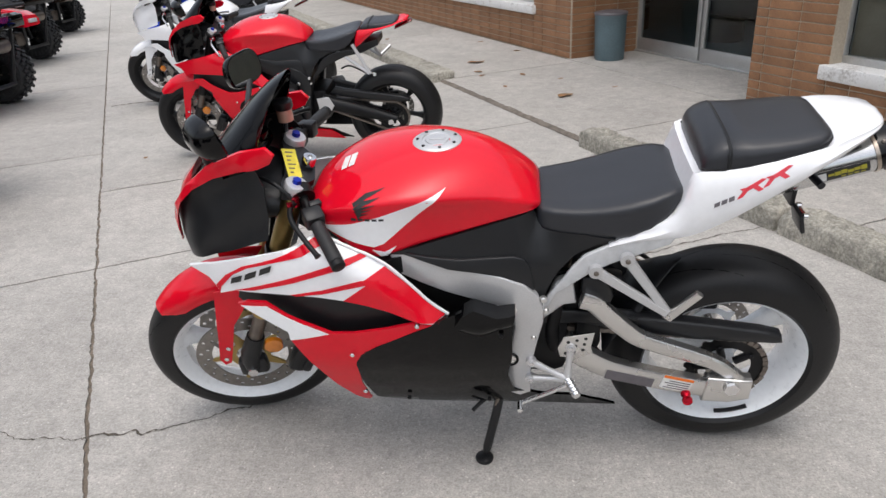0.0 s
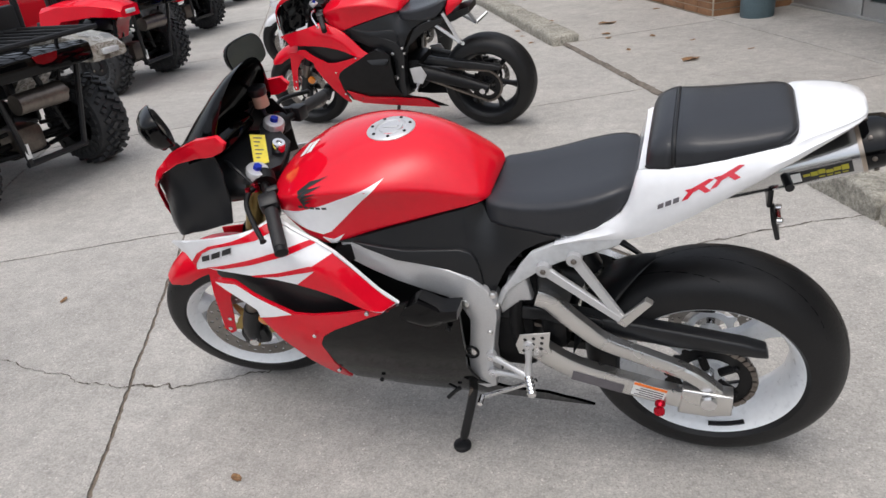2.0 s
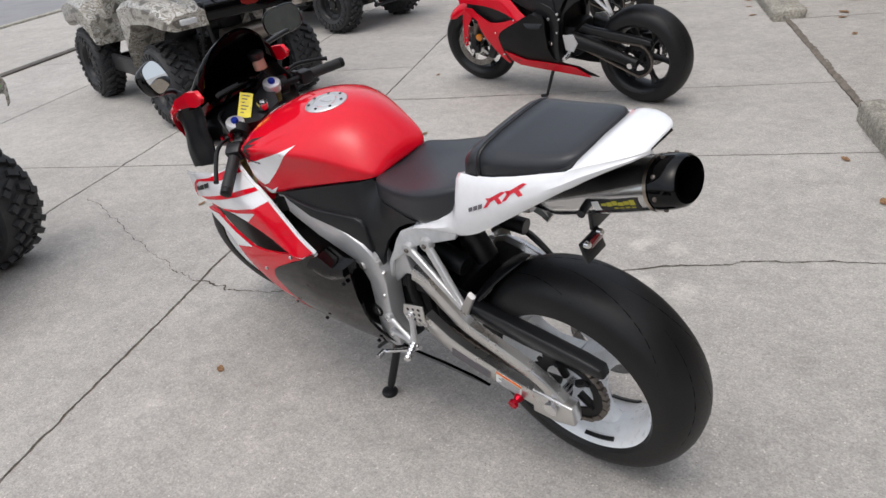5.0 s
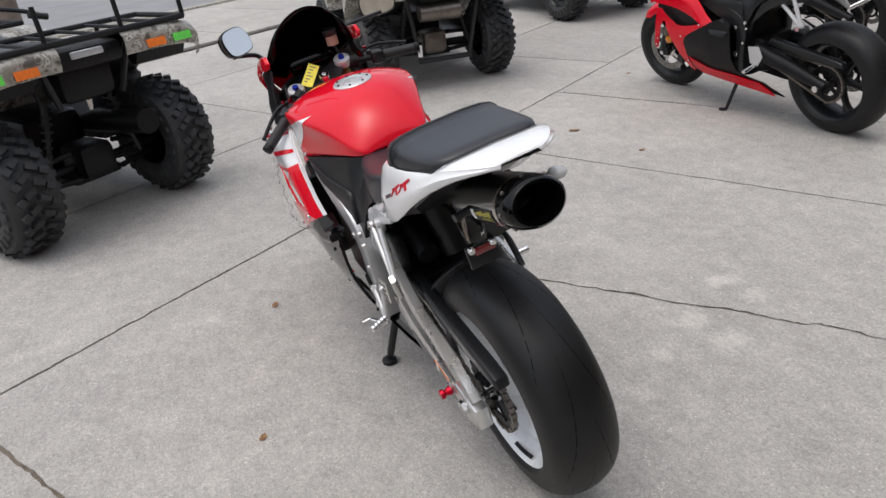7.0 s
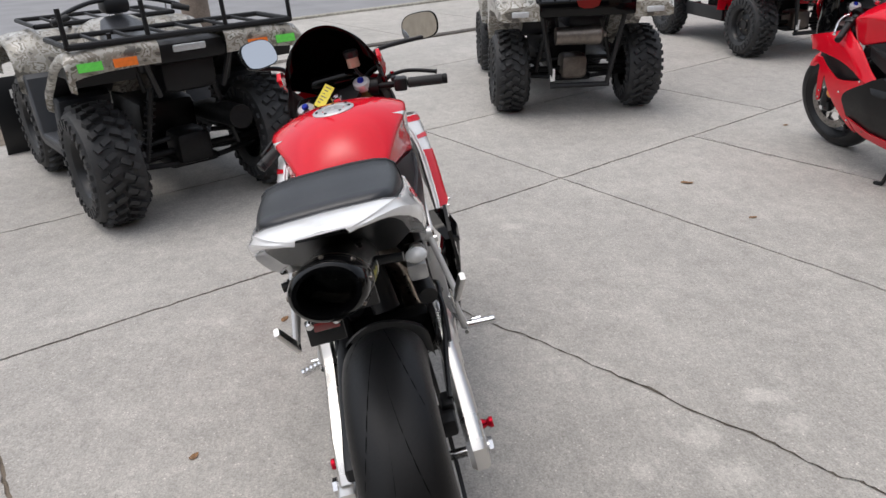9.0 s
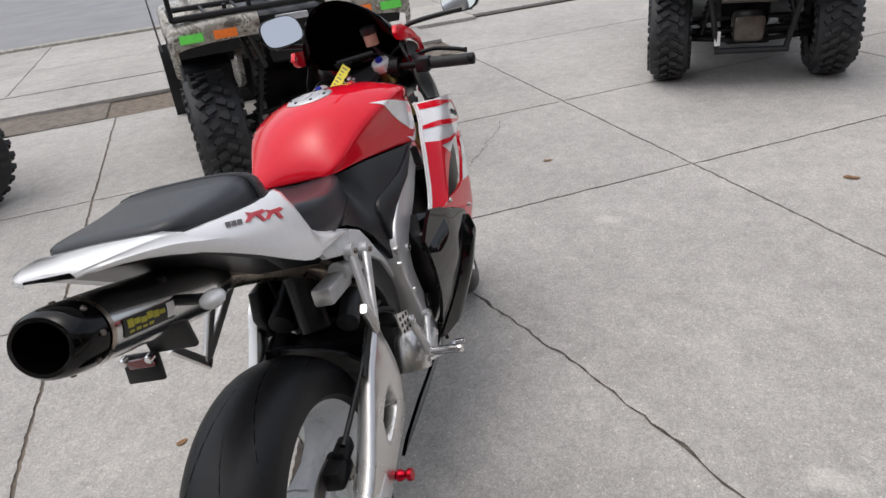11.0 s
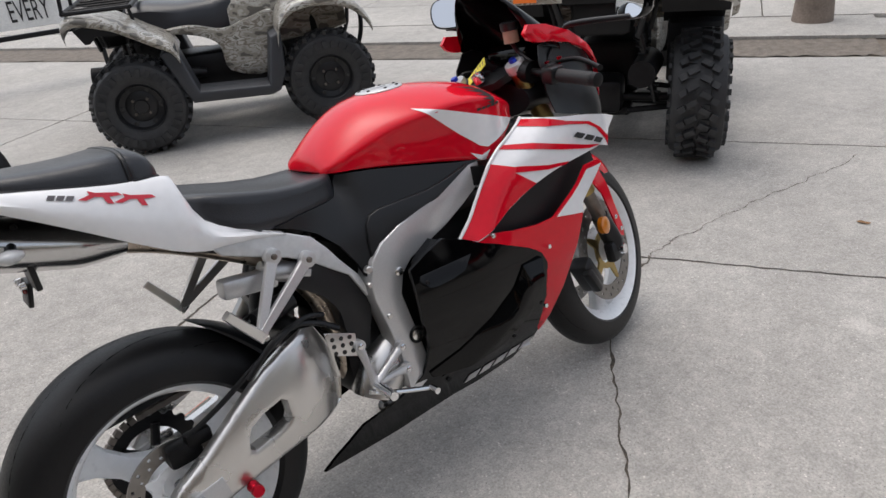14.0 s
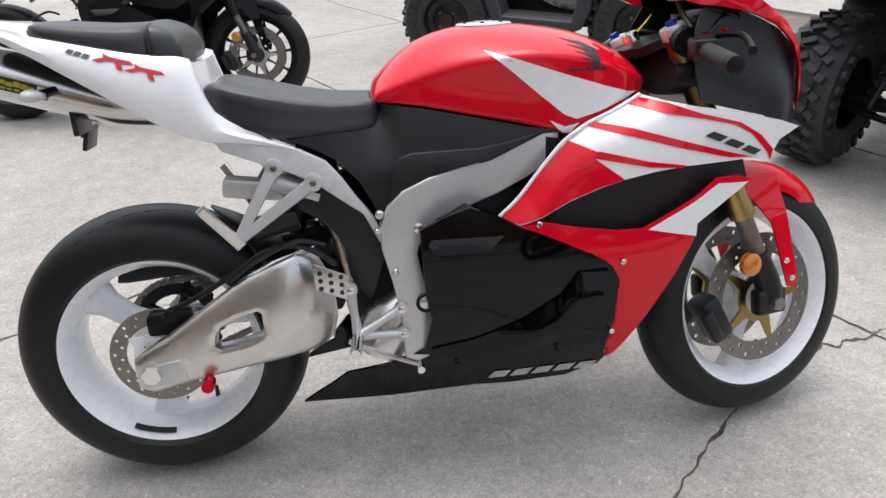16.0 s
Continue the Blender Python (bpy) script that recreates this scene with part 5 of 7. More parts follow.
    pad_rows = [(0.152, 0.958, 0.946, 0.108), (0.150, 0.976, 0.946, 0.124), (0.142, 0.994, 0.947, 0.133), (0.128, 1.005, 0.949, 0.138), (0.112, 1.012, 0.951, 0.140), (0.103, 1.0145, 0.952, 0.141), (0.100, 1.009, 0.952, 0.138), (0.096, 1.009, 0.952, 0.138), (0.093, 1.0135, 0.953, 0.140), (0.05, 1.012, 0.960, 0.1405), (0.0, 1.0135, 0.972, 0.138), (-0.05, 1.018, 0.983, 0.132), (-0.09, 1.022, 0.992, 0.124), (-0.108, 1.023, 0.998, 0.114), (-0.120, 1.020, 1.004, 0.098), (-0.126, 1.014, 1.006, 0.080)]
    if not main:
        pad_rows = [(x if x > 0 else x * (1 - 0.4 * slim), zt - 0.45 * slim * (zt - 0.83), zb - 0.45 * slim * (zb - 0.83), w * (1 - 0.3 * slim)) for x, zt, zb, w in pad_rows]
    seam = []
    for x, zt, zb, w in pad_rows:
        h = zt - zb
        half = [(0, zt), (0.40 * w, zt - 0.01 * h), (0.70 * w, zt - 0.06 * h), (0.87 * w, zt - 0.16 * h), (0.95 * w, zt - 0.32 * h), (0.985 * w, zt - 0.62 * h), (w, zb - 0.010)]
        rings.append([V(x, y, z) for y, z in half] + [V(x, -y, z) for y, z in reversed(half[1:])])
        seam.append((x, w * 0.995, zb + 0.002))
    loft(bm, rings)
    pad = part("pillion_seat", bm, VINYL, bike, "black vinyl pillion pad with a piped front edge", angle=60)
    for sd in (1, -1):
        bm = bmesh.new()
        tube(bm, [(x, sd * y, z) for x, y, z in seam[1:]], 0.0035, 6)
        part("piping", bm, BLACKM, pad)
    bm = bmesh.new()
    tube(bm, [rings[6][k] + V(-0.002, 0, 0.001) for k in (6, 5, 4, 3, 2, 1, 0, 12, 11, 10, 9, 8, 7)], 0.0055, 8)
    part("piping", bm, BLACKM, pad)
    for s in (1, -1):
        bm = bmesh.new()
        sheet(bm, STRIP, lambda x, z: 0.1605 - 0.002 * max(0, (x - 0.35)) / 0.15, s, 0.014, 0.5, 0.0)
        soften(bm, 0.004)
        part("subframe_cover", bm, c["strip"], bike, angle=60)
        if main:
            red = ((0.004, 0.950), (0.110, 0.907)) if s < 0 else ((0.074, 0.897), (-0.030, 0.950))
            grey = ((-0.044, 0.968), (-0.004, 0.954)) if s < 0 else ((0.124, 0.876), (0.080, 0.897))
            letters(tail, (G_KICK, G_KICK), *red, 0.020, REDINK, "red_mark", s, 0.002, 0.2)
            letters(tail, (G_BAR, G_BAR, G_BAR), *grey, 0.008, GREYINK, "grey_mark", s, 0.002, 0.3)
    # undertail, exhaust
    bm, rings = bmesh.new(), []
    for x, zt, zb, w in ((0.42, 0.74, 0.66, 0.08), (0.30, 0.775, 0.72, 0.09), (0.16, 0.825, 0.785, 0.10), (0.05, 0.885, 0.862, 0.145), (-0.06, 0.955, 0.934, 0.138), (-0.11, 0.98, 0.965, 0.126), (-0.15, 0.997, 0.986, 0.110), (-0.18, 1.008, 0.9995, 0.094), (-0.205, 1.014, 1.008, 0.076)) if main else ((0.42, 0.74, 0.66, 0.08), (0.30, 0.775, 0.72, 0.09), (0.16, 0.80, 0.745, 0.09), (0.05, 0.83, 0.79, 0.08)):
        rings.append([V(x, w, zt), V(x, w * 0.9, zb), V(x, -w * 0.9, zb), V(x, -w, zt)])
    loft(bm, rings)
    part("undertail", bm, BLACKM, bike)
    return bike, ST


def curve_edge(pts, steps=6):
    return [(p.x, p.y) for p in curve_pts([(x, z, 0) for x, z in pts], steps)]


def nose_y(x, z):
    """Half width of the nose above the fairing sides."""
    base = min(fair_y(x, 0.76), 0.21)
    t = max(0.0, min(1.0, (z - 0.76) / 0.25))
    front = max(0.0, min(1.0, (x - 1.30) / 0.14))
    return (base + (0.165 - base) * t) * (1 - 0.42 * front ** 2)


def front_end(bike, ST, c, main=True):
    """Fork, fender, brakes, bars, nose and screen."""
    d = V(0.40, 0, -0.9165)
    top = V(1.119, 0, 0.925)
    for s in (1, -1):
        y = V(0, 0.102 * s, 0)
        bm = bmesh.new()
        tube(bm, [ST @ (top + y), ST @ (top + y + d * 0.40), ST @ (top + y + d * 0.43), ST @ (top + y + d * 0.45)], [0.026, 0.026, 0.029, 0.029], 18)
        part("fork_tube", bm, GOLD if main else DARKM, bike, "gold fork tube" if main else "")
        bm = bmesh.new()
        tube(bm, [ST @ (top + y + d * 0.45), ST @ (top + y + d * 0.60)], [0.021, 0.021], 16)
        part("fork_slider", bm, STEEL, bike)
        bm = bmesh.new()
        ax = V(1.375, 0.105 * s, 0.298)
        tube(bm, [ST @ (top + y + d * 0.55), ST @ (top + y + d * 0.62), ST @ (ax + V(0, 0, 0.03)), ST @ ax], [0.026, 0.030, 0.030, 0.028], 14)
        box(bm, ax + V(-0.045, -0.018, -0.03), ax + V(0.04, 0.018, 0.035), 0.012, ST)
        part("fork_foot", bm, BLACKM, bike)
        bm = bmesh.new()
        tube(bm, [ST @ (ax + V(0, s * 0.012, 0)), ST @ (ax + V(0, s * 0.034, 0))], [0.017, 0.015], 12)
        part("axle_nut", bm, CHROME, bike)
        bm = bmesh.new()
        k = ST @ turn_about(V(1.375, 0, 0.298), (0, 1, 0), -28)
        box(bm, (1.215, 0.068 * s - 0.03, 0.285), (1.268, 0.068 * s + 0.035, 0.40), 0.014, k)
        box(bm, (1.20, 0.095 * s - 0.016, 0.30), (1.23, 0.095 * s + 0.016, 0.385), 0.01, k)
        part("front_caliper", bm, BLACKM, bike, "black radial brake caliper")
        bm = bmesh.new()
        tube(bm, [ST @ V(1.290, s * 0.128, 0.405), ST @ V(1.290, s * 0.142, 0.405), ST @ V(1.290, s * 0.146, 0.405)], [0.026, 0.026, 0.018], 24)
        part("reflector", bm, AMBER, bike, "round amber reflector")
        # nuts on the top clamp
        bm = bmesh.new()
        lathe(bm, [(0, 0.024), (0.010, 0.024), (0.0115, 0.022), (0.0115, 0.010)], 6, ST @ Matrix.Translation(top + y) @ d.to_track_quat("-Z", "Y").to_matrix().to_4x4(), "Z")
        part("preload_adjuster", bm, BLUEAN, bike, "blue anodised preload adjuster")
        bm = bmesh.new()
        lathe(bm, [(0.011, 0.014), (0.026, 0.013), (0.0285, 0.010), (0.0285, -0.012)], 28, ST @ Matrix.Translation(top + y) @ d.to_track_quat("-Z", "Y").to_matrix().to_4x4(), "Z")
        part("fork_cap", bm, ALU, bike)
    # yokes
    for k, (h, mat_) in enumerate(((0.0, BLACKM), (0.20, BLACKM))):
        fr = ST @ Matrix.Translation(top + d * (0.012 + h)) @ Matrix.Rotation(radians(-23.5), 4, "Y")
        bm = bmesh.new()
        poly = [(-0.055, -0.05), (-0.05, 0.05), (-0.02, 0.085), (-0.03, 0.125), (0.03, 0.13), (0.035, 0.09), (0.025, 0.05), (0.025, -0.05), (0.035, -0.09), (0.03, -0.13), (-0.03, -0.125), (-0.02, -0.085)]
        f = bm.faces.new([bm.verts.new((x, y, -0.012)) for x, y in poly])
        g = bmesh.ops.extrude_face_region(bm, geom=[f])
        bmesh.ops.translate(bm, vec=(0, 0, 0.02), verts=[v for v in g["geom"] if isinstance(v, bmesh.types.BMVert)])
        bmesh.ops.transform(bm, matrix=fr, verts=bm.verts)
        part("fork_yoke", bm, mat_, bike, angle=50)
    fr = ST @ Matrix.Translation(V(1.084, 0, 0.925)) @ Matrix.Rotation(radians(-23.5), 4, "Y")
    bm = bmesh.new()
    lathe(bm, [(0.0, 0.006), (0.006, 0.006), (0.008, 0.012), (0.016, 0.012), (0.018, 0.008), (0.018, -0.01)], 20, fr, "Z")
    part("ignition_lock", bm, CHROME, bike)
    if main:
        bm = bmesh.new()
        along, across = V(-0.025, 0.054, -0.052).normalized(), V(0.023, 0.030, 0.013)
        across = (across - along * across.dot(along)).normalized()
        tm = Matrix((along, across, along.cross(across))).transposed().to_4x4()
        if tm.to_3x3().col[2].z < 0:
            tm = Matrix((along, -across, -along.cross(across))).transposed().to_4x4()
        tm = Matrix.Translation((1.115, 0.042, 0.937)) @ tm
        box(bm, (-0.040, -0.020, -0.0008), (0.040, 0.020, 0.0008), 0, tm)
        tag = part("key_tag", bm, YELLOW, bike, "yellow paper key tag", smooth=False)
        bm = bmesh.new()
        for k in range(6):
            box(bm, (-0.032 + 0.011 * k, -0.012, 0.0012), (-0.029 + 0.011 * k, 0.010 - 0.006 * (k % 3), 0.0018), 0, tm)
        part("tag_print", bm, GREYINK, tag, smooth=False)
    # bars
    for s, a, b in ((1, V(1.072, 0.125, 0.880), V(0.967, 0.285, 0.802)), (-1, V(1.150, -0.145, 0.918), V(1.129, -0.362, 0.893))):
        u = (b - a).normalized()
        L = (b - a).length
        bm = bmesh.new()
        tube(bm, [a - u * 0.03, b - u * 0.02], 0.011, 12)
        tube(bm, [a - u * 0.035, a - u * 0.005], 0.03, 14)
        part("clip_on", bm, DARKM, bike)
        bm = bmesh.new()
        n = 26
        pts = [a + u * (L - 0.125) + u * (0.115 * k / n) for k in range(n + 1)]
        tube(bm, pts, [0.0165 + (0.0012 if k % 2 else 0) for k in range(n + 1)], 14)
        part("grip", bm, GRIP, bike, "black rubber grip")
        bm = bmesh.new()
        tube(bm, [b - u * 0.012, b - u * 0.008, b + u * 0.006, b + u * 0.008], [0.012, 0.017, 0.017, 0.012], 14)
        part("bar_end", bm, DARKM, bike)
        bm = bmesh.new()
        sw = a + u * (L - 0.150)
        q = u.to_track_quat("Z", "X").to_matrix().to_4x4()
        box(bm, (-0.022, -0.024, -0.022), (0.022, 0.024, 0.022), 0.008, Matrix.Translation(sw) @ q)
        box(bm, (-0.012, -0.03, -0.03), (0.012, 0.0, -0.012), 0.004, Matrix.Translation(sw + V(0, 0, 0.012)) @ q)
        part("switch_block", bm, BLACKM, bike)
        fw = V(0.917, 0, 0.4)
        lv = [a + u * 0.02 + fw * 0.03, a + u * 0.05 + fw * 0.055, a + u * 0.10 + fw * 0.070, a + u * 0.155 + fw * 0.060, a + u * 0.20 + fw * 0.045]
        bm = bmesh.new()
        tube(bm, curve_pts(lv, 5), [0.008] * 6 + [0.0065] * 14 + [0.0085], 10)
        part("lever", bm, DARKM if main else CHROME, bike, "dark adjustable lever" if main else "silver lever")
        bm = bmesh.new()
        tube(bm, [lv[0] - V(0, 0, 0.01), lv[0] + V(0, 0, 0.012)], 0.009, 10)
        tube(bm, [lv[1] - V(0, 0, 0.006), lv[1] + V(0, 0, 0.012)], 0.007, 10)
        part("lever_adjuster", bm, REDAN, bike)
        bm = bmesh.new()
        tube(bm, curve_pts([a + u * 0.02 + fw * 0.03, a + fw * 0.08 + V(0, 0, 0.02), V(1.23, 0.05 * s, 0.90), V(1.24, 0.02 * s, 0.80)], 6), 0.0045, 8)
        part("cable", bm, BLACKM, bike)
    bm = bmesh.new()
    tube(bm, [(1.151, -0.078, 1.0), (1.151, -0.078, 1.032)], 0.021, 18)
    rs = part("fluid_reservoir", bm, FLUID, bike, "brown translucent brake fluid reservoir")
    bm = bmesh.new()
    tube(bm, [(1.151, -0.078, 1.032), (1.151, -0.078, 1.036), (1.151, -0.078, 1.052), (1.151, -0.078, 1.056)], [0.022, 0.025, 0.025, 0.018], 18)
    part("reservoir_lid", bm, BLACKM, rs)
    bm = bmesh.new()
    tube(bm, curve_pts([(1.151, -0.078, 1.0), (1.16, -0.09, 0.97), (1.165, -0.12, 0.945)]), 0.006, 8)
    part("reservoir_hose", bm, BLACKM, rs)
    # cockpit
    bm = bmesh.new()
    box(bm, (1.19, -0.085, 0.935), (1.27, 0.085, 0.985), 0.02, turn_about(V(1.22, 0, 0.96), (0, 1, 0), 25))
    part("instrument_panel", bm, BLACKG, bike)
    bm, rings = bmesh.new(), []
    for x, zt, zb, w in ((1.14, 0.90, 0.80, 0.12), (1.22, 0.935, 0.79, 0.15), (1.30, 0.92, 0.77, 0.14), (1.38, 0.87, 0.76, 0.10), (1.42, 0.82, 0.76, 0.05)):
        rings.append([V(x, w * math.cos(2 * math.pi * k / 20), (zt + zb) / 2 + (zt - zb) / 2 * math.sin(2 * math.pi * k / 20)) for k in range(20)])
    loft(bm, rings)
    part("inner_cowl", bm, BLACKM, bike)
    BL = [(1.16, 0.806), (1.2, 0.794), (1.30, 0.768), (1.365, 0.745), (1.405, 0.737), (1.416, 0.775), (1.409, 0.84), (1.388, 0.892), (1.33, 0.936), (1.28, 0.962), (1.21, 0.988), (1.168, 0.984), (1.148, 0.94), (1.15, 0.87)]
    RD = [(1.108, 1.022), (1.126, 1.042), (1.189, 1.033), (1.275, 1.000), (1.335, 0.953), (1.388, 0.892), (1.418, 0.825), (1.427, 0.775), (1.418, 0.762), (1.410, 0.80), (1.392, 0.855), (1.362, 0.905), (1.318, 0.945), (1.262, 0.972), (1.203, 0.985), (1.150, 0.992), (1.120, 1.004)]
    for s in (1, -1):
        bm = bmesh.new()
        sheet(bm, BL, lambda x, z: nose_y(x, z) - 0.014 + 0.007 * math.sin(38 * (x + 0.5 * z)) * math.sin(30 * z - 9 * x), s, 0.004, 0.02)
        part("headlight_surround", bm, c.get("nose", BLACKG), bike, "glossy nose panel", angle=60)
        bm = bmesh.new()
        sheet(bm, RD, lambda x, z: nose_y(x, z) + 0.010, s, 0.012, 0.03, 0.004)
        part("nose_fairing", bm, c["paint"], bike, angle=60)
    # top skin under the screen
    bm, rings = bmesh.new(), []
    for x, z, w in ((1.15, 1.000, 0.172), (1.22, 0.985, 0.172), (1.28, 0.962, 0.166), (1.335, 0.925, 0.150), (1.38, 0.88, 0.120), (1.415, 0.82, 0.085), (1.42, 0.765, 0.07)):
        rings.append([V(x + 0.035 * (1 - (k / 6 - 1) ** 2), w * (k / 6 - 1), z - 0.004 + 0.02 * (1 - (k / 6 - 1) ** 2)) for k in range(13)])
    rings = rings[3:]
    loft(bm, rings, cap=False, closed=False)
    part("nose_top", bm, c["paint"], bike)
    bm, rings = bmesh.new(), []
    for x, z, w, drop, sweep in ((1.385, 0.905, 0.08, 0.01, -0.03), (1.35, 0.945, 0.125, 0.02, -0.03), (1.30, 0.998, 0.152, 0.05, -0.03), (1.25, 1.046, 0.162, 0.08, -0.02), (1.20, 1.092, 0.162, 0.115, -0.01), (1.16, 1.124, 0.157, 0.135, 0.01), (1.128, 1.145, 0.147, 0.142, 0.035), (1.108, 1.155, 0.13, 0.135, 0.05), (1.100, 1.158, 0.118, 0.125, 0.056)):
        ring = []
        for k in range(21):
            a = math.pi / 2 * (k / 10 - 1)
            ring.append(V(x + sweep * (1 - math.cos(a)), w * math.sin(a), z - drop * (1 - math.cos(a))))
        rings.append(ring)
    loft(bm, rings, cap=False, closed=False)
    bmesh.ops.solidify(bm, geom=bm.faces[:], thickness=0.003)
    part("windscreen", bm, SMOKE, bike, "dark smoked windscreen")
    # mirrors
    for s, ctr, face, foot in ((1, V(1.222, 0.219, 1.101), V(-0.70, -0.66, 0.27), V(1.27, 0.150, 1.000)), (-1, V(1.337, -0.332, 1.046), V(-0.88, 0.35, 0.22), V(1.28, -0.155, 0.985))):
        q = face.to_track_quat("Z", "Y").to_matrix().to_4x4()
        mm = Matrix.Translation(ctr) @ q
        outline = smooth_poly([(-0.066, -0.024), (-0.045, -0.044), (0.022, -0.046), (0.060, -0.033), (0.070, 0.0), (0.062, 0.033), (0.033, 0.047), (-0.035, 0.044), (-0.064, 0.02)], (), 4)
        if s > 0:
            outline = [(-x, z) for x, z in outline][::-1]
        bm = bmesh.new()
        loft(bm, [[mm @ V(x * k, z * k, h) for x, z in outline] for k, h in ((0.35, -0.045), (0.7, -0.036), (0.92, -0.02), (1.0, 0.0), (0.97, 0.004))])
        mi = part("mirror", bm, BLACKG, bike, "black mirror shell")
        bm = bmesh.new()
        bm.faces.new([bm.verts.new(mm @ V(x * 0.93, z * 0.92, 0.0055)) for x, z in outline])
        part("mirror_glass", bm, MIRROR, mi, "mirror glass", smooth=False)
        bm = bmesh.new()
        tube(bm, curve_pts([foot, foot + V(0.0, 0.02 * s, 0.03), ctr + mm.to_3x3() @ V(0.03 * (1 if s > 0 else -1) * -1, -0.035, -0.02)], 5), [0.012] * 3 + [0.008] * 7 + [0.01], 10)
        part("mirror_stalk", bm, BLACKM, mi)
    # fender over the wheel
    bm, rings = bmesh.new(), []
    c0 = V(1.375, 0, 0.298)
    for k in range(17):
        a = radians(44 + 74 * k / 16)
        t = k / 16
        w = 0.070 * (0.55 + 0.45 * math.sin(math.pi * min(1, 0.12 + t * 0.9)))
        r = 0.318 + 0.012 * math.sin(math.pi * t)
        ring = []
        for j in range(13):
            b = math.pi / 2 * (j / 6 - 1) * 1.15
            y, rr = w * math.sin(b), r - 0.055 * (1 - math.cos(b))
            ring.append(ST @ (c0 + V(rr * math.cos(a), y, rr * math.sin(a))))
        rings.append(ring)
    loft(bm, rings, cap=False, closed=False)
    bmesh.ops.solidify(bm, geom=bm.faces[:], thickness=0.004)
    part("front_fender", bm, c["paint"], bike, "glossy front fender")
    for s in (1, -1):
        bm = bmesh.new()
        LEG = [(1.34, 0.60), (1.41, 0.60), (1.425, 0.52), (1.445, 0.42), (1.462, 0.345), (1.452, 0.318), (1.432, 0.325), (1.412, 0.39), (1.385, 0.48), (1.335, 0.545), (1.27, 0.565), (1.26, 0.59)]
        sheet(bm, LEG, lambda x, z: 0.086 + 0.02 * max(0, min(1, (0.60 - z) / 0.1)), s, 0.005, 0.03)
        bmesh.ops.transform(bm, matrix=ST, verts=bm.verts)
        leg = part("fender_side", bm, c["paint"], bike, angle=60)
        bm = bmesh.new()
        for x, z in ((1.425, 0.39), (1.442, 0.345)):
            bolt(bm, ST @ V(x, s * 0.108, z), 0.007, (0, s, 0), 0.004)
        part("fender_bolt", bm, CHROME, leg)


def rear_end(bike, c):
    """Silencer, lights, pegs, hugger, stand."""
    # silencer along its axis
    a, b = V(0.06, 0.0, 0.835), V(-0.298, 0.010, 0.952)
    u = (b - a).normalized()
    side = V(0, 1, 0)
    up = u.cross(side) * -1

    def oval(t, w, h, n=36):
        p = a + u * t
        return [p + side * (w * math.cos(2 * math.pi * k / n)) + up * (h * math.sin(2 * math.pi * k / n)) for k in range(n)]

    L = (b - a).length
    bm = bmesh.new()
    loft(bm, [oval(-0.02, 0.033, 0.028), oval(0.03, 0.052, 0.042), oval(0.06, 0.062, 0.049), oval(0.08, 0.065, 0.0505), oval(L - 0.11, 0.067, 0.0515), oval(L - 0.054, 0.066, 0.050)], cap=False)
    can = part("silencer", bm, POLISH, bike, "brushed steel oval silencer")
    bm = bmesh.new()
    loft(bm, [oval(L - 0.060, 0.0685, 0.0525), oval(L - 0.052, 0.0685, 0.0525)], cap=False)
    part("silencer_band", bm, HEAT, can)
    bm = bmesh.new()
    loft(bm, [oval(L - 0.052, 0.066, 0.0505), oval(L - 0.025, 0.065, 0.0495), oval(L - 0.006, 0.060, 0.046), oval(L, 0.054, 0.041), oval(L, 0.046, 0.035), oval(L - 0.02, 0.041, 0.031), oval(L - 0.12, 0.037, 0.028), oval(L - 0.12, 0.001, 0.001)], cap=False)
    part("end_cap", bm, BLACKG, can, "black end cap with a hollow outlet")
    for k in range(8):
        bm = bmesh.new()
        p = oval(L - 0.038, 0.067, 0.0515, 8)[k]
        bolt(bm, p, 0.0045, p - (a + u * (L - 0.038)), 0.002)
        part("end_cap_rivet", bm, STEEL, can)
    for s in (1, -1):
        def patch(t0, t1, e0, e1, lift, material, name, par):
            bm = bmesh.new()
            rows = []
            for i in range(7):
                t = t0 + (t1 - t0) * i / 6
                rows.append([a + u * t + side * (s * (0.0665 + lift) * math.cos(radians(e0 + (e1 - e0) * j / 5))) + up * ((0.0512 + lift) * math.sin(radians(e0 + (e1 - e0) * j / 5))) for j in range(6)])
            loft(bm, rows, cap=False, closed=False)
            return part(name, bm, material, par)
        pl = patch(L - 0.185, L - 0.075, -22, 8, 0.0012, INK, "maker_plate", can)
        for k in range(6):
            t = L - 0.162 + 0.0135 * k
            patch(t, t + 0.0125, -7 - 2 * (k % 2), 0 + 2 * (k % 3), 0.0020, OLIVE, "yellow_mark", pl)
            if k > 1:
                patch(t, t + 0.010, -17, -12 - (k % 2), 0.0020, OLIVE, "yellow_mark", pl)
        patch(L - 0.184, L - 0.166, -18, 6, 0.0022, PAPERW, "white_mark", pl)
    bm = bmesh.new()
    tube(bm, curve_pts([(0.06, 0.0, 0.835), (0.14, -0.005, 0.805), (0.24, -0.03, 0.755), (0.34, -0.06, 0.69), (0.41, -0.08, 0.58), (0.43, -0.08, 0.45), (0.46, -0.06, 0.33), (0.6, -0.03, 0.27)], 6), 0.026, 14)
    part("exhaust_pipe", bm, HEAT, bike, "heat-tinted exhaust pipe")
    # plate holder with tail light
    bm = bmesh.new()
    box(bm, (-0.10, -0.045, 0.80), (-0.088, 0.045, 0.93), 0.004)
    box(bm, (-0.108, 0.03, 0.755), (-0.098, 0.10, 0.805), 0.003, turn_about(V(-0.1, 0, 0.79), (0, 1, 0), 15))
    ph = part("plate_holder", bm, BLACKM, bike, "black plate holder under the tail")
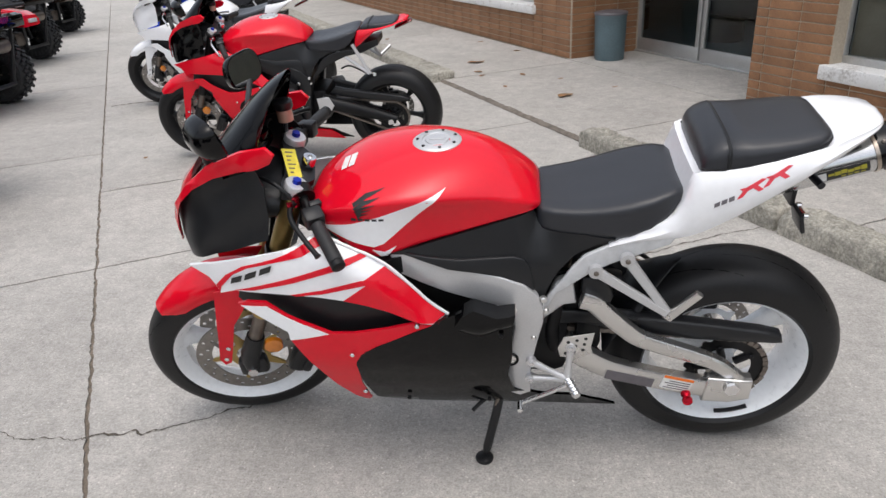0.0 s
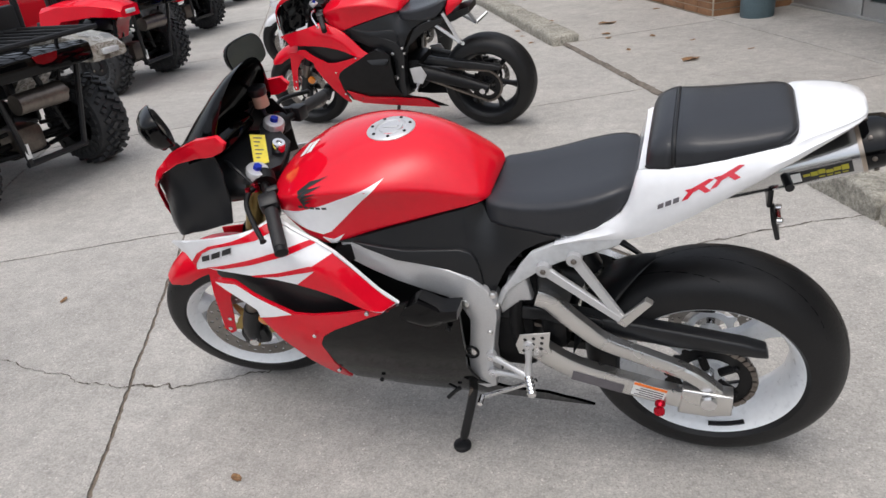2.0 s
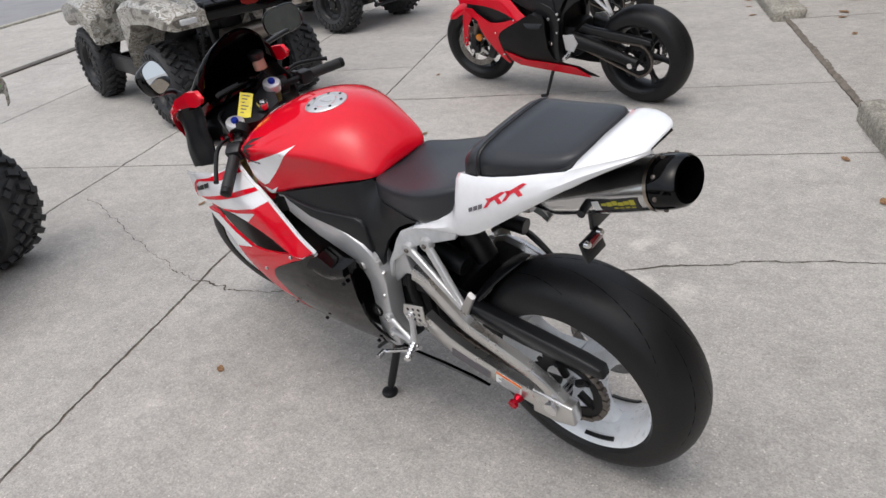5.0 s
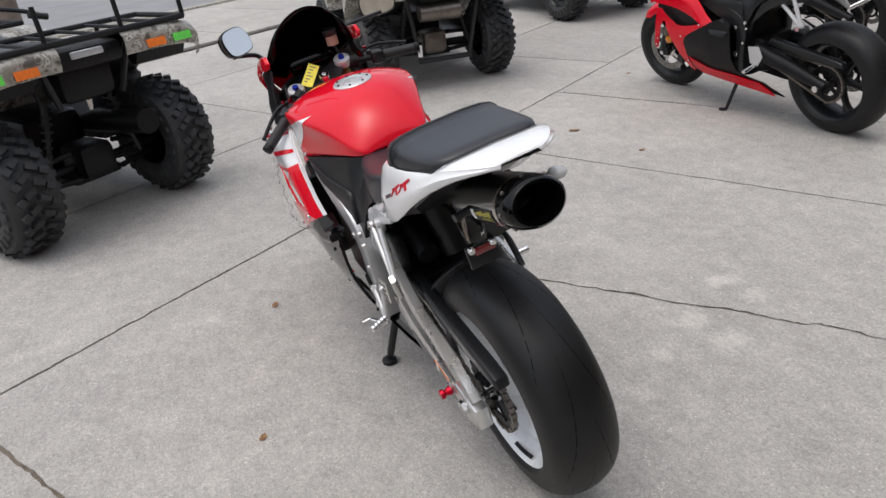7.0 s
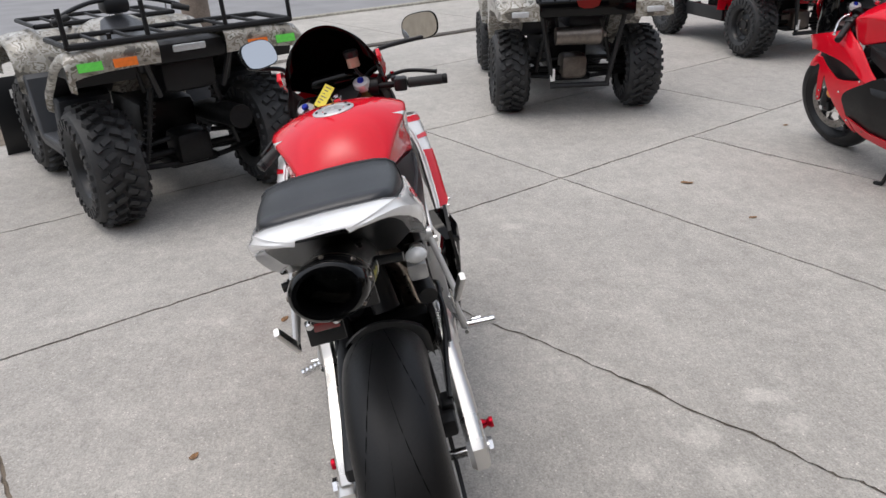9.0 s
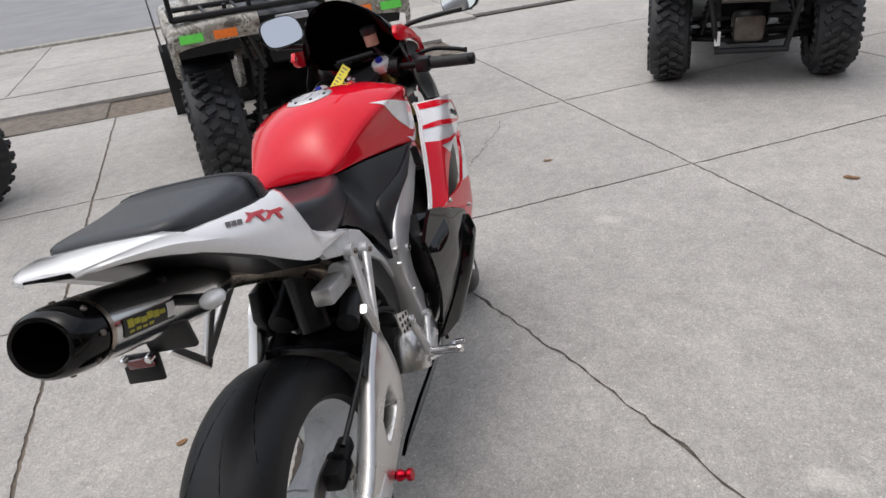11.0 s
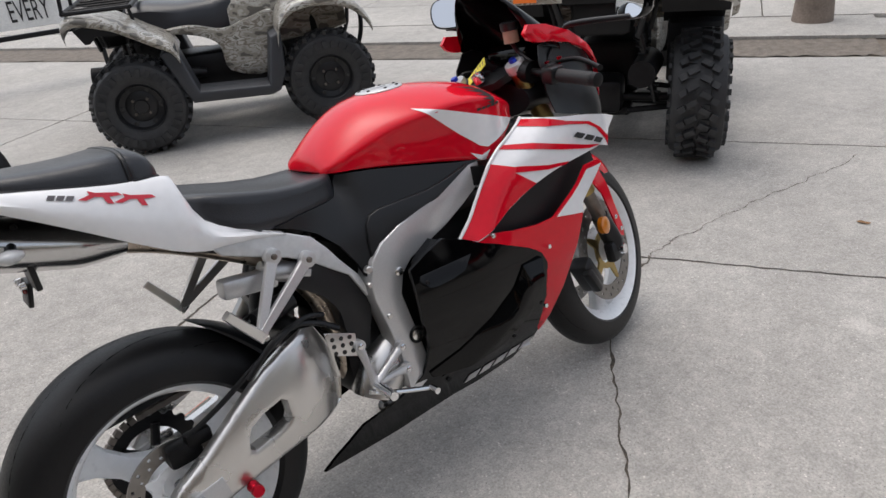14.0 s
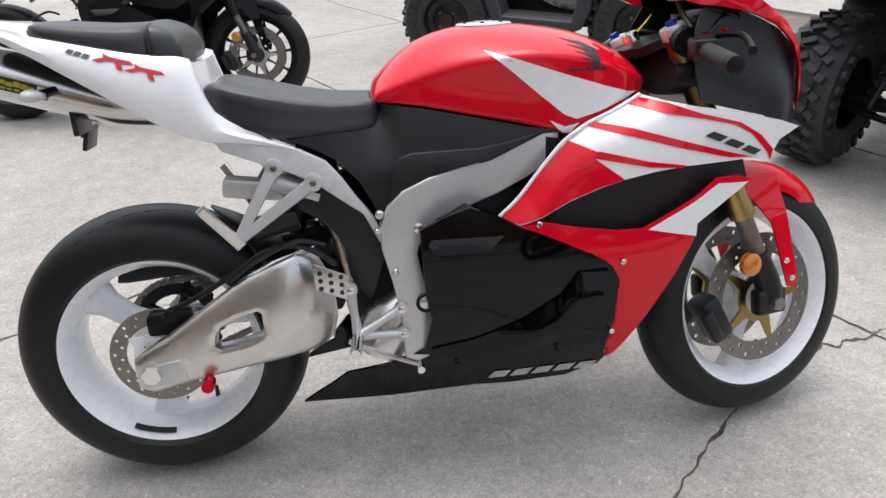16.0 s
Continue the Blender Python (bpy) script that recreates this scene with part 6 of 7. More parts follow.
    bm = bmesh.new()
    box(bm, (-0.116, 0.035, 0.785), (-0.107, 0.085, 0.802), 0.003)
    part("tail_light", bm, TAILRED, ph, "red tail light strip")
    for y in (0.04, 0.09):
        bm = bmesh.new()
        bolt(bm, (-0.112, y, 0.80), 0.008, (-1, 0, 0))
        part("plate_bolt", bm, CHROME, ph)
    for s in (1, -1):
        bm = bmesh.new()
        tube(bm, [(-0.11, s * 0.05, 0.895), (-0.12, s * 0.11, 0.893)], 0.009, 10)
        sg = part("signal_stalk", bm, BLACKM, bike)
        bm = bmesh.new()
        if s < 0:
            loft(bm, [[V(-0.125 + dx, s * 0.132 + r * 0.021 * math.cos(2 * math.pi * k / 18), 0.893 + r * 0.013 * math.sin(2 * math.pi * k / 18)) for k in range(18)] for dx, r in ((0.022, 0.4), (0.012, 0.8), (0.0, 1.0), (-0.01, 0.92), (-0.018, 0.6), (-0.021, 0.2))])
            part("turn_signal", bm, CLEARL, sg, "clear turn signal lens")
        else:
            bm.free()
        # pillion hanger
        bm = bmesh.new()
        e = V(0.191 if s > 0 else 0.216, s * 0.198, 0.586 if s > 0 else 0.597)
        for p in (V(0.372, s * 0.168, 0.698), V(0.300, s * 0.168, 0.733)):
            strut(bm, p, e, 0.027, 0.019, 0.013)
            tube(bm, [p - V(0, s * 0.012, 0), p + V(0, s * 0.008, 0), p + V(0, s * 0.009, 0)], [0.0175, 0.0175, 0.015], 18)
        hg = part("peg_hanger", bm, ALU, bike, "silver pillion peg hanger")
        for p in (V(0.372, s * 0.178, 0.698), V(0.300, s * 0.178, 0.733)):
            bm = bmesh.new()
            bolt(bm, p, 0.0065, (0, s, 0), 0.004)
            part("hanger_bolt", bm, STEEL, hg)
        bm = bmesh.new()
        tip = V(0.135 if s > 0 else 0.158, s * 0.216, 0.668 if s > 0 else 0.674)
        dd = (tip - e).normalized()
        q = dd.to_track_quat("Z", "Y").to_matrix().to_4x4()
        strut(bm, e - dd * 0.012, tip, 0.024, 0.019, 0.016, 22)
        part("pillion_peg", bm, BRUSHED, hg, "folded ribbed metal peg")
        # rider's rearset
        HEEL = [(0.352, 0.535), (0.424, 0.502), (0.418, 0.448), (0.356, 0.478)] if s < 0 else [(0.458, 0.466), (0.444, 0.502), (0.367, 0.518), (0.374, 0.470), (0.368, 0.449), (0.411, 0.431), (0.452, 0.437)]
        hp = flat_part("heel_guard", HEEL, s * 0.186, s * 0.190, BRUSHED, bike, "perforated metal heel guard", 0.0012)
        # black studs on the closed plate paint the shade inside its holes
        bm = bmesh.new()
        for i in range(3):
            for j in range(3):
                x, z = (0.366 + 0.021 * i, 0.513 - 0.006 * i - 0.017 * j) if s < 0 else (0.388 + 0.022 * i + 0.003 * j, 0.500 - 0.006 * i - 0.019 * j)
                bolt(bm, (x, s * 0.1905, z), 0.0052 if s < 0 else 0.0045, (0, s, 0), 0.0015)
        part("guard_hole_shade", bm, INK, hp)
        bm = bmesh.new()
        k0 = V(0.432, s * 0.205, 0.372)
        for p in (V(0.526, s * 0.192, 0.420), V(0.528, s * 0.192, 0.361), V(0.425, s * 0.188, 0.47)):
            tube(bm, [p, p * 0.5 + k0 * 0.5, k0], [0.011, 0.008, 0.012], 10)
            tube(bm, [p - V(0, s * 0.008, 0), p + V(0, s * 0.008, 0)], 0.014, 14)
        rs = part("rearset_bracket", bm, ALU, bike, "silver footrest bracket")
        for p in (V(0.526, s * 0.201, 0.420), V(0.528, s * 0.201, 0.361), V(0.425, s * 0.197, 0.47)):
            bm = bmesh.new()
            bolt(bm, p, 0.008, (0, s, 0), 0.004)
            part("rearset_bolt", bm, CHROME, rs)
        bm = bmesh.new()
        tip = V(0.410, 0.262, 0.368) if s > 0 else V(0.425, -0.290, 0.372)
        pts = [k0 + (tip - k0) * (i / 10) for i in range(11)]
        tube(bm, pts, [0.010 + (0.0025 if i % 2 else 0) for i in range(11)], 10)
        part("foot_peg", bm, CHROME, rs, "knurled metal foot peg")
        bm = bmesh.new()
        lv = curve_pts([k0 - V(0.02, 0, 0.01), V(0.47, s * 0.215, 0.335), V(0.555, s * 0.232, 0.306)], 6)
        tube(bm, lv, 0.006, 8)
        tube(bm, [lv[-1], lv[-1] + V(0.0, s * 0.028, 0.0)], 0.008, 10)
        part("foot_lever", bm, CHROME, rs)
    # hugger: arch over the tyre
    bm, rings = bmesh.new(), []
    for k in range(13):
        t = k / 12
        ang = radians(66 - 50 * t * 1.0)
        r = 0.335 + 0.012 * t
        w = 0.012 + 0.095 * min(1.0, t * 2.2)
        rings.append([V(r * math.cos(ang), w * math.sin(math.pi / 2 * (j / 5 - 1)), 0.318 + r * math.sin(ang) - 0.05 * (1 - math.cos(math.pi / 2 * (j / 5 - 1))) * min(1, t * 2)) for j in range(11)])
    loft(bm, rings, cap=False, closed=False)
    bmesh.ops.solidify(bm, geom=bm.faces[:], thickness=0.004)
    part("rear_hugger", bm, BLACKM, bike, "black rear hugger")
    bm = bmesh.new()
    tube(bm, [(0.30, -0.02, 0.56), (0.36, 0.0, 0.72)], 0.035, 14)
    tube(bm, [(0.24, -0.13, 0.600), (0.33, -0.12, 0.615)], 0.024, 14)
    tube(bm, [(0.30, 0.06, 0.585), (0.42, 0.06, 0.62)], 0.03, 14)
    part("shock_absorber", bm, BLACKM, bike)
    bm = bmesh.new()
    lathe(bm, [(0.0, 0.004), (0.018, 0.003), (0.0215, 0.0), (0.0215, -0.03)], 28, Matrix.Translation((0.372, 0.147, 0.589)) @ Matrix.Rotation(radians(-90), 4, "X"), "Z")
    part("pivot_cap", bm, CHROME, bike)
    flat_part("reservoir_plate", [(0.400, 0.655), (0.404, 0.568), (0.384, 0.545), (0.335, 0.540), (0.318, 0.596), (0.345, 0.655)], 0.105, 0.140, BLACKM, bike, "", 0.010)
    flat_part("pivot_gusset", [(0.466, 0.650), (0.425, 0.663), (0.413, 0.583), (0.443, 0.578), (0.495, 0.530), (0.497, 0.56)], 0.120, 0.150, ALU, bike, "", 0.005)
    flat_part("chain_shield", [(0.508, 0.496), (0.35, 0.500), (0.25, 0.488), (0.25, 0.512), (0.344, 0.534), (0.452, 0.540), (0.50, 0.535)], 0.115, 0.128, BLACKM, bike, "black chain shield", 0.004)
    bm = bmesh.new()
    box(bm, (0.19, -0.145, 0.665), (0.31, -0.10, 0.705), 0.008, turn_about(V(0.25, -0.12, 0.68), (0, 1, 0), 8))
    tube(bm, [(0.28, -0.13, 0.70), (0.38, -0.13, 0.66)], 0.022, 12)
    part("subframe_bracket", bm, ALU, bike)
    bm = bmesh.new()
    sheet(bm, smooth_poly([(0.335, 0.645), (0.36, 0.668), (0.395, 0.675), (0.44, 0.650), (0.477, 0.604), (0.495, 0.565), (0.501, 0.525), (0.484, 0.473), (0.465, 0.432), (0.427, 0.485), (0.422, 0.544), (0.397, 0.592), (0.36, 0.625)], (), 3), lambda x, z: 0.150, -1, 0.05, 0.5)
    soften(bm, 0.010)
    part("side_guard", bm, BLACKM, bike, "black curved side guard")
    bm = bmesh.new()
    tube(bm, curve_pts([(0.18, -0.150, 0.50), (0.25, -0.158, 0.553), (0.31, -0.155, 0.567), (0.36, -0.16, 0.55), (0.40, -0.165, 0.52)], 5), 0.007, 8)
    part("brake_line", bm, BLACKM, bike)
    bm = bmesh.new()
    tube(bm, curve_pts([(0.44, 0.10, 0.64), (0.46, 0.12, 0.56), (0.47, 0.12, 0.46), (0.46, 0.10, 0.38)], 5), 0.018, 12)
    box(bm, (0.40, 0.09, 0.50), (0.50, 0.115, 0.66), 0.015)
    part("pivot_plate", bm, DARKM, bike)
    # side stand
    bm = bmesh.new()
    tube(bm, curve_pts([(0.605, 0.125, 0.275), (0.625, 0.16, 0.18), (0.655, 0.198, 0.065)], 5), [0.013] * 10 + [0.010], 12)
    tube(bm, curve_pts([(0.60, 0.13, 0.26), (0.66, 0.15, 0.225), (0.69, 0.165, 0.20)], 4), 0.006, 8)
    st = part("side_stand", bm, BLACKM, bike, "black side stand")
    bm = bmesh.new()
    stand_m = Matrix.Translation((0.66, 0.205, 0.046)) @ Matrix.Rotation(radians(10.2), 4, "X")
    lathe(bm, [(0, 0.010), (0.015, 0.010), (0.025, 0.005), (0.027, 0.0), (0.025, -0.008), (0, -0.008)], 18, stand_m, "Z")
    part("stand_foot", bm, BLACKM, st)
    bm = bmesh.new()
    tube(bm, [(0.605, 0.145, 0.285), (0.645, 0.165, 0.13)], 0.0055, 8)
    part("stand_spring", bm, STEEL, st)


MAIN = dict(rim=RIMW, spokes=3, spoke_w=0.062, rear_r=0.318, rear_w=0.19, paint=RED, upper=WHITE, belly=BLACKG, frame=ALU, tail=WHITE, strip=SILVERP, nose=BLACKM)
BIKE_AT = pose(0.853, 1.740, 0, 0, 0, 180) @ pose(0, 0, 0, -10.2, 0, 0)
bike, STEER = sport_bike(BIKE_AT, "red, white and black sport motorcycle leaning on its side stand", MAIN)
front_end(bike, STEER, MAIN)
rear_end(bike, MAIN)
for x0 in (0.953, 0.972):
    bm, rings = bmesh.new(), []
    for i in range(5):
        x = x0 + 0.016 * i / 4
        top, edge, wide = (smooth_table(tab, x) for tab in (TANK_TOP, TANK_EDGE, TANK_W))
        rings.append([V(x, y, edge + (top - edge) * (1 - (y / wide) ** 2.3) + 0.0012) for y in [0.002 + 0.0085 * q for q in range(8)]])
    loft(bm, rings, cap=False, closed=False)
    part("white_sticker", bm, PAPERW, bike, "small white sticker on the tank", smooth=False)


# ---- other motorcycles ----
def rear_simple(bike, c):
    """Pegs, stand and a short silencer for the bikes further off."""
    for s in (1, -1):
        bm = bmesh.new()
        e = V(0.10, s * 0.17, 0.64)
        for p in (V(0.30, s * 0.14, 0.78), V(0.20, s * 0.14, 0.82)):
            tube(bm, [p, e], 0.011, 8)
        part("peg_hanger", bm, ALU, bike, "silver pillion peg hanger")
        bm = bmesh.new()
        tube(bm, [e, e + V(-0.05, s * 0.09, 0.03)], 0.012, 8)
        part("pillion_peg", bm, CHROME, bike)
        flat_part("heel_guard", [(0.39, 0.50), (0.47, 0.49), (0.46, 0.39), (0.40, 0.38), (0.36, 0.44)], s * 0.19, s * 0.196, ALU, bike, "", 0.002)
        bm = bmesh.new()
        tube(bm, [(0.43, s * 0.19, 0.38), (0.41, s * 0.29, 0.375)], 0.012, 8)
        part("foot_peg", bm, CHROME, bike)
    bm = bmesh.new()
    tube(bm, [(0.62, 0.12, 0.26), (0.66, 0.21, 0.05)], [0.013, 0.010], 10)
    tube(bm, [(0.66, 0.21, 0.05), (0.70, 0.225, 0.045)], 0.012, 8)
    part("side_stand", bm, BLACKM, bike, "black side stand")
    bm = bmesh.new()
    tube(bm, [(0.45, -0.15, 0.32), (0.30, -0.17, 0.36), (0.12, -0.19, 0.44)], [0.05, 0.062, 0.05], 14)
    part("silencer", bm, STEEL, bike)
    for s in (1, -1):
        bm = bmesh.new()
        sheet(bm, [(0.34, 0.175), (0.42, 0.26), (0.60, 0.285), (0.80, 0.30), (0.95, 0.36), (0.93, 0.28), (0.88, 0.24), (0.62, 0.205)], lambda x, z: fair_y(x, z) + 0.012, s, 0.008, 0.04)
        part("belly_pan", bm, c["pan"], bike)
    bm = bmesh.new()
    loft(bm, [[V(x, w * math.cos(2 * math.pi * k / 12), z + 0.012 * math.sin(2 * math.pi * k / 12)) for k in range(12)] for x, w, z in ((-0.06, 0.05, 0.88), (-0.12, 0.05, 0.905), (-0.165, 0.03, 0.92))])
    part("tail_lamp", bm, TAILRED, bike)


REDBIKE = dict(slim=1.0, rim=BLACKM, spokes=6, spoke_w=0.03, rear_r=0.315, rear_w=0.19, paint=RED, upper=RED, upper_label="glossy red upper fairing", belly=DARKM, belly_label="dark engine side", frame=BLACKM, frame_label="black frame spar", tail=RED, tail_label="slim red tail", strip=BLACKM, pan=RED, nose=BLACKG)
rb, rst = sport_bike(pose(-0.53, 4.62, 0, 0, 0, 178) @ pose(0, 0, 0, -10, 0, 0), "red sport motorcycle with black wheels on its side stand", REDBIKE, 8, False, "motorcycles parked in a row")
front_end(rb, rst, REDBIKE, False), rear_simple(rb, REDBIKE)
WHITEBIKE = dict(REDBIKE, slim=0.45, paint=WHITE, upper=WHITE, tail=WHITE, pan=WHITE, nose=WHITE, upper_label="white upper fairing", paint_label="white fairing", tank_label="white fuel tank", tail_label="bulky white tail", spokes=3, spoke_w=0.05)
wb, wst = sport_bike(pose(-1.65, 6.27, 0, 0, 0, 176) @ pose(0, 0, 0, -10, 0, 0), "white sport motorcycle parked beside the walk", WHITEBIKE, 10, False, "motorcycles parked in a row")
front_end(wb, wst, WHITEBIKE, False), rear_simple(wb, WHITEBIKE)
BLUEBIKE = dict(WHITEBIKE, paint=BLUEP, upper=BLUEP, tail=BLACKM, pan=BLUEP, nose=BLUEP, upper_label="blue upper fairing", paint_label="blue fairing", tank_label="blue fuel tank", tail_label="black tail")
ub, ust = sport_bike(pose(-2.33, 7.95, 0, 0, 0, 176) @ pose(0, 0, 0, -10, 0, 0), "blue sport motorcycle parked beyond the white one", BLUEBIKE, 10, False, "motorcycles parked in a row")
front_end(ub, ust, BLUEBIKE, False), rear_simple(ub, BLUEBIKE)
BLACKBIKE = dict(REDBIKE, paint=BLACKG, upper=BLACKG, tail=BLACKG, pan=BLACKG, nose=BLACKG, upper_label="black upper fairing", paint_label="black fairing", tank_label="black fuel tank", tail_label="black tail", spokes=10, spoke_w=0.016)
kb, kst = sport_bike(pose(2.245, -1.12, 0, 0, 0, 176) @ pose(0, 0, 0, -10, 0, 0) @ Matrix.Scale(0.98, 4), "black motorcycle with thin-spoked black wheels", BLACKBIKE, 5, False, "motorcycles parked in a row")
front_end(kb, kst, dict(BLACKBIKE), False), rear_simple(kb, BLACKBIKE)


# ---- quads and side-by-sides: x ahead, origin under the rear axle ----
def knobby(parent, name, x, y, r, w, s, rim):
    """A lugged tyre on a dished steel rim; s: the outer side."""
    at = Matrix.Translation((x, y, r))
    hub = new(name)
    hub.parent = parent
    hw, rr = w / 2, r - 0.028
    bm = bmesh.new()
    lathe(bm, [(0.155, -hw * 0.80), (0.19, -hw * 0.98), (rr * 0.82, -hw), (rr * 0.95, -hw * 0.9), (rr, -hw * 0.66), (rr + 0.004, 0), (rr, hw * 0.66), (rr * 0.95, hw * 0.9), (rr * 0.82, hw), (0.19, hw * 0.98), (0.155, hw * 0.80)], 48, at)
    part("tyre", bm, KNOBBY, hub, "chunky black off-road tyre")
    bm = bmesh.new()
    n = 26
    for k in range(n):
        for side in (-1, 1):
            a = 2 * math.pi * (k + (0.5 if side > 0 else 0)) / n
            rot = at @ Matrix.Rotation(-a, 4, "Y")
            tilt = Matrix.Rotation(radians(28 * side), 4, "X")
            box(bm, (rr - 0.03, -0.026, -0.013), (r, 0.026, 0.013), 0, rot @ Matrix.Translation((0, side * hw * 0.22, 0)) @ tilt)
            box(bm, (rr - 0.03, -0.018, -0.015), (r - 0.004, 0.018, 0.015), 0, rot @ Matrix.Translation((0, side * hw * 0.55, 0.03)) @ tilt)
            box(bm, (rr - 0.05, -0.024, -0.017), (r - 0.012, 0.024, 0.017), 0, rot @ Matrix.Translation((0, side * hw * 0.78, 0.012 * side)) @ Matrix.Rotation(radians(-14 * side), 4, "Z"))
            box(bm, (rr - 0.085, -0.014, -0.014), (rr - 0.035, 0.012, 0.014), 0, rot @ Matrix.Translation((0, side * hw * 0.97, 0.012 * side)))
    tagged(part("tread", bm, KNOBBY, hub, "rows of black tread blocks", smooth=False), kind="stuff")
    bm = bmesh.new()
    lathe(bm, [(0.165, -hw * 0.8), (0.165, s * hw * 0.80), (0.158, s * hw * 0.86), (0.150, s * hw * 0.8), (0.14, s * hw * 0.55), (0.105, s * hw * 0.42), (0.085, s * hw * 0.50), (0.05, s * hw * 0.52), (0.045, s * hw * 0.62), (0.0, s * hw * 0.64)], 32, at)
    part("rim", bm, rim, hub)
    # six black bumps on the closed disc, coloured as the shade of openings
    for k in range(6):
        a = 2 * math.pi * k / 6
        bm = bmesh.new()
        bolt(bm, at @ V(0.125 * math.cos(a), s * hw * 0.50, 0.125 * math.sin(a)), 0.016, (0, s, 0), 0.006)
        part("rim_hole_shade", bm, INK, hub)
    for k in range(4):
        a = 2 * math.pi * (k + 0.5) / 4
        bm = bmesh.new()
        bolt(bm, at @ V(0.065 * math.cos(a), s * hw * 0.56, 0.065 * math.sin(a)), 0.010, (0, s, 0), 0.008)
        part("wheel_nut", bm, STEEL, hub)
    return hub


def slab_loft(rows):
    """A moulded body from rows of (x, half width, top, bottom, shoulder drop)."""
    bm, rings = bmesh.new(), []
    for x, w, t, b, d in rows:
        half = [(0, t), (0.55 * w, t - 0.10 * d), (0.85 * w, t - 0.45 * d), (w, t - d), (w, b + 0.01), (0.93 * w, b)]
        rings.append([V(x, y, z) for y, z in half] + [V(x, -y, z) for y, z in reversed(half[1:])])
    loft(bm, rings)
    return bm


def fender(parent, name, x, y, r, w, a0, a1, material, label="", thick=0.012, flare=0.03):
    """A moulded guard over a wheel."""
    bm, rings = bmesh.new(), []
    for k in range(13):
        a = radians(a0 + (a1 - a0) * k / 12)
        row = []
        for j in range(7):
            t = j / 6 * 2 - 1
            rr = r + flare * (1 - t * t) * 0.5
            row.append(V(x + rr * 1.12 * math.cos(a), y + w / 2 * t, 0.31 + rr * math.sin(a) * (1.0 if abs(t) < 0.9 else 0.985)))
        rings.append(row)
    loft(bm, rings, cap=False, closed=False)
    bmesh.ops.solidify(bm, geom=bm.faces[:], thickness=thick)
    return part(name, bm, material, parent, label, angle=60)


def rack(parent, x0, x1, w, z, n=6, rails=True, name="rear_rack"):
    """A rack of black steel tube."""
    bm = bmesh.new()
    tube(bm, [(x0, -w, z), (x1, -w, z)], 0.014, 8)
    tube(bm, [(x0, w, z), (x1, w, z)], 0.014, 8)
    tube(bm, [(x0, -w, z), (x0, w, z)], 0.016, 8)
    tube(bm, [(x1, -w, z), (x1, w, z)], 0.014, 8)
    for k in range(n):
        y = -w + 2 * w * (k + 1) / (n + 1)
        tube(bm, [(x0, y, z), (x1, y, z)], 0.009, 6)
    if rails:
        for y in (-w, -w * 0.35, w * 0.35, w):
            tube(bm, [(x0, y, z), (x0 + 0.015, y, z + 0.17)], 0.012, 8)
    for y in (-w * 0.5, w * 0.5):
        tube(bm, [(x0 + 0.1, y, z), (x0 + 0.16, y * 0.8, z - 0.28)], 0.012, 8)
        tube(bm, [(x1 - 0.05, y, z), (x1 - 0.03, y, z - 0.16)], 0.012, 8)
    return part(name, bm, DEEPM, parent, "black tubular rack")


def underbody(parent, wb, track, long=False):
    """Axles, arms, gear case, shocks and floor."""
    bm = bmesh.new()
    box(bm, (-0.10, -0.10, 0.24), (0.12, 0.10, 0.42), 0.04)
    part("gear_case", bm, STEEL if long else DARKM, parent, "scuffed gear case")
    for s in (1, -1):
        bm = bmesh.new()
        tube(bm, [(0, s * 0.08, 0.31), (0, s * (track / 2 - 0.05), 0.31)], 0.022, 10)
        tube(bm, [(-0.08, s * 0.12, 0.26), (-0.02, s * (track / 2 - 0.09), 0.27)], 0.016, 8)
        tube(bm, [(0.12, s * 0.12, 0.26), (0.02, s * (track / 2 - 0.09), 0.27)], 0.016, 8)
        tube(bm, [(-0.05, s * 0.12, 0.40), (0.0, s * (track / 2 - 0.09), 0.36)], 0.014, 8)
        part("suspension_arm", bm, DARKM, parent)
        bm = bmesh.new()
        pts = [V(-0.05 - 0.012 * math.cos(k * 1.3), s * (track / 2 - 0.20) - s * 0.0022 * k + 0.03 * math.sin(k * 1.3), 0.32 + 0.0075 * k) for k in range(44)]
        tube(bm, pts, 0.007, 6)
        tube(bm, [(-0.05, s * (track / 2 - 0.2), 0.30), (-0.05, s * (track / 2 - 0.30), 0.68)], 0.018, 8)
        part("shock_absorber", bm, BLACKM, parent)
        bm = bmesh.new()
        tube(bm, [(wb, s * 0.10, 0.33), (wb, s * (track / 2 - 0.05), 0.31)], 0.02, 8)
        tube(bm, [(wb - 0.12, s * 0.14, 0.28), (wb, s * (track / 2 - 0.1), 0.28)], 0.016, 8)
        tube(bm, [(wb + 0.1, s * 0.14, 0.28), (wb, s * (track / 2 - 0.1), 0.28)], 0.016, 8)
        tube(bm, [(wb, s * (track / 2 - 0.16), 0.34), (wb - 0.04, s * 0.22, 0.72)], 0.026, 8)
        part("front_arm", bm, DARKM, parent)
    bm = bmesh.new()
    box(bm, (-0.05, -0.14, 0.22), (wb + 0.15, 0.14, 0.27), 0.02)
    box(bm, (0.25, -0.17, 0.25), (wb - 0.25, 0.17, 0.55), 0.05)
    part("engine_block", bm, DARKM, parent)


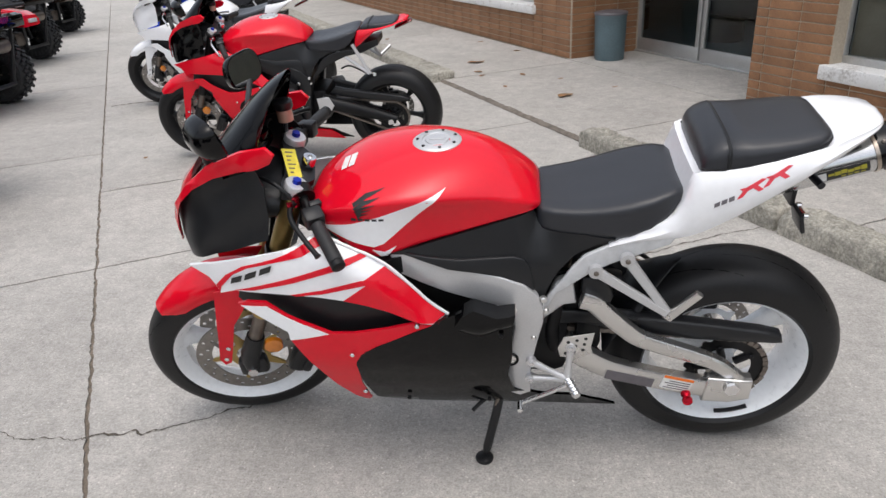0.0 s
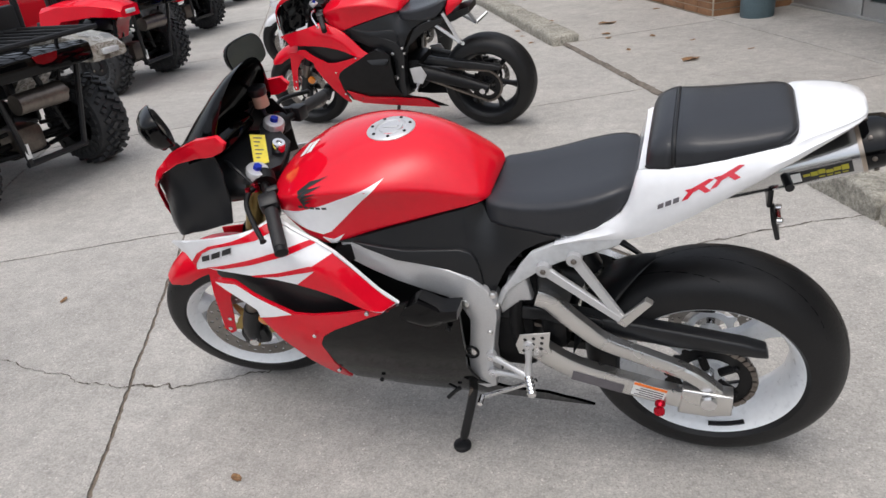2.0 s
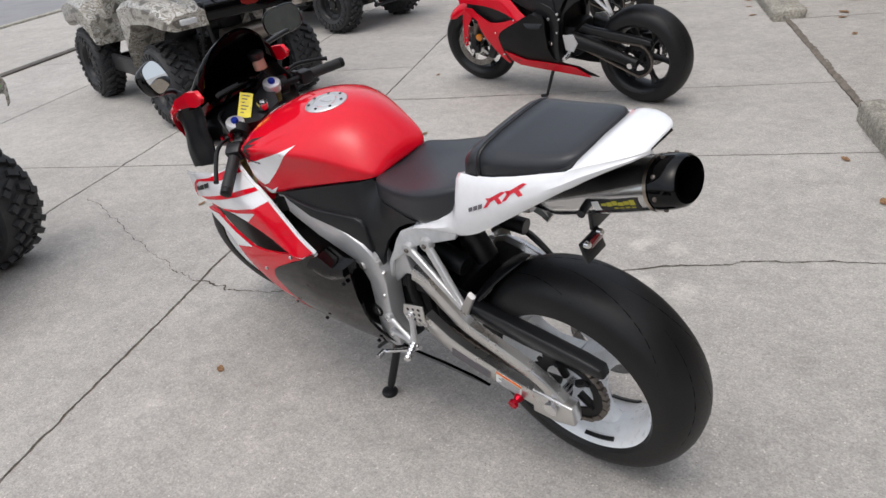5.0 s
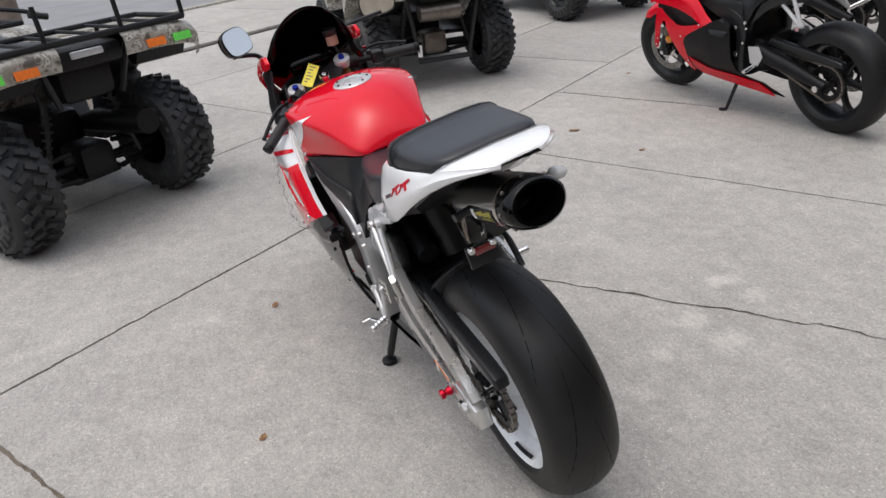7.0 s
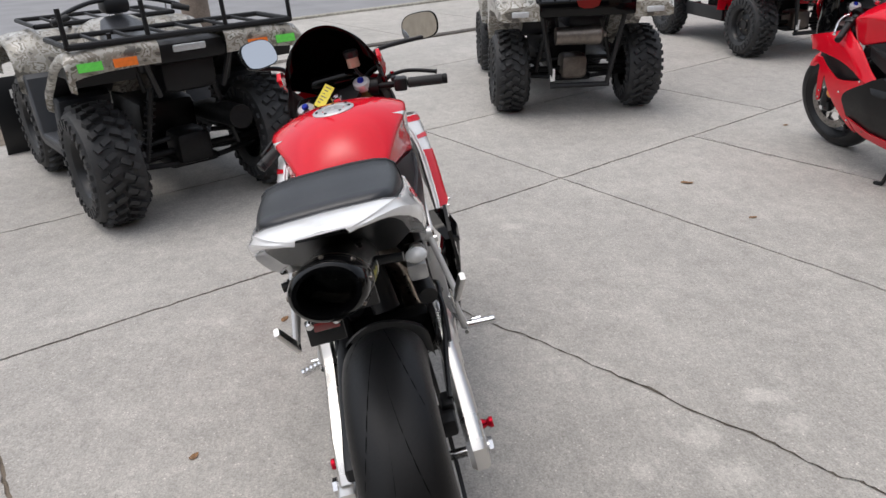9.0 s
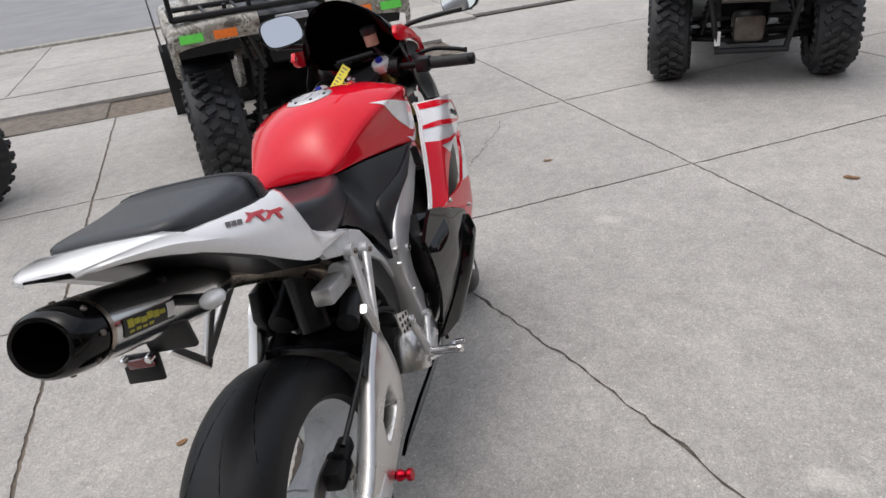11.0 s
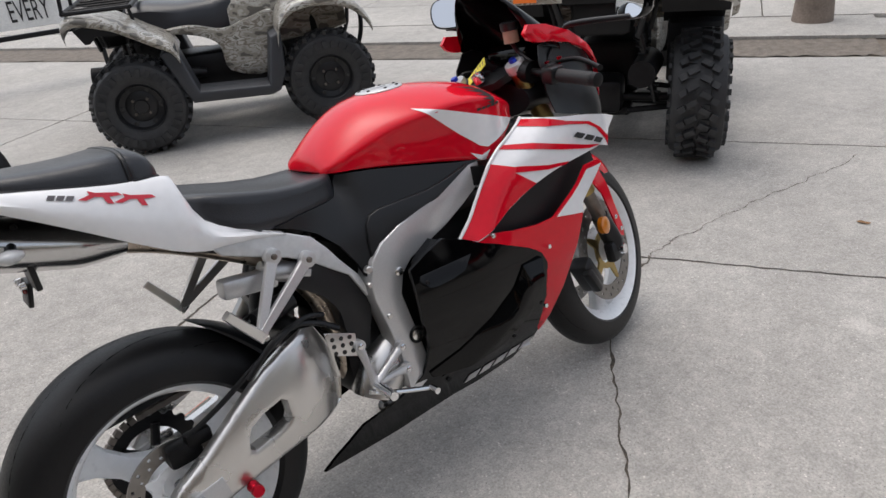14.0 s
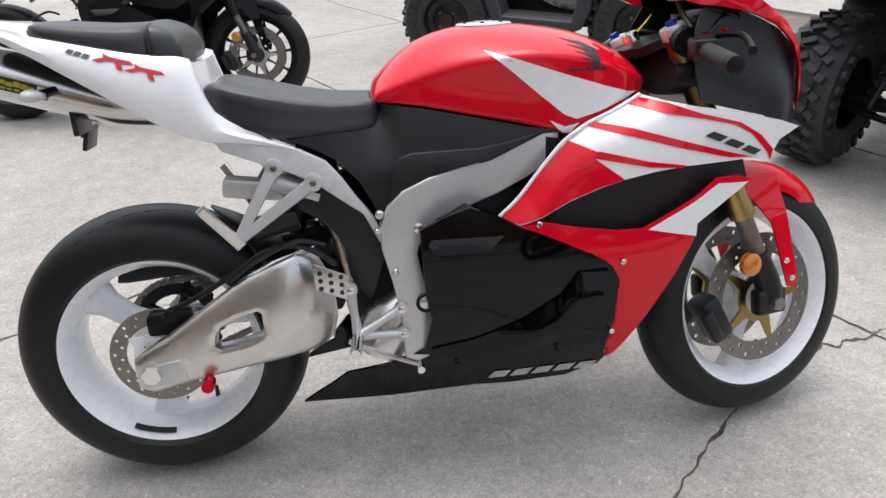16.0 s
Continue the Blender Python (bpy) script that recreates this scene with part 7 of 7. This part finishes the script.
def shelf(parent, name, s, edge, material, label):
    """A broad moulded fender: its outer edge in (x, z), rising inwards."""
    bm, rings = bmesh.new(), []
    for p in curve_pts([(x, 0, z) for x, z in edge], 3):
        rings.append([V(p.x, s * y, p.z + dz) for y, dz in ((0.575, -0.035), (0.60, -0.022), (0.605, 0.0), (0.585, 0.022), (0.53, 0.036), (0.42, 0.046), (0.30, 0.05), (0.17, 0.05))])
    loft(bm, rings, cap=False, closed=False)
    bmesh.ops.solidify(bm, geom=bm.faces[:], thickness=0.012)
    return part(name, bm, material, parent, label, angle=60)


def quad_bike(m, label, body, plow=False, stickers=False):
    q = thing("quad_bike", m, label, "quad bike", "quads and side-by-sides on the lot")
    wb, track, r = 1.29, 0.93, 0.325
    for x, w, nm in ((0, 0.27, "rear_wheel"), (wb, 0.21, "front_wheel")):
        for s in (1, -1):
            knobby(q, nm, x, s * track / 2, r, w, s, BLACKM)
    underbody(q, wb, track)
    for s in (1, -1):
        shelf(q, "rear_fender", s, ((-0.325, 0.795), (-0.335, 0.865), (-0.31, 0.90), (-0.26, 0.915), (-0.18, 0.905), (-0.05, 0.865), (0.034, 0.82), (0.16, 0.745), (0.274, 0.68), (0.32, 0.60)), body, "camouflage rear fender")
        shelf(q, "front_fender", s, ((0.965, 0.60), (0.985, 0.71), (1.03, 0.785), (1.12, 0.84), (1.27, 0.855), (1.42, 0.835), (1.53, 0.775), (1.60, 0.69), (1.62, 0.64)), body, "camouflage front fender")
        bm = bmesh.new()
        sheet(bm, [(-0.27, 0.86), (-0.22, 0.77), (-0.19, 0.77), (-0.15, 0.81), (0.0, 0.80), (0.16, 0.72), (0.27, 0.64), (0.16, 0.76), (0.0, 0.84), (-0.15, 0.89)], lambda x, z: 0.575, s, 0.30, 0.5)
        part("inner_guard", bm, DEEPM, q, "black inner wheel guard")
        flat_part("footwell", [(0.20, 0.64), (0.30, 0.69), (0.395, 0.37), (0.86, 0.345), (0.92, 0.66), (0.995, 0.69), (0.985, 0.42), (0.93, 0.30), (0.87, 0.275), (0.34, 0.30), (0.29, 0.40)], s * 0.30, s * 0.575, GREYP, q, "grey-black moulded footwell", 0.015)
        bm = bmesh.new()
        sheet(bm, smooth_poly([(0.20, 0.74), (0.45, 0.68), (0.58, 0.60), (0.62, 0.42), (0.88, 0.38), (0.97, 0.62), (0.98, 0.80), (0.80, 0.76), (0.62, 0.71), (0.40, 0.76)]), lambda x, z: 0.23 + 0.14 * max(0, x - 0.5) + 0.16 * max(0, 0.45 - x), s, 0.03, 0.05, 0.01)
        part("side_panel", bm, body, q, "camouflage side panel")
        bm = bmesh.new()
        tube(bm, [(-0.24, s * 0.24, 0.90), (-0.20, s * 0.17, 0.66)], 0.016, 8)
        part("rack_brace", bm, BLACKM, q)
    part("tank_cover", slab_loft(((0.62, 0.14, 0.86, 0.55, 0.06), (0.75, 0.19, 0.93, 0.55, 0.08), (0.95, 0.22, 0.96, 0.55, 0.10), (1.15, 0.24, 0.92, 0.58, 0.10), (1.40, 0.25, 0.84, 0.60, 0.08), (1.50, 0.22, 0.78, 0.62, 0.06))), body, q, "camouflage tank cover and nose")
    part("seat", slab_loft(((-0.02, 0.12, 0.88, 0.76, 0.04), (0.02, 0.18, 0.93, 0.75, 0.05), (0.16, 0.20, 0.93, 0.74, 0.05), (0.38, 0.20, 0.90, 0.70, 0.06), (0.58, 0.18, 0.91, 0.66, 0.07), (0.76, 0.15, 0.95, 0.66, 0.07), (0.86, 0.11, 0.97, 0.70, 0.05))), VINYL, q, "black vinyl seat")
    bm = bmesh.new()
    box(bm, (-0.22, -0.15, 0.66), (-0.02, 0.15, 0.86), 0.05)
    box(bm, (-0.27, -0.20, 0.82), (-0.10, 0.20, 0.925), 0.03)
    part("tail_box", bm, DEEPM, q, "black plastic tail section")
    bm = bmesh.new()
    box(bm, (-0.282, -0.085, 0.875), (-0.262, 0.085, 0.91), 0.009)
    part("tail_lens", bm, CLEARL, q, "grey tail lamp lens")
    rack(q, -0.30, 0.10, 0.565, 0.965)
    rack(q, 1.05, 1.58, 0.42, 0.93, 5, False, "front_rack")
    bm = bmesh.new()
    tube(bm, curve_pts([(0.70, 0.38, 0.98), (0.74, 0.30, 1.02), (0.80, 0.12, 1.06), (0.80, -0.12, 1.06), (0.74, -0.30, 1.02), (0.70, -0.38, 0.98)], 5), 0.013, 8)
    part("handlebar", bm, BLACKM, q)
    for s in (1, -1):
        bm = bmesh.new()
        tube(bm, [(0.715, s * 0.30, 1.0), (0.70, s * 0.40, 0.975)], 0.019, 10)
        part("grip", bm, GRIP, q)
    bm = bmesh.new()
    box(bm, (0.78, -0.08, 0.98), (0.92, 0.08, 1.07), 0.03)
    part("display_pod", bm, BLACKM, q)
    bm = bmesh.new()
    tube(bm, [(0.45, -0.20, 0.42), (0.15, -0.22, 0.46), (-0.30, -0.20, 0.50)], [0.03, 0.07, 0.065], 14)
    part("silencer", bm, DARKM, q)
    bm = bmesh.new()
    tube(bm, curve_pts([(1.50, -0.30, 0.38), (1.58, -0.30, 0.55), (1.60, -0.24, 0.70), (1.60, 0.24, 0.70), (1.58, 0.30, 0.55), (1.50, 0.30, 0.38)], 5), 0.017, 8)
    part("front_bumper", bm, BLACKM, q)
    if stickers:
        for s in (1, -1):
            for y0, mt, nm in ((0.50, GREENST, "green_sticker"), (0.34, ORANGE, "orange_sticker")):
                bm = bmesh.new()
                box(bm, (-0.348, s * y0 - 0.055, 0.855), (-0.344, s * y0 + 0.055, 0.895), 0, turn_about(V(-0.34, 0, 0.87), (0, 1, 0), 12))
                part(nm, bm, mt, q, smooth=False)
    if plow:
        bm = bmesh.new()
        rings = []
        for k in range(9):
            a = radians(-40 + 80 * k / 8)
            rings.append([V(1.86 + 0.12 * (1 - math.cos(a)) * 2, 0.66, 0.26 + 0.28 * math.sin(a) / 0.643), V(1.86 + 0.12 * (1 - math.cos(a)) * 2, -0.66, 0.26 + 0.28 * math.sin(a) / 0.643)])
        loft(bm, rings, cap=False, closed=False)
        bmesh.ops.solidify(bm, geom=bm.faces[:], thickness=0.012)
        pl = part("plow_blade", bm, BLACKM, q, "black snow plow blade")
        bm = bmesh.new()
        tube(bm, [(1.85, 0.0, 0.2), (1.2, 0.0, 0.2)], 0.03, 8)
        part("plow_frame", bm, BLACKM, pl)
        for s in (1, -1):
            bm = bmesh.new()
            tube(bm, [(1.84, s * 0.64, 0.5), (1.84, s * 0.655, 0.95)], [0.008, 0.005], 8)
            part("plow_marker", bm, GREYINK, pl, "thin dark marker rod")
        bm = bmesh.new()
        box(bm, (1.852, 0.45, 0.40), (1.856, 0.54, 0.46))
        part("white_label", bm, PAPERW, pl, smooth=False)
    return q


def side_by_side(m, label, body, fl="camouflage"):
    q = thing("side_by_side", m, label, "utility vehicle", "quads and side-by-sides on the lot")
    wb, track, r = 1.66, 1.0, 0.31
    for x, w, nm in ((0, 0.26, "rear_wheel"), (wb, 0.22, "front_wheel")):
        for s in (1, -1):
            knobby(q, nm, x, s * track / 2, r, w, s, BLACKM)
    underbody(q, wb, track, True)
    for s in (1, -1):
        part("rear_fender", slab_loft_side(s, ((-0.48, 0.33, 0.60, 0.83, 0.735), (-0.40, 0.32, 0.62, 0.87, 0.74), (-0.15, 0.34, 0.62, 0.91, 0.76), (0.20, 0.34, 0.62, 0.92, 0.74), (0.42, 0.34, 0.62, 0.88, 0.55), (0.47, 0.36, 0.60, 0.78, 0.40))), body, q, fl + " rear fender with a smooth panel")
        bm = bmesh.new()
        box(bm, (-0.505, s * 0.47 - 0.06, 0.765), (-0.47, s * 0.47 + 0.06, 0.805), 0.01)
        part("reflector", bm, CLEARL, q)
        part("front_fender", slab_loft_side(s, ((wb - 0.40, 0.30, 0.60, 0.72, 0.50), (wb - 0.30, 0.30, 0.62, 0.84, 0.62), (wb, 0.28, 0.62, 0.88, 0.72), (wb + 0.30, 0.24, 0.60, 0.82, 0.66), (wb + 0.40, 0.22, 0.55, 0.74, 0.60))), body, q, fl + " front fender")
        bm = bmesh.new()
        tube(bm, curve_pts([(0.38, s * 0.52, 0.60), (0.36, s * 0.52, 1.2), (0.42, s * 0.50, 1.78), (0.62, s * 0.49, 1.86), (1.20, s * 0.48, 1.84), (1.42, s * 0.50, 1.60), (1.75, s * 0.48, 0.95)], 4), 0.024, 10)
        part("roll_cage_side", bm, BLACKM, q, "black roll cage tube")
        bm = bmesh.new()
        box(bm, (0.50, s * 0.5 - 0.02, 0.28), (1.25, s * 0.5 + 0.02, 0.42), 0.015)
        box(bm, (0.45, s * 0.5 - 0.015, 0.40), (0.60, s * 0.5 + 0.015, 0.75), 0.015)
        part("door_sill", bm, BLACKM, q)
        for k in range(1):
            bm = bmesh.new()
            box(bm, (0.42, s * 0.24 - 0.20, 0.50), (0.90, s * 0.24 + 0.20, 0.68), 0.05)
            part("seat_base", bm, VINYL, q)
            bm = bmesh.new()
            box(bm, (0.40, s * 0.24 - 0.20, 0.66), (0.50, s * 0.24 + 0.20, 1.12), 0.04)
            part("seat_back", bm, VINYL, q, "black vinyl seat back")
    bm = bmesh.new()
    for x, z in ((0.37, 1.25), (0.45, 1.80), (1.20, 1.84), (0.37, 1.0)):
        tube(bm, [(x, -0.51, z), (x, 0.51, z)], 0.02, 8)
    part("roll_cage_bar", bm, BLACKM, q, "black cross bars")
    bm = bmesh.new()
    box(bm, (-0.46, -0.36, 0.78), (0.32, 0.36, 0.88), 0.03)
    box(bm, (-0.49, -0.34, 0.755), (-0.43, 0.34, 0.87), 0.02)
    part("cargo_bed", bm, BLACKG, q, "glossy black cargo bed")
    bm = bmesh.new()
    loft(bm, [[V(-0.495 - 0.006 * (i == 1), y, z) for y, z in ((-0.085, 0.865), (0.085, 0.865), (0.07, 0.825), (0.03, 0.81), (-0.03, 0.81), (-0.07, 0.825))] for i in (0, 1)])
    part("tail_light", bm, TAILRED, q, "red tail light")
    rack(q, -0.46, 0.30, 0.44, 0.94, 7, False)
    bm = bmesh.new()
    box(bm, (0.30, -0.48, 0.80), (0.36, 0.48, 1.10), 0.02)
    part("rear_panel", bm, BLACKM, q, "black panel behind the seats")
    part("hood", slab_loft(((1.25, 0.45, 1.0, 0.5, 0.08), (1.45, 0.42, 0.98, 0.5, 0.10), (1.80, 0.38, 0.86, 0.45, 0.12), (2.05, 0.32, 0.72, 0.42, 0.10))), body, q, fl + " hood")
    bm = bmesh.new()
    box(bm, (0.5, -0.48, 0.27), (1.5, 0.48, 0.31), 0.01)
    part("floor_pan", bm, BLACKM, q)
    bm = bmesh.new()
    tube(bm, curve_pts([(1.25, 0.24, 1.0), (1.08, 0.24, 1.08)], 2), 0.02, 8)
    lathe(bm, [(0.15, -0.012), (0.166, 0), (0.15, 0.012), (0.15, -0.012)], 24, Matrix.Translation((1.05, 0.24, 1.1)) @ Matrix.Rotation(radians(60), 4, "Y"), "Z")
    part("steering_wheel", bm, BLACKM, q)
    bm = bmesh.new()
    tube(bm, [(-0.36, 0.20, 0.61), (-0.36, -0.02, 0.61), (-0.36, -0.06, 0.61), (-0.36, -0.12, 0.61), (-0.36, -0.135, 0.61)], [0.062, 0.066, 0.07, 0.07, 0.045], 18)
    ms = part("silencer", bm, STEEL, q, "dull steel silencer across the rear")
    bm = bmesh.new()
    tube(bm, [(-0.36, -0.13, 0.61), (-0.36, -0.165, 0.61)], 0.022, 12)
    part("silencer_tip", bm, STEEL, ms)
    bm = bmesh.new()
    for s in (1, -1):
        tube(bm, [(-0.36, s * 0.30, 0.78), (-0.30, s * 0.20, 0.24)], 0.018, 8)
    tube(bm, [(-0.30, -0.22, 0.24), (-0.30, 0.22, 0.24)], 0.02, 8)
    part("rear_frame", bm, BLACKM, q)
    bm = bmesh.new()
    box(bm, (-0.325, 0.19, 0.28), (-0.32, 0.225, 0.37), 0)
    part("white_label", bm, PAPERW, q, smooth=False)
    return q


def slab_loft_side(s, rows):
    """A box-like guard at one side from rows of (x, inner y, outer y, top, bottom)."""
    bm, rings = bmesh.new(), []
    for x, y0, y1, t, b in rows:
        pts = [(y0, b), (y0, t), (y0 + 0.05, t + 0.01), (y1 - 0.05, t), (y1, t - 0.04), (y1, b + 0.01), (y1 - 0.03, b)]
        rings.append([V(x, s * y, z) for y, z in pts])
    loft(bm, rings)
    return bm


quad_bike(pose(-1.934, 0.688, 0, 0, 0, 212), "camouflage quad bike with black racks and knobby tyres", CAMO, True, True)
quad_bike(pose(-0.485, -2.10, 0, 0, 0, 156) @ Matrix.Scale(0.94, 4), "camouflage quad bike with a long black seat", CAMO)
side_by_side(pose(-3.35, 3.34, 0, 0, 0, 174), "camouflage side-by-side with a black cargo bed", CAMO)
side_by_side(pose(-4.84, 6.12, 0, 0, 0, 184), "red side-by-side with a black cargo bed and roll cage", RED, "glossy red")
side_by_side(pose(-6.3, 8.9, 0, 0, 0, 182), "black side-by-side parked further along the lot", BLACKG, "glossy black")
side_by_side(pose(-7.75, 11.95, 0, 0, 0, 182), "dark side-by-side at the far end of the row", BLACKG, "glossy black")


# ---- street side ----
bm, rings = bmesh.new(), []
for k in range(13):
    z = 0.5 * k - 0.02
    rr = 0.14 - 0.004 * k + (0.03 if k == 0 else 0)
    rings.append([V(rr * (1 + 0.05 * noise.noise((k, j, 3))) * math.cos(2 * math.pi * j / 18), rr * math.sin(2 * math.pi * j / 18), z) for j in range(18)])
loft(bm, rings)
pole = part("utility_pole", bm, POST)
pole.location = (-5.55, 0.15, 0.05)
tagged(pole, "weathered brown wooden utility pole at the sidewalk", "pole")

# portable sign board beyond the quads
banner = thing("sign_board", pose(-0.5, -4.86, 0, 0, 0, 170), "white sign board with bold black letters on dark legs", "sign")
bm = bmesh.new()
box(bm, (-1.5, 0.0, 0.52), (0.62, 0.02, 1.15), 0.004)
part("panel", bm, PAPERW, banner, smooth=False)
bm = bmesh.new()
box(bm, (-1.55, -0.02, 0.43), (0.66, 0.03, 0.475), 0.006)
part("rail", bm, DEEPM, banner)
for x in (-1.3, 0.5):
    bm = bmesh.new()
    tube(bm, [(x, 0.02, 0.45), (x, -0.02, 0.03)], 0.022, 8)
    part("leg", bm, DEEPM, banner)
text = bpy.data.curves.new("letters", "FONT")
text.body, text.size, text.extrude = "EVERY", 0.125, 0.002
word = new("letters", text)
word.data.materials.append(INK)
word.parent = banner
word.matrix_basis = Matrix.Translation((-0.21, -0.004, 0.585)) @ Matrix.Rotation(radians(90), 4, "X") @ Matrix.Scale(2.2, 4, (0, 1, 0))

# ---- shop front things ----
can = thing("trash_can", SITE @ pose(4.86, 6.28, 0.024), "blue-grey cylindrical trash can beside the door", "trash can")
bm = bmesh.new()
lathe(bm, [(0, 0.0), (0.150, 0.0), (0.155, 0.01), (0.160, 0.24), (0.165, 0.44), (0.171, 0.45), (0.171, 0.475), (0.162, 0.48), (0.157, 0.44), (0.152, 0.1)], 32, None, "Z")
part("body", bm, BIN, can)
bm = bmesh.new()
lathe(bm, [(0.173, 0.462), (0.177, 0.475), (0.17, 0.488), (0.10, 0.50), (0.08, 0.492), (0, 0.492)], 32, None, "Z")
part("lid", bm, GREYINK, can)

leaf_shape = []
for k in range(3):
    bm = bmesh.new()
    pts = [V(0.05 * math.cos(2 * math.pi * j / 9) * (1 + 0.5 * random.random()), 0.028 * math.sin(2 * math.pi * j / 9) * (1 + 0.4 * random.random()), 0.004 + 0.012 * random.random()) for j in range(9)]
    mid = bm.verts.new((0, 0, 0.003))
    vs = [bm.verts.new(p) for p in pts]
    for j in range(9):
        bm.faces.new((mid, vs[j], vs[(j + 1) % 9]))
    me = bpy.data.meshes.new("leaf")
    bm.to_mesh(me)
    bm.free()
    me.materials.append(LEAF)
    leaf_shape.append(me)


def leaf(x, y, z, size, turn):
    ob = new("dry_leaf", leaf_shape[random.randrange(3)])
    ob.matrix_basis = pose(x, y, z, 0, 0, turn) @ Matrix.Scale(size, 4)
    return tagged(ob, "curled brown dry leaf on the concrete", "leaf", "fallen leaves")


random.seed(5)
for u, v, sz in ((3.55, 5.05, 1.3), (3.7, 6.1, 0.7), (3.4, 6.5, 0.8), (3.35, 6.3, 0.6), (3.62, 7.0, 1.5), (3.3, 5.7, 0.6), (3.9, 5.7, 0.5), (4.1, 5.1, 0.5), (3.2, 7.6, 0.7), (3.15, 8.6, 0.8), (3.4, 9.4, 0.8), (3.1, 6.6, 0.9), (3.05, 6.9, 0.8), (3.12, 6.75, 0.7), (2.7, 6.7, 0.6), (2.75, 7.4, 0.7), (2.72, 7.1, 0.5), (3.5, 3.2, 0.8), (3.3, 2.6, 0.6), (2.68, 3.2, 0.5), (2.72, 2.7, 0.6), (4.35, 7.4, 0.7), (4.3, 8.3, 0.8)):
    p = SITE @ V(u, v, 0.021 if u > 2.95 else 0.001)
    leaf(p.x, p.y, p.z, sz, random.uniform(0, 360))
for x, y, s in ((-0.42, 1.27, 0.35), (-1.49, 3.455, 0.55), (-1.87, 2.06, 0.4), (0.35, 1.05, 0.3), (-0.95, 3.55, 0.35), (-2.4, 4.6, 0.4)):
    leaf(x, y, 0.001, s, random.uniform(0, 360))

# ---- bricks of the shop front ----
course(FACE, 6.562, 7.352, 0.02, 1.5, 0, shop)
course(6.55, FACE, 5.40, 0.02, 1.2, 1, shop)
course(FACE, 3.30, 3.998, 0.02, 1.5, 0, shop)
course(FACE, 7.352, 16.0, 0.02, 0.42, 0, shop, 1)
course(FACE, 0.5, 3.30, 0.02, 0.32, 0, shop, 1)
